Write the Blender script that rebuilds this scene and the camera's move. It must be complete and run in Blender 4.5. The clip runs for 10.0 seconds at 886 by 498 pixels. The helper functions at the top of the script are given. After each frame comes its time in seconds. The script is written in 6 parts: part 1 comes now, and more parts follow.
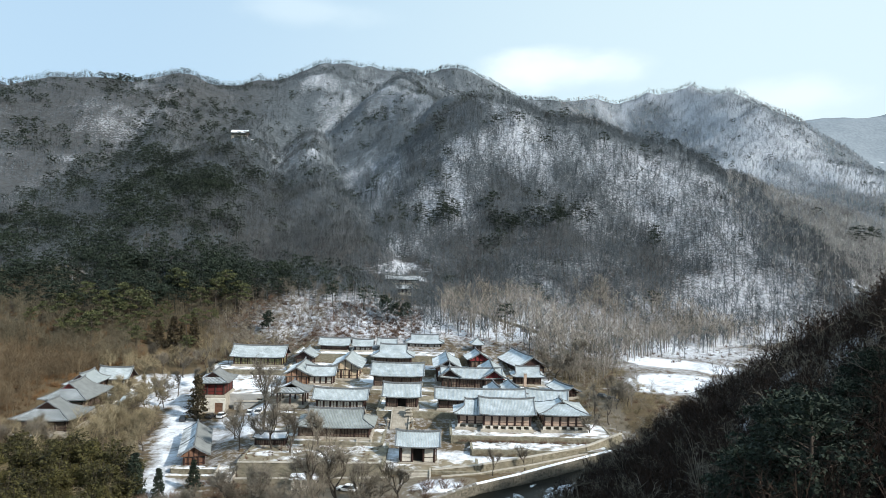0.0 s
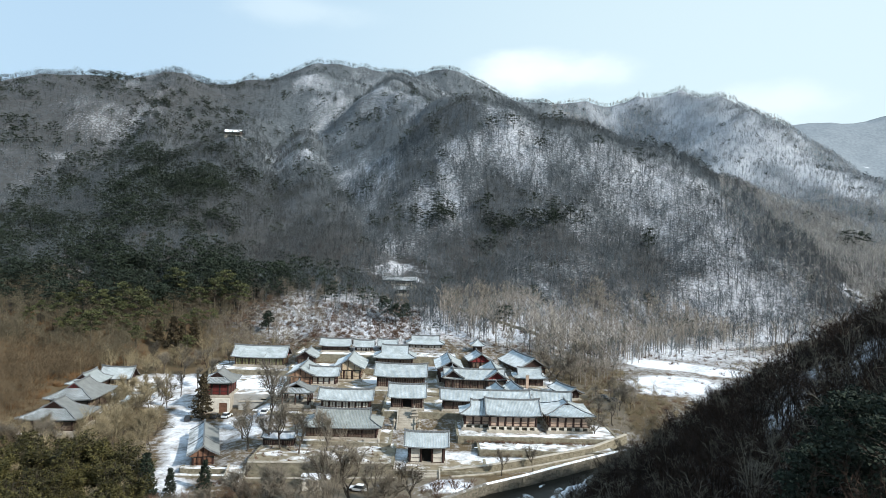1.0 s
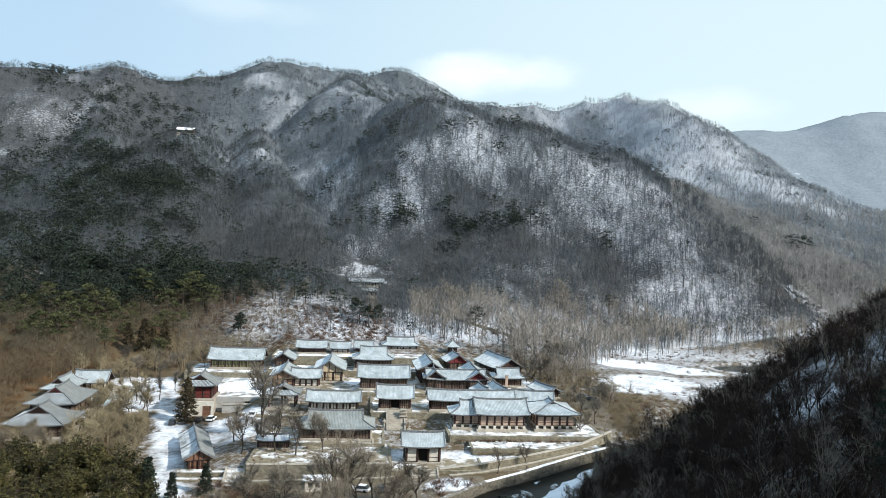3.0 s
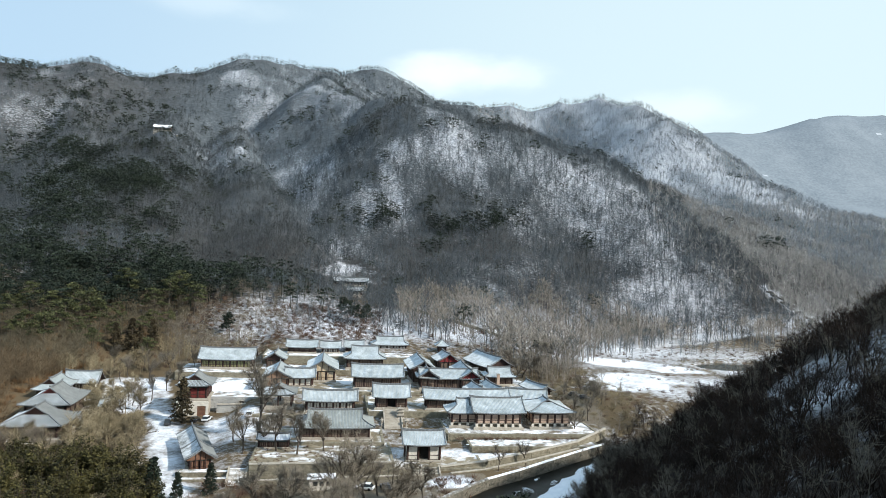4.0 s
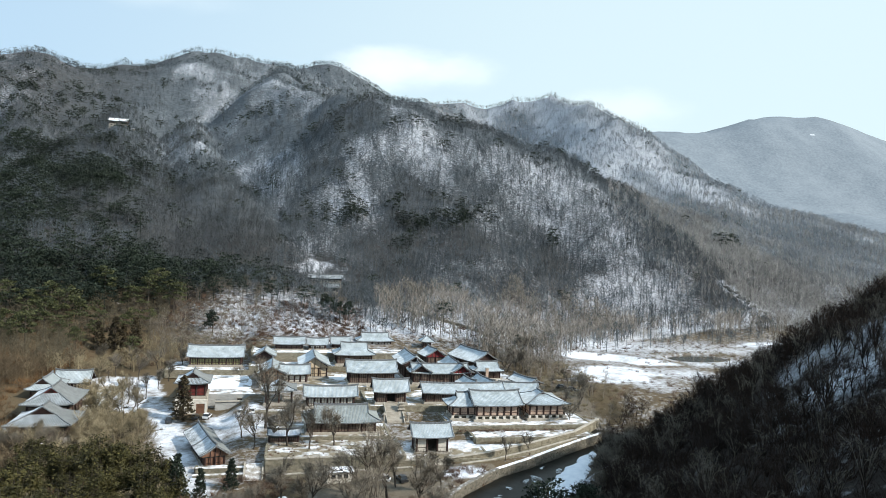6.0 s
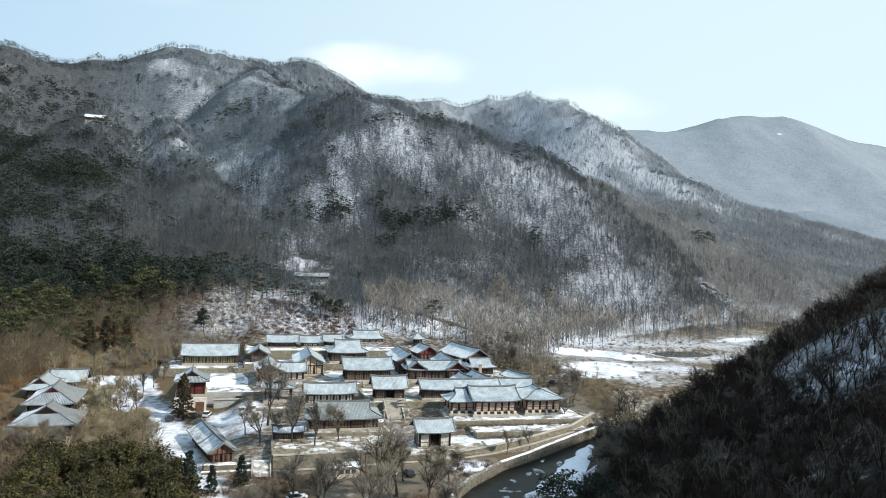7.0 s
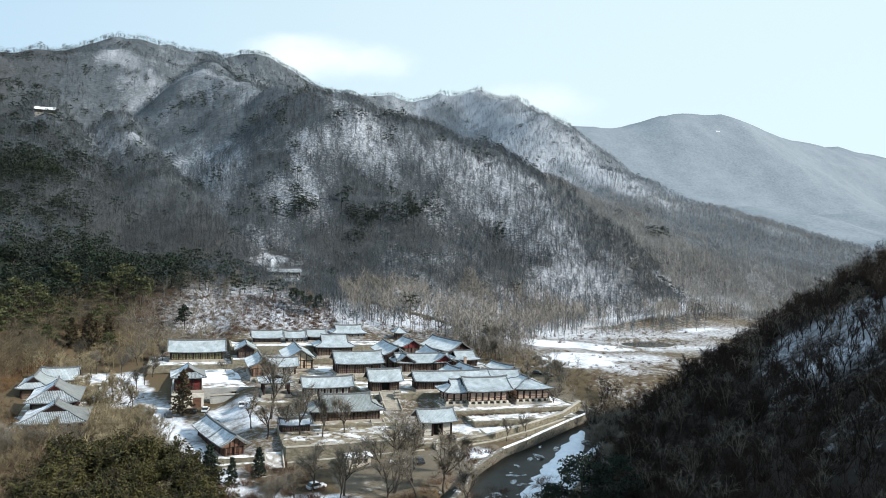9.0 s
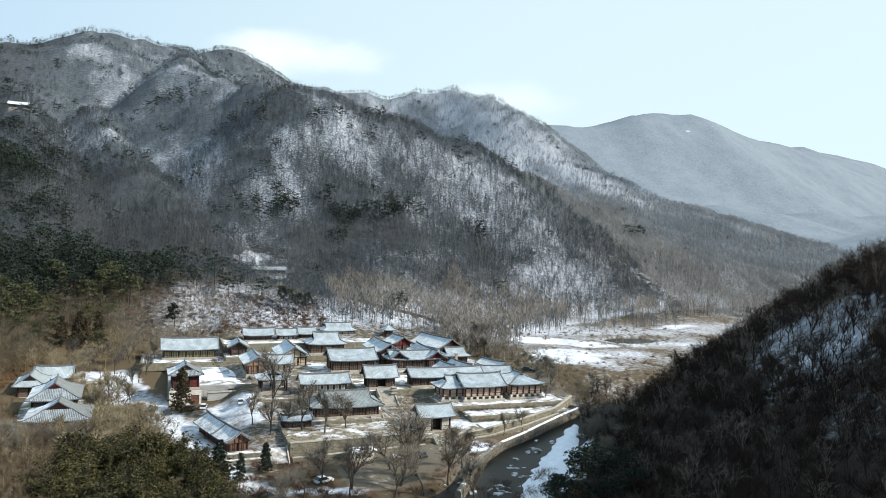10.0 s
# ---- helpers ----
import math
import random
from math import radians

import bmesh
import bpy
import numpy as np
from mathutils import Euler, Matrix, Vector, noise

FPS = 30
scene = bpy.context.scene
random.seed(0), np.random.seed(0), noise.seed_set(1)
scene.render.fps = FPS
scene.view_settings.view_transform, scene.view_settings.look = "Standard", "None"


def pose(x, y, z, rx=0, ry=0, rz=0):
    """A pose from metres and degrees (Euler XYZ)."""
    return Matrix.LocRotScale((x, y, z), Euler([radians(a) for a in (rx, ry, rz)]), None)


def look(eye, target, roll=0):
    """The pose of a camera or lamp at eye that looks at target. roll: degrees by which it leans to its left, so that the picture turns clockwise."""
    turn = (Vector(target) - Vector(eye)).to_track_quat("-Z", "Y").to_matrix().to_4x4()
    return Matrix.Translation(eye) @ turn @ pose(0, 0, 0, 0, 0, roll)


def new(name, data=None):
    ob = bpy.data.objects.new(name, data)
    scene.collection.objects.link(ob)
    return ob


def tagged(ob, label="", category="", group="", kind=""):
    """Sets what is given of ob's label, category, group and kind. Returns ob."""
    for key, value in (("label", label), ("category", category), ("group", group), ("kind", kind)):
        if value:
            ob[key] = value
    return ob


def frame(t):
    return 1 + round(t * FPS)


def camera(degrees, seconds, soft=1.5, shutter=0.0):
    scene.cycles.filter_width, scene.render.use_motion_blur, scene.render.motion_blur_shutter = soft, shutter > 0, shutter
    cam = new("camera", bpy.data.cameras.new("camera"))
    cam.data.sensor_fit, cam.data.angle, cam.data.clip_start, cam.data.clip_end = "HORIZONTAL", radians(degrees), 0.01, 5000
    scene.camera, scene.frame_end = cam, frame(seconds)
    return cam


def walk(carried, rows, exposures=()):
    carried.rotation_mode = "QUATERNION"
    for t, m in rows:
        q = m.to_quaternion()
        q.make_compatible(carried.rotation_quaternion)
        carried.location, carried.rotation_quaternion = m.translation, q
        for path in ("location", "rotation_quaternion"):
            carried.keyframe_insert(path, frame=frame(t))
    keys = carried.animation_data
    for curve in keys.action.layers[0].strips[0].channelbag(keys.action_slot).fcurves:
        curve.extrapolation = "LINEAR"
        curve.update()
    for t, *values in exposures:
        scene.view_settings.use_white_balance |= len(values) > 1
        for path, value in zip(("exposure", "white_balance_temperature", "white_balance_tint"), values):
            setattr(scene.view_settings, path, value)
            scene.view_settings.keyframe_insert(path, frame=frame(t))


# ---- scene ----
cam = camera(63.4, 10.0, 0.2)
PATH = [
    (0, (-1.338, -2.594, 52.092), (-1.327, -0.594, 52.091), 1.5),
    (0.5, (-3.909, -3.143, 52.1), (-3.89, -1.144, 52.101), 1.7),
    (1, (-6.619, -3.716, 52.1), (-6.574, -1.717, 52.103), 1.9),
    (1.5, (-9.562, -4.313, 52.099), (-9.463, -2.316, 52.105), 2.0),
    (2, (-12.766, -4.908, 52.1), (-12.628, -2.913, 52.108), 2.1),
    (3.5, (-23.18, -6.616, 52.119), (-22.942, -4.631, 52.131), 2.2),
    (4, (-26.826, -7.21, 52.123), (-26.547, -5.229, 52.135), 2.3),
    (4.5, (-30.622, -7.851, 52.127), (-30.303, -5.876, 52.138), 2.3),
    (5, (-34.535, -8.542, 52.132), (-34.178, -6.574, 52.141), 2.3),
    (5.5, (-38.575, -9.288, 52.131), (-38.185, -7.326, 52.139), 2.3),
    (7, (-50.89, -11.54, 52.151), (-50.39, -9.603, 52.153), 2.2),
    (7.5, (-54.921, -12.233, 52.149), (-54.384, -10.306, 52.149), 2.2),
    (8, (-58.903, -12.881, 52.149), (-58.329, -10.965, 52.145), 2.1),
    (8.5, (-62.893, -13.513, 52.154), (-62.282, -11.608, 52.148), 2.0),
    (9, (-66.934, -14.144, 52.166), (-66.288, -12.251, 52.158), 2.0),
    (9.5, (-71.054, -14.777, 52.188), (-70.37, -12.898, 52.179), 2.1),
    (10, (-75.251, -15.388, 52.218), (-74.531, -13.522, 52.206), 2.1),
]
walk(cam, [(t, look(eye, target, roll)) for t, eye, target, roll in PATH], [(0, 0.1, 6700, 9), (10, 0.1, 6700, 9)])

# ---- light ----
SUN = Vector((0.69, -0.47, 0.56)).normalized()          # towards the sun
CLOUDS = [((0.135, 0.960, 0.243), 0.085, 0.024, 0.66), ((0.216, 0.945, 0.244), 0.047, 0.020, 0.26), ((0.106, 0.966, 0.237), 0.055, 0.027, 0.26), ((0.432, 0.881, 0.194), 0.087, 0.027, 0.53), ((-0.168, 0.936, 0.308), 0.087, 0.020, 0.26)]
world = bpy.data.worlds.new("winter_sky")
scene.world = world
world.use_nodes = True
wn, wl = world.node_tree.nodes, world.node_tree.links
wn.clear()
sky = wn.new("ShaderNodeTexSky")
sky.sky_type, sky.sun_disc = "NISHITA", False
sky.sun_elevation = math.asin(SUN.z)
sky.sun_rotation = math.atan2(SUN.x, SUN.y)
sky.air_density, sky.dust_density, sky.ozone_density = 1.0, 2.2, 1.2
coords = wn.new("ShaderNodeTexCoord")


def world_node(kind, operation, *values):
    """A math node of the sky: values are numbers, vectors or sockets of other nodes."""
    n = wn.new(kind)
    n.operation = operation
    for socket, value in zip(n.inputs, values):
        if isinstance(value, (int, float, tuple)):
            socket.default_value = value
        else:
            wl.new(value, socket)
    return n


def fade(value, low, high, to_low, to_high):
    r = wn.new("ShaderNodeMapRange")
    r.interpolation_type = "SMOOTHSTEP"
    for name, v in (("From Min", low), ("From Max", high), ("To Min", to_low), ("To Max", to_high)):
        r.inputs[name].default_value = v
    wl.new(value, r.inputs["Value"])
    return r.outputs["Result"]


stretch = wn.new("ShaderNodeMapping")
stretch.inputs["Scale"].default_value = (1.0, 1.0, 2.2)
cloud = wn.new("ShaderNodeTexNoise")
cloud.inputs["Scale"].default_value, cloud.inputs["Detail"].default_value, cloud.inputs["Roughness"].default_value = 9.0, 6.0, 0.5
wl.new(coords.outputs["Generated"], stretch.inputs["Vector"])
wl.new(stretch.outputs["Vector"], cloud.inputs["Vector"])
# thin veil: thicker towards the sun and the horizon
glare = world_node("ShaderNodeVectorMath", "DOT_PRODUCT", coords.outputs["Generated"], (0.80, 0.60, 0.0))
bright = fade(glare.outputs["Value"], 0.15, 0.95, 0.0, 1.0)
amount = 0.0
# small fair-weather clouds above the crests: way to the middle, half width and half height as seen
for way, wide, high, much in CLOUDS:
    away = world_node("ShaderNodeVectorMath", "SUBTRACT", coords.outputs["Generated"], way)
    near = world_node("ShaderNodeVectorMath", "MULTIPLY", away.outputs["Vector"], (1 / wide, 1 / wide, 1 / high))
    size = world_node("ShaderNodeVectorMath", "LENGTH", near.outputs["Vector"])
    torn = world_node("ShaderNodeMath", "MULTIPLY_ADD", cloud.outputs["Fac"], -1.9, size.outputs["Value"])
    bank = fade(torn.outputs[0], -0.75, 0.45, much, 0.0)
    amount = world_node("ShaderNodeMath", "ADD", amount, bank).outputs[0]
amount = world_node("ShaderNodeMath", "MINIMUM", amount, 1.0).outputs[0]

def mixed(fac, one, two):
    m = wn.new("ShaderNodeMixRGB")
    for name, value in (("Fac", fac), ("Color1", one), ("Color2", two)):
        if isinstance(value, (float, tuple)):
            m.inputs[name].default_value = value
        else:
            wl.new(value, m.inputs[name])
    return m.outputs["Color"]


veil = mixed(bright, (5.6, 8.0, 10.4, 1), (8.6, 10.8, 11.8, 1))
hazy = mixed(0.75, sky.outputs["Color"], veil)
cloudy = mixed(amount, hazy, (9.6, 10.9, 11.6, 1))
back = wn.new("ShaderNodeBackground")
back.inputs["Strength"].default_value = 0.1
wout = wn.new("ShaderNodeOutputWorld")
wl.new(cloudy, back.inputs["Color"])
wl.new(back.outputs["Background"], wout.inputs["Surface"])

sun_data = bpy.data.lights.new("sun", "SUN")
sun_data.energy, sun_data.angle, sun_data.color = 5.0, radians(0.8), (1.0, 0.965, 0.91)
sun = new("sun", sun_data)
sun.matrix_world = look(SUN * 800, (0, 0, 0))


# ---- materials ----
def material(name, low, high, rough=0.85, scale=1.0, detail=6.0, bump=0.0, fine=0.0, vary=0.0, metal=0.0, spec=0.3, island=0.0):
    """A surface whose colour runs from low to high over noise at two scales; vary: by object, island: by loose piece."""
    m = bpy.data.materials.new(name)
    m.use_nodes = True
    n, l = m.node_tree.nodes, m.node_tree.links
    b = n["Principled BSDF"]
    b.inputs["Roughness"].default_value, b.inputs["Metallic"].default_value = rough, metal
    b.inputs["Specular IOR Level"].default_value = spec
    geo = n.new("ShaderNodeNewGeometry")
    a = n.new("ShaderNodeTexNoise")
    a.inputs["Scale"].default_value, a.inputs["Detail"].default_value = scale, detail
    f = n.new("ShaderNodeTexNoise")
    f.inputs["Scale"].default_value, f.inputs["Detail"].default_value = scale * 9, 3
    l.new(geo.outputs["Position"], a.inputs["Vector"])
    l.new(geo.outputs["Position"], f.inputs["Vector"])
    add = n.new("ShaderNodeMath")
    add.operation = "MULTIPLY_ADD"
    add.inputs[1].default_value = 0.35 + fine
    l.new(f.outputs["Fac"], add.inputs[0])
    l.new(a.outputs["Fac"], add.inputs[2])
    last = add.outputs[0]
    for amount, node, socket in ((vary, "ShaderNodeObjectInfo", "Random"), (island, "ShaderNodeNewGeometry", "Random Per Island")):
        if amount:
            info = n.new(node)
            more = n.new("ShaderNodeMath")
            more.operation = "MULTIPLY_ADD"
            more.inputs[1].default_value = amount
            l.new(info.outputs[socket], more.inputs[0])
            l.new(last, more.inputs[2])
            last = more.outputs[0]
    r = n.new("ShaderNodeMapRange")
    r.inputs["From Min"].default_value = 0.42 + vary * 0.3 + island * 0.3
    r.inputs["From Max"].default_value = 0.95 + fine * 0.5 + vary * 0.7 + island * 0.7
    l.new(last, r.inputs["Value"])
    mix = n.new("ShaderNodeMixRGB")
    mix.inputs["Color1"].default_value, mix.inputs["Color2"].default_value = (*low, 1), (*high, 1)
    l.new(r.outputs["Result"], mix.inputs["Fac"])
    l.new(mix.outputs["Color"], b.inputs["Base Color"])
    if bump:
        u = n.new("ShaderNodeBump")
        u.inputs["Strength"].default_value, u.inputs["Distance"].default_value = 0.8, bump
        l.new(add.outputs[0], u.inputs["Height"])
        l.new(u.outputs["Normal"], b.inputs["Normal"])
    return m


def snow_over(m, keep, edge=0.12, scale=0.5, facing=(0.0, 0.0, 0.0), colour=(0.84, 0.87, 0.92)):
    """Lays thin snow over a material: more where keep is high and on slopes that look along facing."""
    n, l = m.node_tree.nodes, m.node_tree.links
    b = n["Principled BSDF"]
    old = b.inputs["Base Color"].links[0].from_socket
    geo = n.new("ShaderNodeNewGeometry")
    t = n.new("ShaderNodeTexNoise")
    t.inputs["Scale"].default_value, t.inputs["Detail"].default_value, t.inputs["Roughness"].default_value = scale, 8, 0.62
    l.new(geo.outputs["Position"], t.inputs["Vector"])
    dot = n.new("ShaderNodeVectorMath")
    dot.operation = "DOT_PRODUCT"
    dot.inputs[1].default_value = facing
    l.new(geo.outputs["Normal"], dot.inputs[0])
    s = n.new("ShaderNodeMath")
    l.new(t.outputs["Fac"], s.inputs[0])
    l.new(dot.outputs["Value"], s.inputs[1])
    r = n.new("ShaderNodeMapRange")
    r.inputs["From Min"].default_value, r.inputs["From Max"].default_value = 1 - keep - edge, 1 - keep + edge
    l.new(s.outputs[0], r.inputs["Value"])
    mix = n.new("ShaderNodeMixRGB")
    mix.inputs["Color2"].default_value = (*colour, 1)
    l.new(r.outputs["Result"], mix.inputs["Fac"])
    l.new(old, mix.inputs["Color1"])
    l.new(mix.outputs["Color"], b.inputs["Base Color"])
    return m


def ground_material():
    """Leaf litter, dry grass, bare earth and snow; the sheet's 'cover' colours tell how much of snow (r), grass (g) and
    earth (b) lies where, and how far the colour turns to painted blue-grey haze (a).
    """
    m = material("hill_ground", (0.018, 0.014, 0.011), (0.050, 0.040, 0.033), 0.95, 0.12, 8, 0.25)
    n, l = m.node_tree.nodes, m.node_tree.links
    b = n["Principled BSDF"]
    old = b.inputs["Base Color"].links[0].from_socket
    at = n.new("ShaderNodeAttribute")
    at.attribute_name = "cover"
    parts = n.new("ShaderNodeSeparateColor")
    l.new(at.outputs["Color"], parts.inputs["Color"])
    geo = n.new("ShaderNodeNewGeometry")

    def noise_at(scale, detail, rough=0.6):
        t = n.new("ShaderNodeTexNoise")
        t.inputs["Scale"].default_value, t.inputs["Detail"].default_value, t.inputs["Roughness"].default_value = scale, detail, rough
        l.new(geo.outputs["Position"], t.inputs["Vector"])
        return t.outputs["Fac"]

    def layer(base, amount, grain, colour_a, colour_b, width):
        s = n.new("ShaderNodeMath")
        l.new(amount, s.inputs[0])
        l.new(grain, s.inputs[1])
        r = n.new("ShaderNodeMapRange")
        r.inputs["From Min"].default_value, r.inputs["From Max"].default_value = 1.0 - width, 1.0 + width
        l.new(s.outputs[0], r.inputs["Value"])
        tone = n.new("ShaderNodeMixRGB")
        tone.inputs["Color1"].default_value, tone.inputs["Color2"].default_value = (*colour_a, 1), (*colour_b, 1)
        l.new(noise_at(2.3, 5), tone.inputs["Fac"])
        mix = n.new("ShaderNodeMixRGB")
        l.new(r.outputs["Result"], mix.inputs["Fac"])
        l.new(base, mix.inputs["Color1"])
        l.new(tone.outputs["Color"], mix.inputs["Color2"])
        return mix.outputs["Color"]

    # far ground is coloured towards a mottled blue-grey haze by the alpha
    haze_mix = n.new("ShaderNodeMixRGB")
    haze_tone = n.new("ShaderNodeMixRGB")
    haze_tone.inputs["Color1"].default_value, haze_tone.inputs["Color2"].default_value = (0.012, 0.017, 0.021, 1), (0.150, 0.184, 0.210, 1)
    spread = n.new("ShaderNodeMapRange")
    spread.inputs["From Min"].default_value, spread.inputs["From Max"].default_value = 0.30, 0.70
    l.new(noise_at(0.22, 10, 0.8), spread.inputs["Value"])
    l.new(spread.outputs["Result"], haze_tone.inputs["Fac"])
    l.new(haze_tone.outputs["Color"], haze_mix.inputs["Color2"])
    l.new(at.outputs["Alpha"], haze_mix.inputs["Fac"])
    l.new(old, haze_mix.inputs["Color1"])
    c = layer(haze_mix.outputs["Color"], parts.outputs["Green"], noise_at(0.35, 6), (0.052, 0.037, 0.020), (0.148, 0.108, 0.060), 0.12)
    c = layer(c, parts.outputs["Blue"], noise_at(0.5, 6), (0.095, 0.078, 0.057), (0.20, 0.168, 0.125), 0.1)
    c = layer(c, parts.outputs["Red"], noise_at(0.55, 9, 0.75), (0.64, 0.69, 0.77), (0.84, 0.86, 0.90), 0.21)
    l.new(c, b.inputs["Base Color"])
    return m


GROUND = ground_material()
TILE = snow_over(material("roof_tile", (0.19, 0.222, 0.231), (0.287, 0.323, 0.332), 0.55, 0.35, 6, 0.02, 0.15, 0.12, spec=0.45), 0.36, 0.26, 0.45, (-0.45, -0.05, 0.0), (0.68, 0.74, 0.78))
TILE_BARE = snow_over(material("bare_roof_tile", (0.10, 0.11, 0.11), (0.20, 0.215, 0.215), 0.6, 0.5, 6, 0.02, 0.2, 0.15, spec=0.5), 0.33, 0.20, 0.5, (-0.75, 0.05, 0.0), (0.72, 0.77, 0.82))
TILE_GREEN = snow_over(material("weathered_green_tile", (0.14, 0.16, 0.155), (0.25, 0.27, 0.26), 0.5, 0.4, 6, 0.02, 0.2, spec=0.5), 0.26, 0.24, 0.45, (-0.36, 0.05, 0.0), (0.66, 0.71, 0.74))
RIDGE = material("ridge_tile", (0.075, 0.083, 0.088), (0.20, 0.212, 0.218), 0.6, 2.0, 4, 0.02)
PLASTER = material("lime_plaster", (0.46, 0.43, 0.37), (0.66, 0.63, 0.57), 0.9, 0.9, 5, 0.01)
CLAY = material("tan_clay_panel", (0.33, 0.235, 0.18), (0.48, 0.36, 0.285), 0.9, 1.2, 5, 0.01, vary=0.2)
TIMBER = material("dark_red_timber", (0.022, 0.013, 0.011), (0.058, 0.030, 0.025), 0.7, 2.5, 5, 0.01)
DOORWOOD = material("brown_lattice_wood", (0.075, 0.055, 0.042), (0.20, 0.15, 0.115), 0.75, 2.0, 5, 0.01, vary=0.3)
BROWNBOARD = material("dark_brown_board", (0.10, 0.05, 0.032), (0.21, 0.115, 0.075), 0.8, 1.3, 5, 0.02)
REDBOARD = material("red_ochre_board", (0.11, 0.016, 0.019), (0.21, 0.032, 0.036), 0.8, 1.5, 5, 0.02)
REDDOOR = material("dull_red_door", (0.085, 0.016, 0.014), (0.16, 0.032, 0.028), 0.8, 1.5, 5, 0.02)
ORANGEBOARD = material("weathered_orange_board", (0.20, 0.115, 0.072), (0.37, 0.235, 0.16), 0.8, 1.2, 5, 0.02)
TANBOARD = material("pale_tan_board", (0.40, 0.31, 0.205), (0.58, 0.47, 0.34), 0.8, 1.0, 5, 0.02)
GREENBEAM = material("painted_green_beam", (0.018, 0.034, 0.03), (0.05, 0.075, 0.062), 0.7, 3.0, 4, 0.01)
OLIVEPANEL = material("olive_yellow_panel", (0.15, 0.15, 0.07), (0.30, 0.29, 0.15), 0.8, 1.5, 5, 0.01)
STONE = material("granite_block", (0.20, 0.18, 0.15), (0.44, 0.405, 0.345), 0.9, 0.9, 7, 0.03, 0.3, 0.25)
PALESTONE = material("pale_pier_stone", (0.46, 0.43, 0.38), (0.68, 0.65, 0.58), 0.9, 1.5, 5, 0.02)
DARKSTONE = material("mossy_field_stone", (0.055, 0.052, 0.04), (0.22, 0.20, 0.16), 0.95, 1.6, 7, 0.12, 0.5, island=0.4)
CONCRETE = material("grey_cement_plaster", (0.27, 0.275, 0.27), (0.43, 0.43, 0.415), 0.9, 0.5, 7, 0.02, 0.3)
WALLSTONE = material("mossy_terrace_stone", (0.085, 0.078, 0.054), (0.30, 0.272, 0.205), 0.95, 0.9, 8, 0.08, 0.5, island=0.3)
YARD = snow_over(material("packed_yard_earth", (0.13, 0.11, 0.074), (0.31, 0.265, 0.19), 0.95, 0.35, 8, 0.03), 0.45, 0.08, 0.22)
SNOWYARD = snow_over(material("snowy_yard_earth", (0.10, 0.085, 0.062), (0.25, 0.212, 0.16), 0.95, 0.5, 8, 0.03), 0.51, 0.10, 0.30)
SNOW = material("old_snow", (0.70, 0.74, 0.80), (0.88, 0.90, 0.93), 0.8, 0.6, 6, 0.05)
BARK = material("grey_bark", (0.030, 0.024, 0.019), (0.098, 0.081, 0.066), 0.9, 1.5, 5, 0.0, island=0.3)
# darker copy of the grey bark, with the near slope's shade painted in
SHADEBARK = material("shade_dark_bark", (0.018, 0.015, 0.013), (0.062, 0.052, 0.045), 0.9, 1.5, 5, 0.0, island=0.3)
# the mountain's blue-grey haze is tinted into this twig colour
TWIG = material("hazed_bare_twigs", (0.020, 0.026, 0.030), (0.165, 0.192, 0.210), 0.9, 0.05, 5, 0.0, island=0.7)
# reddish twigs darkened in colour for the shade on the near slope
SHADETWIG = material("shade_dark_reddish_twigs", (0.003, 0.0018, 0.0013), (0.047, 0.027, 0.017), 0.9, 0.06, 5, 0.0, island=0.75)
# the next three carry the same haze tint, palest for the high woods
GREYTWIG = material("hazed_dark_grey_twigs", (0.018, 0.024, 0.028), (0.128, 0.152, 0.168), 0.9, 0.05, 5, 0.0, island=0.7)
OAKTWIG = material("hazed_dark_oak_twigs", (0.020, 0.024, 0.026), (0.110, 0.122, 0.127), 0.9, 0.05, 5, 0.0, island=0.7)
HAZETWIG = material("hazed_high_twigs", (0.042, 0.056, 0.068), (0.205, 0.25, 0.285), 0.9, 0.03, 5, 0.0, island=0.7)
TANTWIG = material("brown_twigs", (0.058, 0.043, 0.026), (0.185, 0.140, 0.088), 0.9, 0.06, 5, 0.0, island=0.35)
WESTTWIG = material("olive_brown_twigs", (0.042, 0.037, 0.024), (0.165, 0.143, 0.098), 0.9, 0.05, 5, 0.0, island=0.6)
LANETWIG = material("yellow_grey_twigs", (0.130, 0.107, 0.066), (0.33, 0.275, 0.175), 0.9, 0.06, 5, 0.0, island=0.35)
BROWNTWIG = material("grey_brown_twigs", (0.082, 0.071, 0.055), (0.245, 0.215, 0.172), 0.9, 0.06, 5, 0.0, island=0.35)
# eastern range: haze painted in as a still paler blue-grey
FARHAZETWIG = material("hazed_far_pale_twigs", (0.12, 0.138, 0.158), (0.40, 0.43, 0.455), 0.9, 0.03, 5, 0.0, island=0.7)
VALLEYTWIG = material("pale_brown_twigs", (0.085, 0.075, 0.062), (0.40, 0.36, 0.31), 0.9, 0.03, 5, 0.0, island=0.7)
# lee slope and side valley: brown twigs paled to stand for haze
LEETWIG = material("hazed_grey_brown_twigs", (0.15, 0.146, 0.14), (0.49, 0.47, 0.44), 0.9, 0.03, 5, 0.0, island=0.7)
# dark green with the pines' shade worked into the colour
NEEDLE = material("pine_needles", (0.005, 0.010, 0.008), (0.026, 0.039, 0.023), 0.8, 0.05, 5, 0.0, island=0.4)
RUSTNEEDLE = material("winter_brown_needles", (0.016, 0.013, 0.008), (0.085, 0.066, 0.034), 0.85, 0.3, 5, 0.0, island=0.5)
# the same pines' needles painted lighter and more olive, as if in sun
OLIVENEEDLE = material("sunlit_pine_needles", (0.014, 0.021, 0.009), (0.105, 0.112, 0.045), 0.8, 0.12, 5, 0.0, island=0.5)
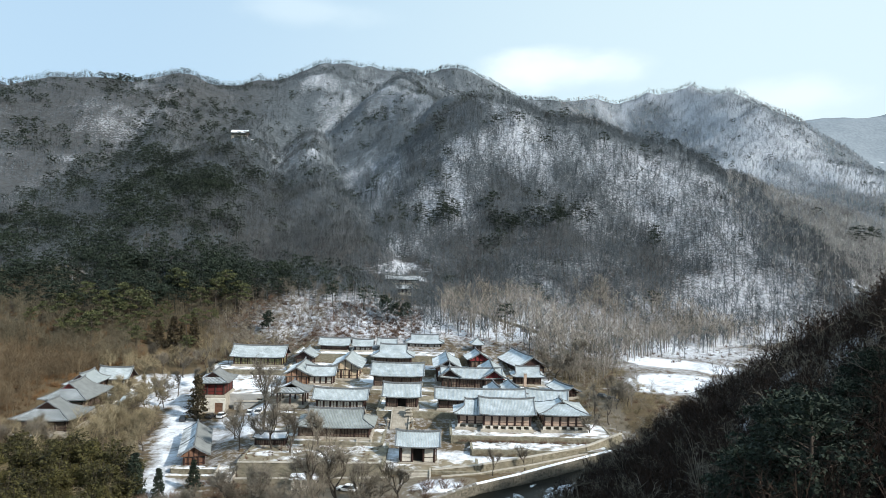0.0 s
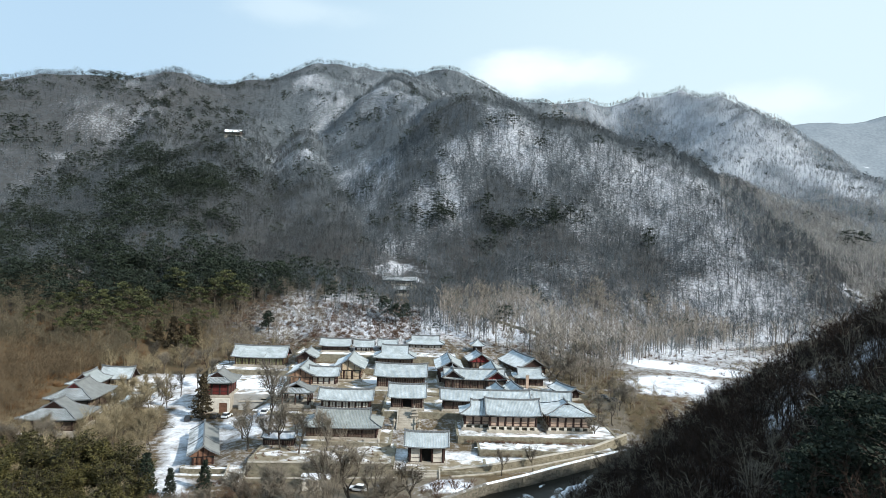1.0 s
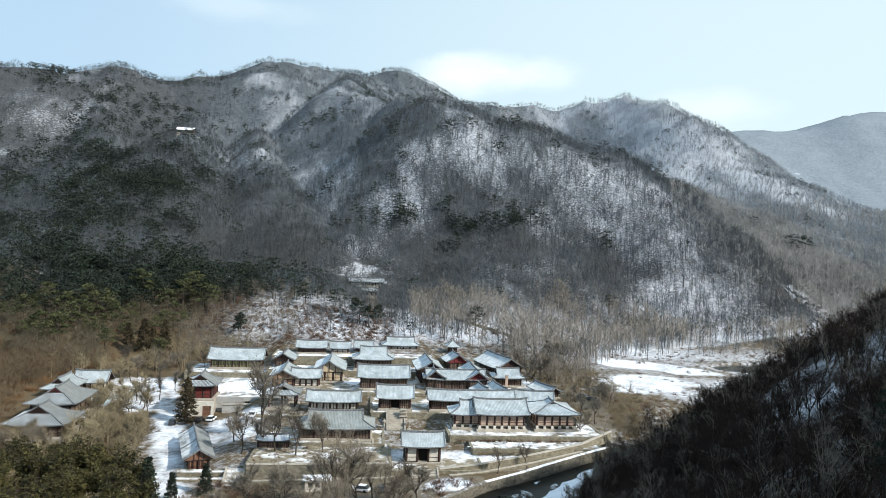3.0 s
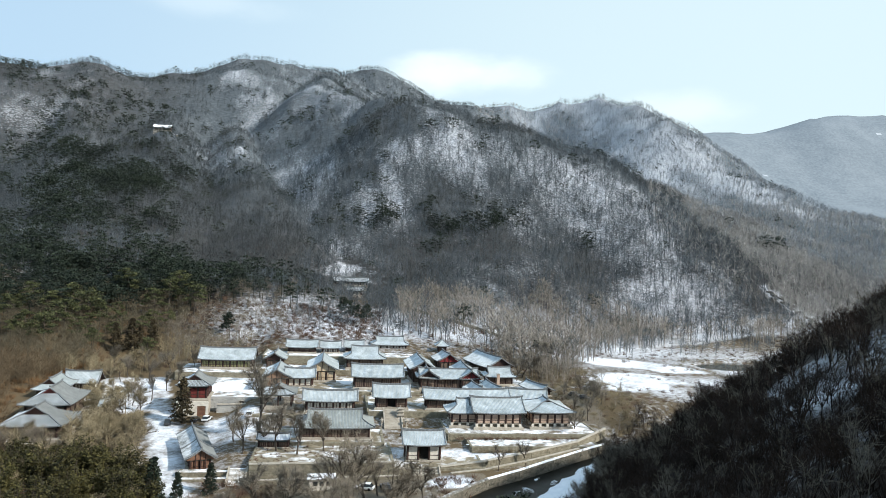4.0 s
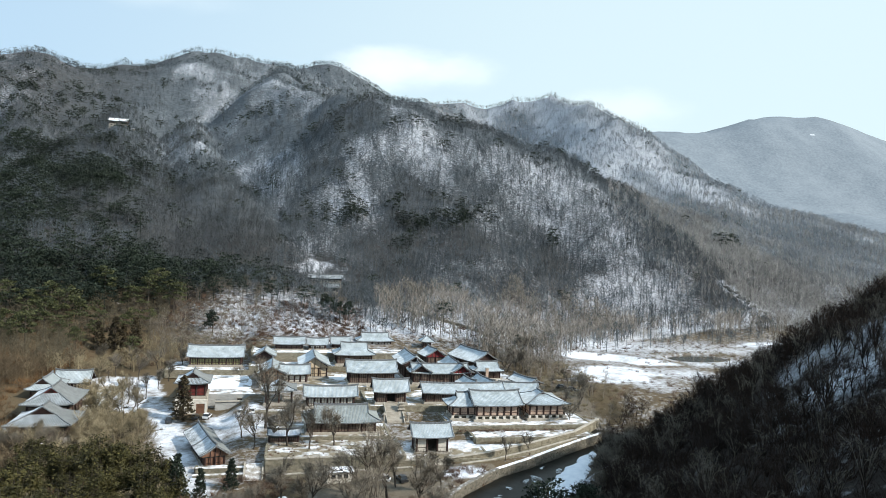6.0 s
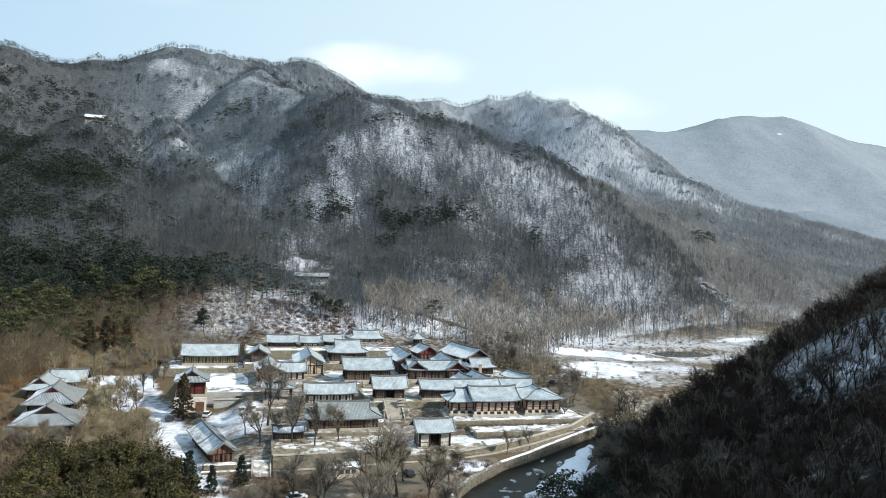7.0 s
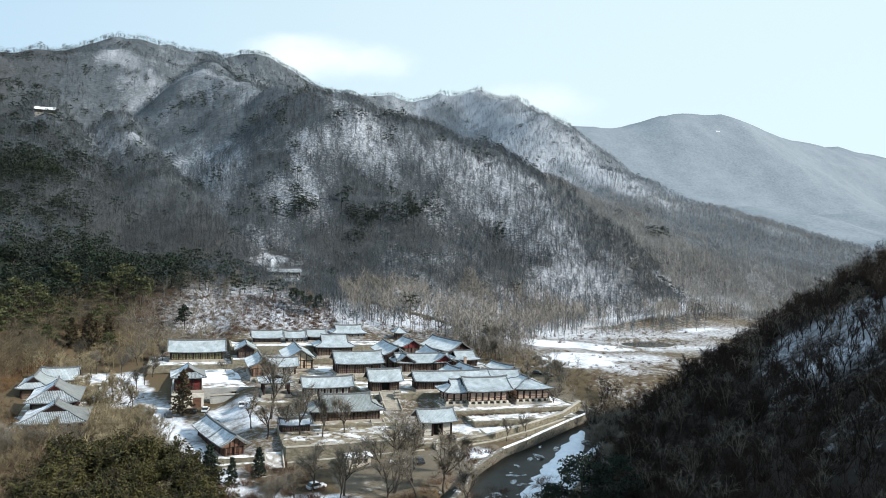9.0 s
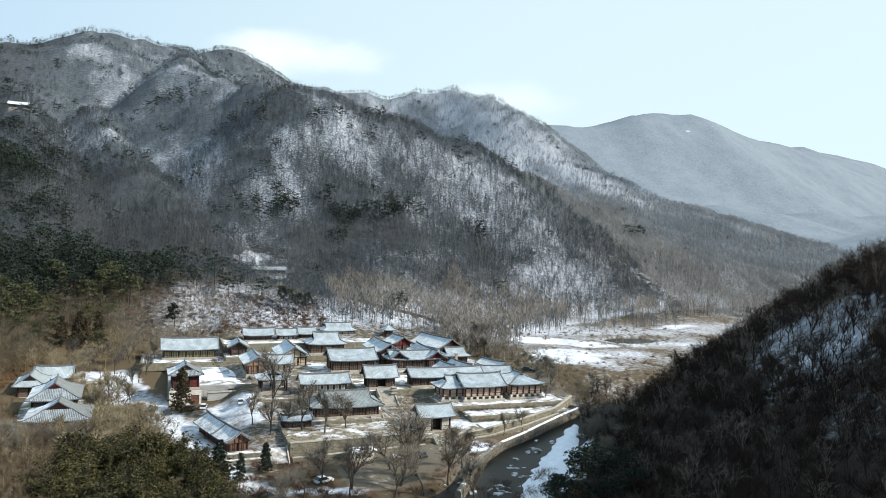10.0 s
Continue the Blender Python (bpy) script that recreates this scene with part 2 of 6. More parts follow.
BRUSH = material("rust_brown_scrub", (0.055, 0.034, 0.025), (0.175, 0.108, 0.075), 0.95, 0.1, 5, 0.0, island=0.4)
RUSSET = material("russet_oak_scrub", (0.060, 0.034, 0.016), (0.225, 0.128, 0.060), 0.95, 0.1, 5, 0.0, island=0.45)
OLIVE = material("olive_evergreen_leaves", (0.006, 0.0075, 0.0025), (0.094, 0.084, 0.026), 0.8, 0.14, 5, 0.0, island=0.5)
WATER = material("dark_stream_water", (0.010, 0.010, 0.008), (0.028, 0.027, 0.022), 0.35, 0.4, 5, 0.03, spec=0.1)
PONDWATER = material("still_pond_water", (0.05, 0.052, 0.045), (0.10, 0.10, 0.088), 0.06, 0.05, 5, 0.0, spec=0.5)
# near-black that paints the darkness inside halls and the yard doorway
DARK = material("painted_dark_interior", (0.010, 0.009, 0.008), (0.02, 0.018, 0.016), 0.9, 1.0)
CARWHITE = material("white_car_paint", (0.66, 0.67, 0.69), (0.74, 0.75, 0.77), 0.3, 0.5, spec=0.5)
CARDARK = material("dark_car_paint", (0.02, 0.022, 0.026), (0.04, 0.042, 0.046), 0.3, 0.5, spec=0.5)
RUBBER = material("black_rubber", (0.012, 0.012, 0.012), (0.03, 0.03, 0.03), 0.9, 3.0)
GLASS = material("tinted_glass", (0.015, 0.018, 0.02), (0.03, 0.034, 0.038), 0.08, 0.5, spec=0.6)
# the haze over the far hills is mixed into this blue-grey
HAZEHILL = snow_over(material("hazed_far_hill", (0.105, 0.135, 0.165), (0.215, 0.25, 0.28), 0.95, 0.013, 10, 0.0, 1.0), 0.262, 0.04, 0.012)


# ---- mesh helpers ----
def mesh(name, verts, faces, mats, index=None, smooth=False):
    me = bpy.data.meshes.new(name)
    me.from_pydata([tuple(v) for v in verts], [], [tuple(f) for f in faces])
    for m in mats if isinstance(mats, (list, tuple)) else [mats]:
        me.materials.append(m)
    if index is not None:
        me.polygons.foreach_set("material_index", np.asarray(index, dtype=np.int32))
    if smooth:
        me.polygons.foreach_set("use_smooth", np.ones(len(faces), dtype=bool))
    me.update()
    return me


def tri_mesh(name, verts, tris, mat):
    """A mesh from arrays: verts n x 3, tris m x 3."""
    me = bpy.data.meshes.new(name)
    verts, tris = np.asarray(verts, dtype=np.float32), np.asarray(tris, dtype=np.int32)
    me.vertices.add(len(verts))
    me.vertices.foreach_set("co", verts.ravel())
    me.loops.add(tris.size)
    me.loops.foreach_set("vertex_index", tris.ravel())
    me.polygons.add(len(tris))
    me.polygons.foreach_set("loop_start", np.arange(0, tris.size, 3, dtype=np.int32))
    me.materials.append(mat)
    me.update()
    me.validate()
    return me


def part(name, me, parent, at=None, label=""):
    ob = new(name, me)
    ob.parent = parent
    if at is not None:
        ob.matrix_basis = at
    if label:
        ob["label"] = label
    return ob


def thing(name, x, y, z, rz=0.0, label="", category="", group="", kind=""):
    ob = new(name)
    ob.matrix_basis = pose(x, y, z, 0, 0, rz)
    return tagged(ob, label, category, group, kind)


def boxes(name, items, mat, bevel=0.0):
    """One mesh of boxes (x0, x1, y0, y1, z0, z1)."""
    v, f = [], []
    for x0, x1, y0, y1, z0, z1 in items:
        k = len(v)
        e = min(bevel, (x1 - x0) / 4, (y1 - y0) / 4)
        v += [(x0, y0, z0), (x1, y0, z0), (x1, y1, z0), (x0, y1, z0)]
        if e > 0:
            v += [(x0, y0, z1 - e), (x1, y0, z1 - e), (x1, y1, z1 - e), (x0, y1, z1 - e),
                  (x0 + e, y0 + e, z1), (x1 - e, y0 + e, z1), (x1 - e, y1 - e, z1), (x0 + e, y1 - e, z1)]
            tiers = 2
        else:
            v += [(x0, y0, z1), (x1, y0, z1), (x1, y1, z1), (x0, y1, z1)]
            tiers = 1
        f.append((k + 3, k + 2, k + 1, k))
        for t in range(tiers):
            for i in range(4):
                j = (i + 1) % 4
                f.append((k + 4 * t + i, k + 4 * t + j, k + 4 * t + 4 + j, k + 4 * t + 4 + i))
        f.append(tuple(k + 4 * tiers + i for i in range(4)))
    return mesh(name, v, f, mat)


def sweep(v, f, points, wide, high, sink=0.1):
    """Adds to v, f a bar of that width and height along points, standing upright."""
    k = len(v)
    pts = [Vector(p) for p in points]
    for i, p in enumerate(pts):
        d = pts[min(i + 1, len(pts) - 1)] - pts[max(i - 1, 0)]
        side = Vector((d.y, -d.x, 0))
        side = side.normalized() * wide / 2 if side.length > 1e-6 else Vector((wide / 2, 0, 0))
        v += [p - side - Vector((0, 0, sink)), p + side - Vector((0, 0, sink)), p + side * 0.8 + Vector((0, 0, high)), p - side * 0.8 + Vector((0, 0, high))]
    for i in range(len(pts) - 1):
        a = k + 4 * i
        for j in range(4):
            f.append((a + j, a + (j + 1) % 4, a + 4 + (j + 1) % 4, a + 4 + j))
    f.append((k + 3, k + 2, k + 1, k))
    e = k + 4 * (len(pts) - 1)
    f.append((e, e + 1, e + 2, e + 3))


def rod(name, r0, r1, length, mat, sides=8):
    """An upright tapered post, foot at the origin."""
    v = [(r * math.cos(2 * math.pi * i / sides), r * math.sin(2 * math.pi * i / sides), z) for z, r in ((0, r0), (length, r1)) for i in range(sides)]
    f = [(i, (i + 1) % sides, sides + (i + 1) % sides, sides + i) for i in range(sides)] + [tuple(range(sides, 2 * sides)), tuple(range(sides - 1, -1, -1))]
    return mesh(name, v, f, mat)


def lattice(x, y, seed):
    h = (np.asarray(x, dtype=np.int64) * 374761393 + np.asarray(y, dtype=np.int64) * 668265263 + seed * 982451653) & 0x7FFFFFFF
    h = ((h ^ (h >> 13)) * 1274126177) & 0x7FFFFFFF
    return ((h ^ (h >> 16)) & 0xFFFFFF) / float(0xFFFFFF)


def grain(x, y, size, seed=0, octaves=4, rough=0.5):
    """Smooth noise from 0 to 1 over the plan, with features about size metres across."""
    x, y = np.asarray(x, dtype=float) / size, np.asarray(y, dtype=float) / size
    total, weight, out = 0.0, 1.0, 0.0
    for o in range(octaves):
        ix, iy = np.floor(x), np.floor(y)
        u, w = x - ix, y - iy
        u, w = u * u * (3 - 2 * u), w * w * (3 - 2 * w)
        a, b = lattice(ix, iy, seed + o), lattice(ix + 1, iy, seed + o)
        c, d = lattice(ix, iy + 1, seed + o), lattice(ix + 1, iy + 1, seed + o)
        out = out + weight * ((a * (1 - u) + b * u) * (1 - w) + (c * (1 - u) + d * u) * w)
        total, weight = total + weight, weight * rough
        x, y = x * 2.03 + 17.3, y * 2.03 + 5.1
    return out / total


def ease(v, a, b):
    s = np.clip((np.asarray(v, dtype=float) - a) / (b - a), 0, 1)
    return s * s * (3 - 2 * s)


# ---- the lie of the land ----
# Each crest: reach of its flanks, foot height, and (x, y, z) along the top.
CRESTS = [
    (152, 8, [(9, 760, 208), (36, 655, 186), (109, 630, 168), (178, 615, 148), (232, 590, 117), (300, 600, 100), (380, 590, 72), (440, 575, 45), (520, 560, 18)]),
    (225, 5, [(9, 770, 199), (-60, 900, 249), (-70, 1150, 329)]),
    (370, 5, [(-900, 900, 206), (-630, 980, 235), (-545, 960, 249), (-470, 950, 265), (-375, 1010, 283), (-352, 1050, 279), (-290, 1070, 285), (-220, 1080, 297), (-176, 1105, 324), (-110, 1130, 329), (-72, 1150, 327), (-45, 1250, 353), (8, 1300, 375), (120, 1400, 353), (250, 1500, 359)]),
    (125, 6, [(-385, 1000, 282), (-330, 850, 205), (-275, 690, 148), (-235, 570, 102), (-172, 440, 57), (-118, 355, 32), (-70, 334, 35), (-40, 326, 23)]),
    (105, 5, [(-160, 900, 215), (-140, 760, 165), (-118, 660, 130), (-92, 550, 92), (-73, 480, 62), (-60, 425, 40)]),
    (280, 10, [(240, 1500, 359), (318, 1500, 369), (366, 1490, 357), (484, 1450, 389), (517, 1300, 343), (514, 1150, 283), (547, 1000, 181), (609, 900, 131), (685, 800, 82), (760, 700, 36)]),
    (150, 5, [(-240, 900, 205), (-222, 800, 178), (-197, 702, 155), (-184, 630, 128), (-164, 550, 90), (-142, 470, 50)]),
]
FAR_CRESTS = [
    (520, 40, [(1000, 2500, 530), (1260, 2500, 548), (1540, 2550, 566), (1760, 2580, 640), (1880, 2600, 668), (2000, 2600, 664), (2110, 2600, 676), (2300, 2640, 648), (2500, 2700, 630), (2990, 2800, 620), (3610, 2800, 470)]),
    (600, 60, [(3000, 3600, 740), (3860, 3600, 790), (4650, 3600, 720)]),
    (360, 10, [(820, 1750, 210), (1300, 1650, 170), (1900, 1600, 190), (2600, 1700, 230)]),
]
STREAM = [(-66, 88, -4.8), (-22, 116, -3.5), (4, 139, -2.1), (28, 158, -0.8), (46, 174, 0.9), (52, 181, 2.8)]


def along(x, y, line):
    """Distance to a polyline, and its height at the nearest point."""
    best, height = np.full(np.shape(x), 1e9), np.zeros(np.shape(x))
    for (x0, y0, z0), (x1, y1, z1) in zip(line, line[1:]):
        dx, dy = x1 - x0, y1 - y0
        s = np.clip(((x - x0) * dx + (y - y0) * dy) / (dx * dx + dy * dy), 0, 1)
        d = np.hypot(x - x0 - s * dx, y - y0 - s * dy)
        near = d < best
        best, height = np.where(near, d, best), np.where(near, z0 + s * (z1 - z0), height)
    return best, height


def flank(x, y, crest):
    reach, foot, line = crest
    out = np.full(np.shape(x), -1e3)
    for a, b in zip(line, line[1:]):
        d, z = along(x, y, [a, b])
        out = np.maximum(out, foot + (z - foot) * np.exp(-(d / reach) ** 1.45))
    return out


def near_hill(x, y):
    d = 0.870 * (x - 23) - 0.493 * (y - 150)
    e = 0.609 * (x - 45) + 0.795 * (y - 192) + 34.8
    rise = np.where(d < 71.5, 0.777 * d, 55.6 + 0.2 * (d - 71.5)) - 3.0 - 3.5 * (1 - ease(d, 6, 34))
    rise = rise + 3.0 * (grain(x, y, 38, 71) - 0.5) + 1.2 * (grain(x, y, 9, 72) - 0.5)
    return rise - 0.694 * np.log1p(np.exp(np.clip(e / 4, -30, 30))) * 4


def valley(x, y):
    axis = np.interp(y, [60, 120, 145, 158, 168, 176, 190, 200, 222, 250, 262, 272, 290, 320, 400], [-2, -0.5, 0.6, 0.9, 1.0, 2.0, 3.2, 4.8, 6.2, 7.0, 8.6, 11.2, 14.5, 17.5, 30])
    road = np.interp(y, [60, 130, 150, 205, 241, 262, 290, 330], [-6, -3, -1.2, 1.0, 3.2, 6.0, 11, 17])
    middle = np.interp(y, [149, 205, 241, 262], [-60, -75, -87, -92])
    left = road + np.clip(middle - 6 - x, 0, 24) * 0.11 + np.clip(middle - 32 - x, 0, 60) * 0.16
    right = np.interp(y, [60, 150, 175, 190, 203, 235, 300, 335, 380], [-4, -1, 2.0, 5.0, 7.8, 8.7, 9.2, 10, 13])
    axis = axis - np.interp(x, [-52, -25, -5, 8], [2.2, 1.6, 0.3, 0.0]) * ease(y, 112, 128) * ease(-y, -161.5, -159.5)
    z = axis + (left - axis) * ease(-x, 50, 60)
    return z + (right - z) * ease(x, 40, 66)


def height(x, y):
    x, y = np.asarray(x, dtype=float), np.asarray(y, dtype=float)
    z = valley(x, y) + 0.5 * (grain(x, y, 14, 5) - 0.5) * (1 - ease(y, 150, 160) * ease(-y, -292, -280) * ease(x, -52, -46) * ease(-x, -44, -38))
    hills = flank(x, y, CRESTS[0])
    for c in CRESTS[1:-1]:
        hills = np.maximum(hills, flank(x, y, c))
    hills = np.maximum(hills, flank(x + 70 * (grain(x, y, 70, 93, 3) - 0.5), y + 40 * (grain(x, y, 70, 94) - 0.5), CRESTS[-1]))
    rough = np.clip(hills / 120, 0, 1.6)
    gully = 1 - np.abs(grain(x, y, 150, 21, 4) * 2 - 1) * 2
    hills = hills + rough * (6 * gully - 2 + 13 * (grain(x, y, 46, 31, 3) - 0.5))
    start = np.interp(x, [-300, -130, -90, 30, 80, 140, 220, 320, 600], [230, 262, 275, 272, 300, 338, 348, 372, 420])
    z = z + ease(y, start, start + 95) * np.maximum(0, hills - z)
    far = np.maximum(np.maximum(flank(x, y, FAR_CRESTS[0]), flank(x, y, FAR_CRESTS[1])), flank(x, y, FAR_CRESTS[2]))
    far = far + (45 * (grain(x, y, 420, 41, 4) - 0.5) + 20 * (grain(x, y, 130, 45, 3) - 0.5)) * ease(far, 60, 200) + 110 * (grain(x + 0.4 * y, 0.35 * y, 260, 47, 3) - 0.5) * ease(far, 60, 200) * ease(-far, -540, -380)
    z = np.where((far > 30) & (y > 900), np.maximum(z, far), z)
    d, bed = along(x, y, STREAM)
    z = np.where(d < 24, np.minimum(z, bed + np.clip(d - 7.0, 0, None) * 0.9 + 2.0 * (grain(x, y, 4.5, 61, 3) - 0.56)), z)
    hill = near_hill(x, y)
    blend = ease(y, -30, 30)
    z = np.where(x > -60, np.maximum(z, hill * blend + z * (1 - blend)), z)
    pond = ((x - 138) / 17) ** 2 + ((y - 279 - 0.3 * (x - 138)) / 11) ** 2 + 1.5 * (grain(x, y, 13, 351) - 0.5)
    return z - 2.2 * ease(-pond, -1.1, -0.8)


def band(x, y, line, wide):
    d, _ = along(x, y, [(a, b, 0) for a, b in line])
    return 1 - ease(d, wide * 0.7, wide * 1.2)


def blob(x, y, cx, cy, rx, ry, turn=0.0):
    c, s = math.cos(radians(turn)), math.sin(radians(turn))
    u, w = (x - cx) * c + (y - cy) * s, -(x - cx) * s + (y - cy) * c
    return 1 - ease(np.hypot(u / rx, w / ry), 0.75, 1.15)


SHRINE_X, SHRINE_Y = -21.0, 397
ROAD = [(-58, 144), (-60, 152), (-66, 175), (-75, 205), (-83, 230), (-88, 250)]


# Slopes where snow lies in the open woods, and ridges and hollows where it has gone: centre, reach, turn, amount.
SNOWY = [(-368, 786, 75, 56, 12, 0.10), (-230, 565, 118, 22, 102, 0.17), (-330, 564, 63, 20, 119, 0.11), (-177, 1002, 25, 18, 0, 0.08), (-110, 955, 140, 95, 100, 0.11),
         (-71, 694, 76, 20, 117, 0.12), (-65, 601, 55, 29, 94, 0.15), (3, 533, 34, 22, 122, 0.18), (-29, 477, 23, 11, 98, 0.16)]
SNOWY_EAST = [(45, 622, 17, 8, 158, 0.18), (94, 581, 71, 29, 176, 0.19), (145, 535, 42, 32, 81, 0.22), (191, 561, 33, 23, 80, 0.16), (204, 469, 71, 36, 76, 0.14), (163, 395, 35, 28, 12, 0.14), (75, 335, 60, 32, 30, 0.20),
              (28, 357, 37, 34, 98, 0.16), (535, 930, 115, 32, -79, 0.24), (455, 1110, 60, 110, 0, 0.13), (620, 1300, 200, 140, -20, 0.10)]
THAWED = [(-40, 318, 18, 10, 0, 0.13), (-126, 510, 99, 47, 109, 0.15), (-39, 698, 72, 27, 115, 0.16), (60, 511, 34, 10, 167, 0.11), (62, 464, 46, 23, 166, 0.16), (119, 429, 34, 26, 61, 0.09), (270, 508, 67, 26, 55, 0.12), (-62, 461, 47, 17, 94, 0.11),
          (-285, 870, 84, 27, 105, 0.10), (17, 617, 24, 10, 143, 0.11), (-20, 575, 25, 13, 128, 0.11), (-212, 859, 160, 48, 100, 0.06), (330, 520, 90, 60, -10, 0.10)]


def drift(x, y, cx, cy, rx, ry, turn):
    """Like blob, but fading slowly."""
    c, s = math.cos(radians(turn)), math.sin(radians(turn))
    u, w = (x - cx) * c + (y - cy) * s, -(x - cx) * s + (y - cy) * c
    return 1 - ease(np.hypot(u / rx, w / ry), 0.2, 1.7)


def snow_field(x, y):
    # far eastern snow is raised, partly to stand for the range's bright haze
    snow = 0.262 - 0.04 * ease(y, 600, 760) * ease(-x, -260, -160) + 0.10 * ease(y, 820, 950) * ease(x, 240, 340) + 0.22 * (grain(x + 0.5 * y, 0.35 * y, 38, 82, 3) - 0.5) + 0.34 * (grain(x, y, 60, 81, 5, 0.7) - 0.5) + 0.20 * (grain(x + 0.15 * y, 0.22 * y, 8, 83, 2) - 0.5)
    x, y = x + 22 * (grain(x, y, 50, 301) - 0.5) + 16 * (grain(x, y, 14, 302) - 0.5), y + 36 * (grain(x, y, 50, 303) - 0.5) + 30 * (grain(x, y, 14, 304) - 0.5)
    for cx, cy, rx, ry, turn, more in SNOWY + SNOWY_EAST:
        snow = snow + 0.8 * more * drift(x, y, cx, cy, rx, ry, turn)
    for cx, cy, rx, ry, turn, less in THAWED:
        snow = snow - less * drift(x, y, cx, cy, rx, ry, turn)
    return np.minimum(snow, 0.45) - 0.12 * (1 - ease(along(x, y, CRESTS[0][2])[0], 8, 40))


def cover(x, y, z):
    """How much snow, dry grass and bare earth lies at a place of the ground."""
    snow = snow_field(x, y)
    snow = snow + 0.20 * ease(y, 285, 300) * ease(-y, -350, -318) * ease(x, -85, -60)
    snow = snow - 0.22 * ease(-x, 60, 120) * ease(-y, -330, -270) - 0.10 * ease(-x, 40, 160) * ease(-y, -700, -560)
    snow = snow - 0.1 * ease(-y, -166, -158) * ease(x, -52, -44) * ease(-x, -14, -6)
    snow = np.maximum(snow, (0.57 + 0.6 * (grain(x, y, 6, 361) - 0.5)) * band(x + 5 * (grain(x, y, 9, 362) - 0.5), y, ROAD, 4.8))
    snow = np.maximum(snow, (0.54 + 0.7 * (grain(x, y, 5, 363) - 0.5)) * blob(x, y, -55, 196, 10, 17, 10))
    snow = np.maximum(snow, (0.70 + 0.5 * (grain(x, y, 9, 313) - 0.5)) * blob(x, y + 14 * (grain(x, y, 12, 314) - 0.5), 97, 276, 30, 14, -40))
    snow = np.maximum(snow, (0.64 + 0.6 * (grain(x, y, 8, 315) - 0.5)) * blob(x + 16 * (grain(x, y, 10, 316) - 0.5), y, 78, 239, 24, 19, 20))
    snow = np.maximum(snow, (0.40 + 0.9 * (grain(x, y, 8, 311) - 0.5)) * blob(x + 16 * (grain(x, y, 9, 312) - 0.5), y + 24 * (grain(x, y, 11, 318) - 0.5), SHRINE_X - 1, SHRINE_Y + 24, 17, 26))
    snow = np.maximum(snow, (0.60 + 0.5 * (grain(x, y, 5, 369) - 0.5)) * np.maximum(blob(x, y, -94, 246, 12, 8), blob(x, y, -88, 226, 7, 16, 10)))
    snow = np.maximum(snow, 0.86 * band(x, y, [(2, 120), (12, 131), (22, 143), (34, 155)], 4.5))
    snow = np.maximum(snow, 0.80 * blob(x, y, 0, 153, 6, 4))
    snow = np.maximum(snow, 0.62 * blob(x, y, -6, 171, 40, 5))
    snow = np.maximum(snow, (0.46 + 0.5 * (grain(x, y, 12, 366) - 0.5)) * band(x, y, [(110, 330), (190, 372), (300, 400)], 14))
    snow = np.maximum(snow, (0.38 + 0.7 * (grain(x, y, 22, 319) - 0.5)) * blob(x, y, 130, 270, 100, 60, 28))
    snow = np.maximum(snow, 0.62 * band(x, y, [(246, 422), (258, 396)], 4.5))
    snow = np.maximum(snow, (0.62 + 0.4 * (grain(x, y, 9, 317) - 0.5)) * blob(x, y, 200, 322, 24, 6, 20))
    snow = np.maximum(snow, (0.44 + 0.5 * (grain(x, y, 5, 381) - 0.5)) * band(x, y, [(a, b) for a, b, _ in STREAM[:5]], 7.5))
    snow = np.maximum(snow, (0.62 + 0.6 * (grain(x, y, 4, 367) - 0.5)) * band(x + 2 * (grain(x, y, 5, 368) - 0.5), y, [(-59.7, 155.9), (-57.4, 149.2), (-54.3, 143.3), (-50.5, 138.4), (-43.5, 137.2), (-34.3, 134.0)], 1.5))
    snow = snow - 0.25 * blob(x, y, 54, 228, 11, 40)
    hill = near_hill(x, y)
    bank = 0.40 * (1 - ease(0.870 * (x - 23) - 0.493 * (y - 150), 3, 13)) * ease(y, 96, 118) * ease(-y, -164, -150)
    open_wood = 0.30 * blob(x, y, 50, 95, 13, 21, -28) + 0.27 * blob(x, y, 34, 79, 10, 12) + 0.26 * blob(x, y, 22, 58, 10, 9)
    snow = np.where((hill > z - 1) & (y > 20) & (y < 250) & (x > -10), np.maximum(snow - 0.1, 0.04 + 0.06 * ease(y, 60, 90) + bank + open_wood + (0.2 + 0.26 * ease(y, 50, 85)) * (grain(x, y, 14, 85) - 0.5)), snow)
    grass = 0.35 + 0.5 * (grain(x, y, 40, 91) - 0.4) + 0.3 * ease(-z, -22, -8)
    grass = grass * (1 - ease(y, 330, 450))
    # pale grass is left off the near slope to darken it as shade
    grass = np.where((hill > z - 1) & (y > 20) & (y < 200) & (x > -10), 0.1, grass)
    grass = np.where((y > 120) & (y < 160) & (x > -110) & (x < 8), 0.62, grass)
    earth = np.where((y > 132) & (y < 160) & (x > -38) & (x < 10), 0.40 + 0.5 * grain(x, y, 9, 391), 0.0)
    earth = np.maximum(earth, 0.8 * band(x, y, [(46, 190), (49, 215), (46, 240)], 6))
    return np.clip(np.stack([snow, grass, earth], -1), 0, 1)


def steps(*runs):
    out = [runs[0][0]]
    for a, b, step in runs:
        out += list(np.linspace(a, b, max(1, int(round((b - a) / step))) + 1)[1:])
    return np.array(out)


gx = steps((-4900, -900, 200), (-900, -400, 25), (-400, -140, 8), (-140, 130, 2), (130, 420, 6), (420, 900, 14), (900, 1600, 40), (1600, 3100, 50), (3100, 4900, 150))
gy = steps((-900, -300, 60), (-300, 60, 12), (60, 300, 2), (300, 460, 4), (460, 760, 7), (760, 1200, 12), (1200, 1700, 25), (1700, 2700, 50), (2700, 4900, 110))
X, Y = np.meshgrid(gx, gy)
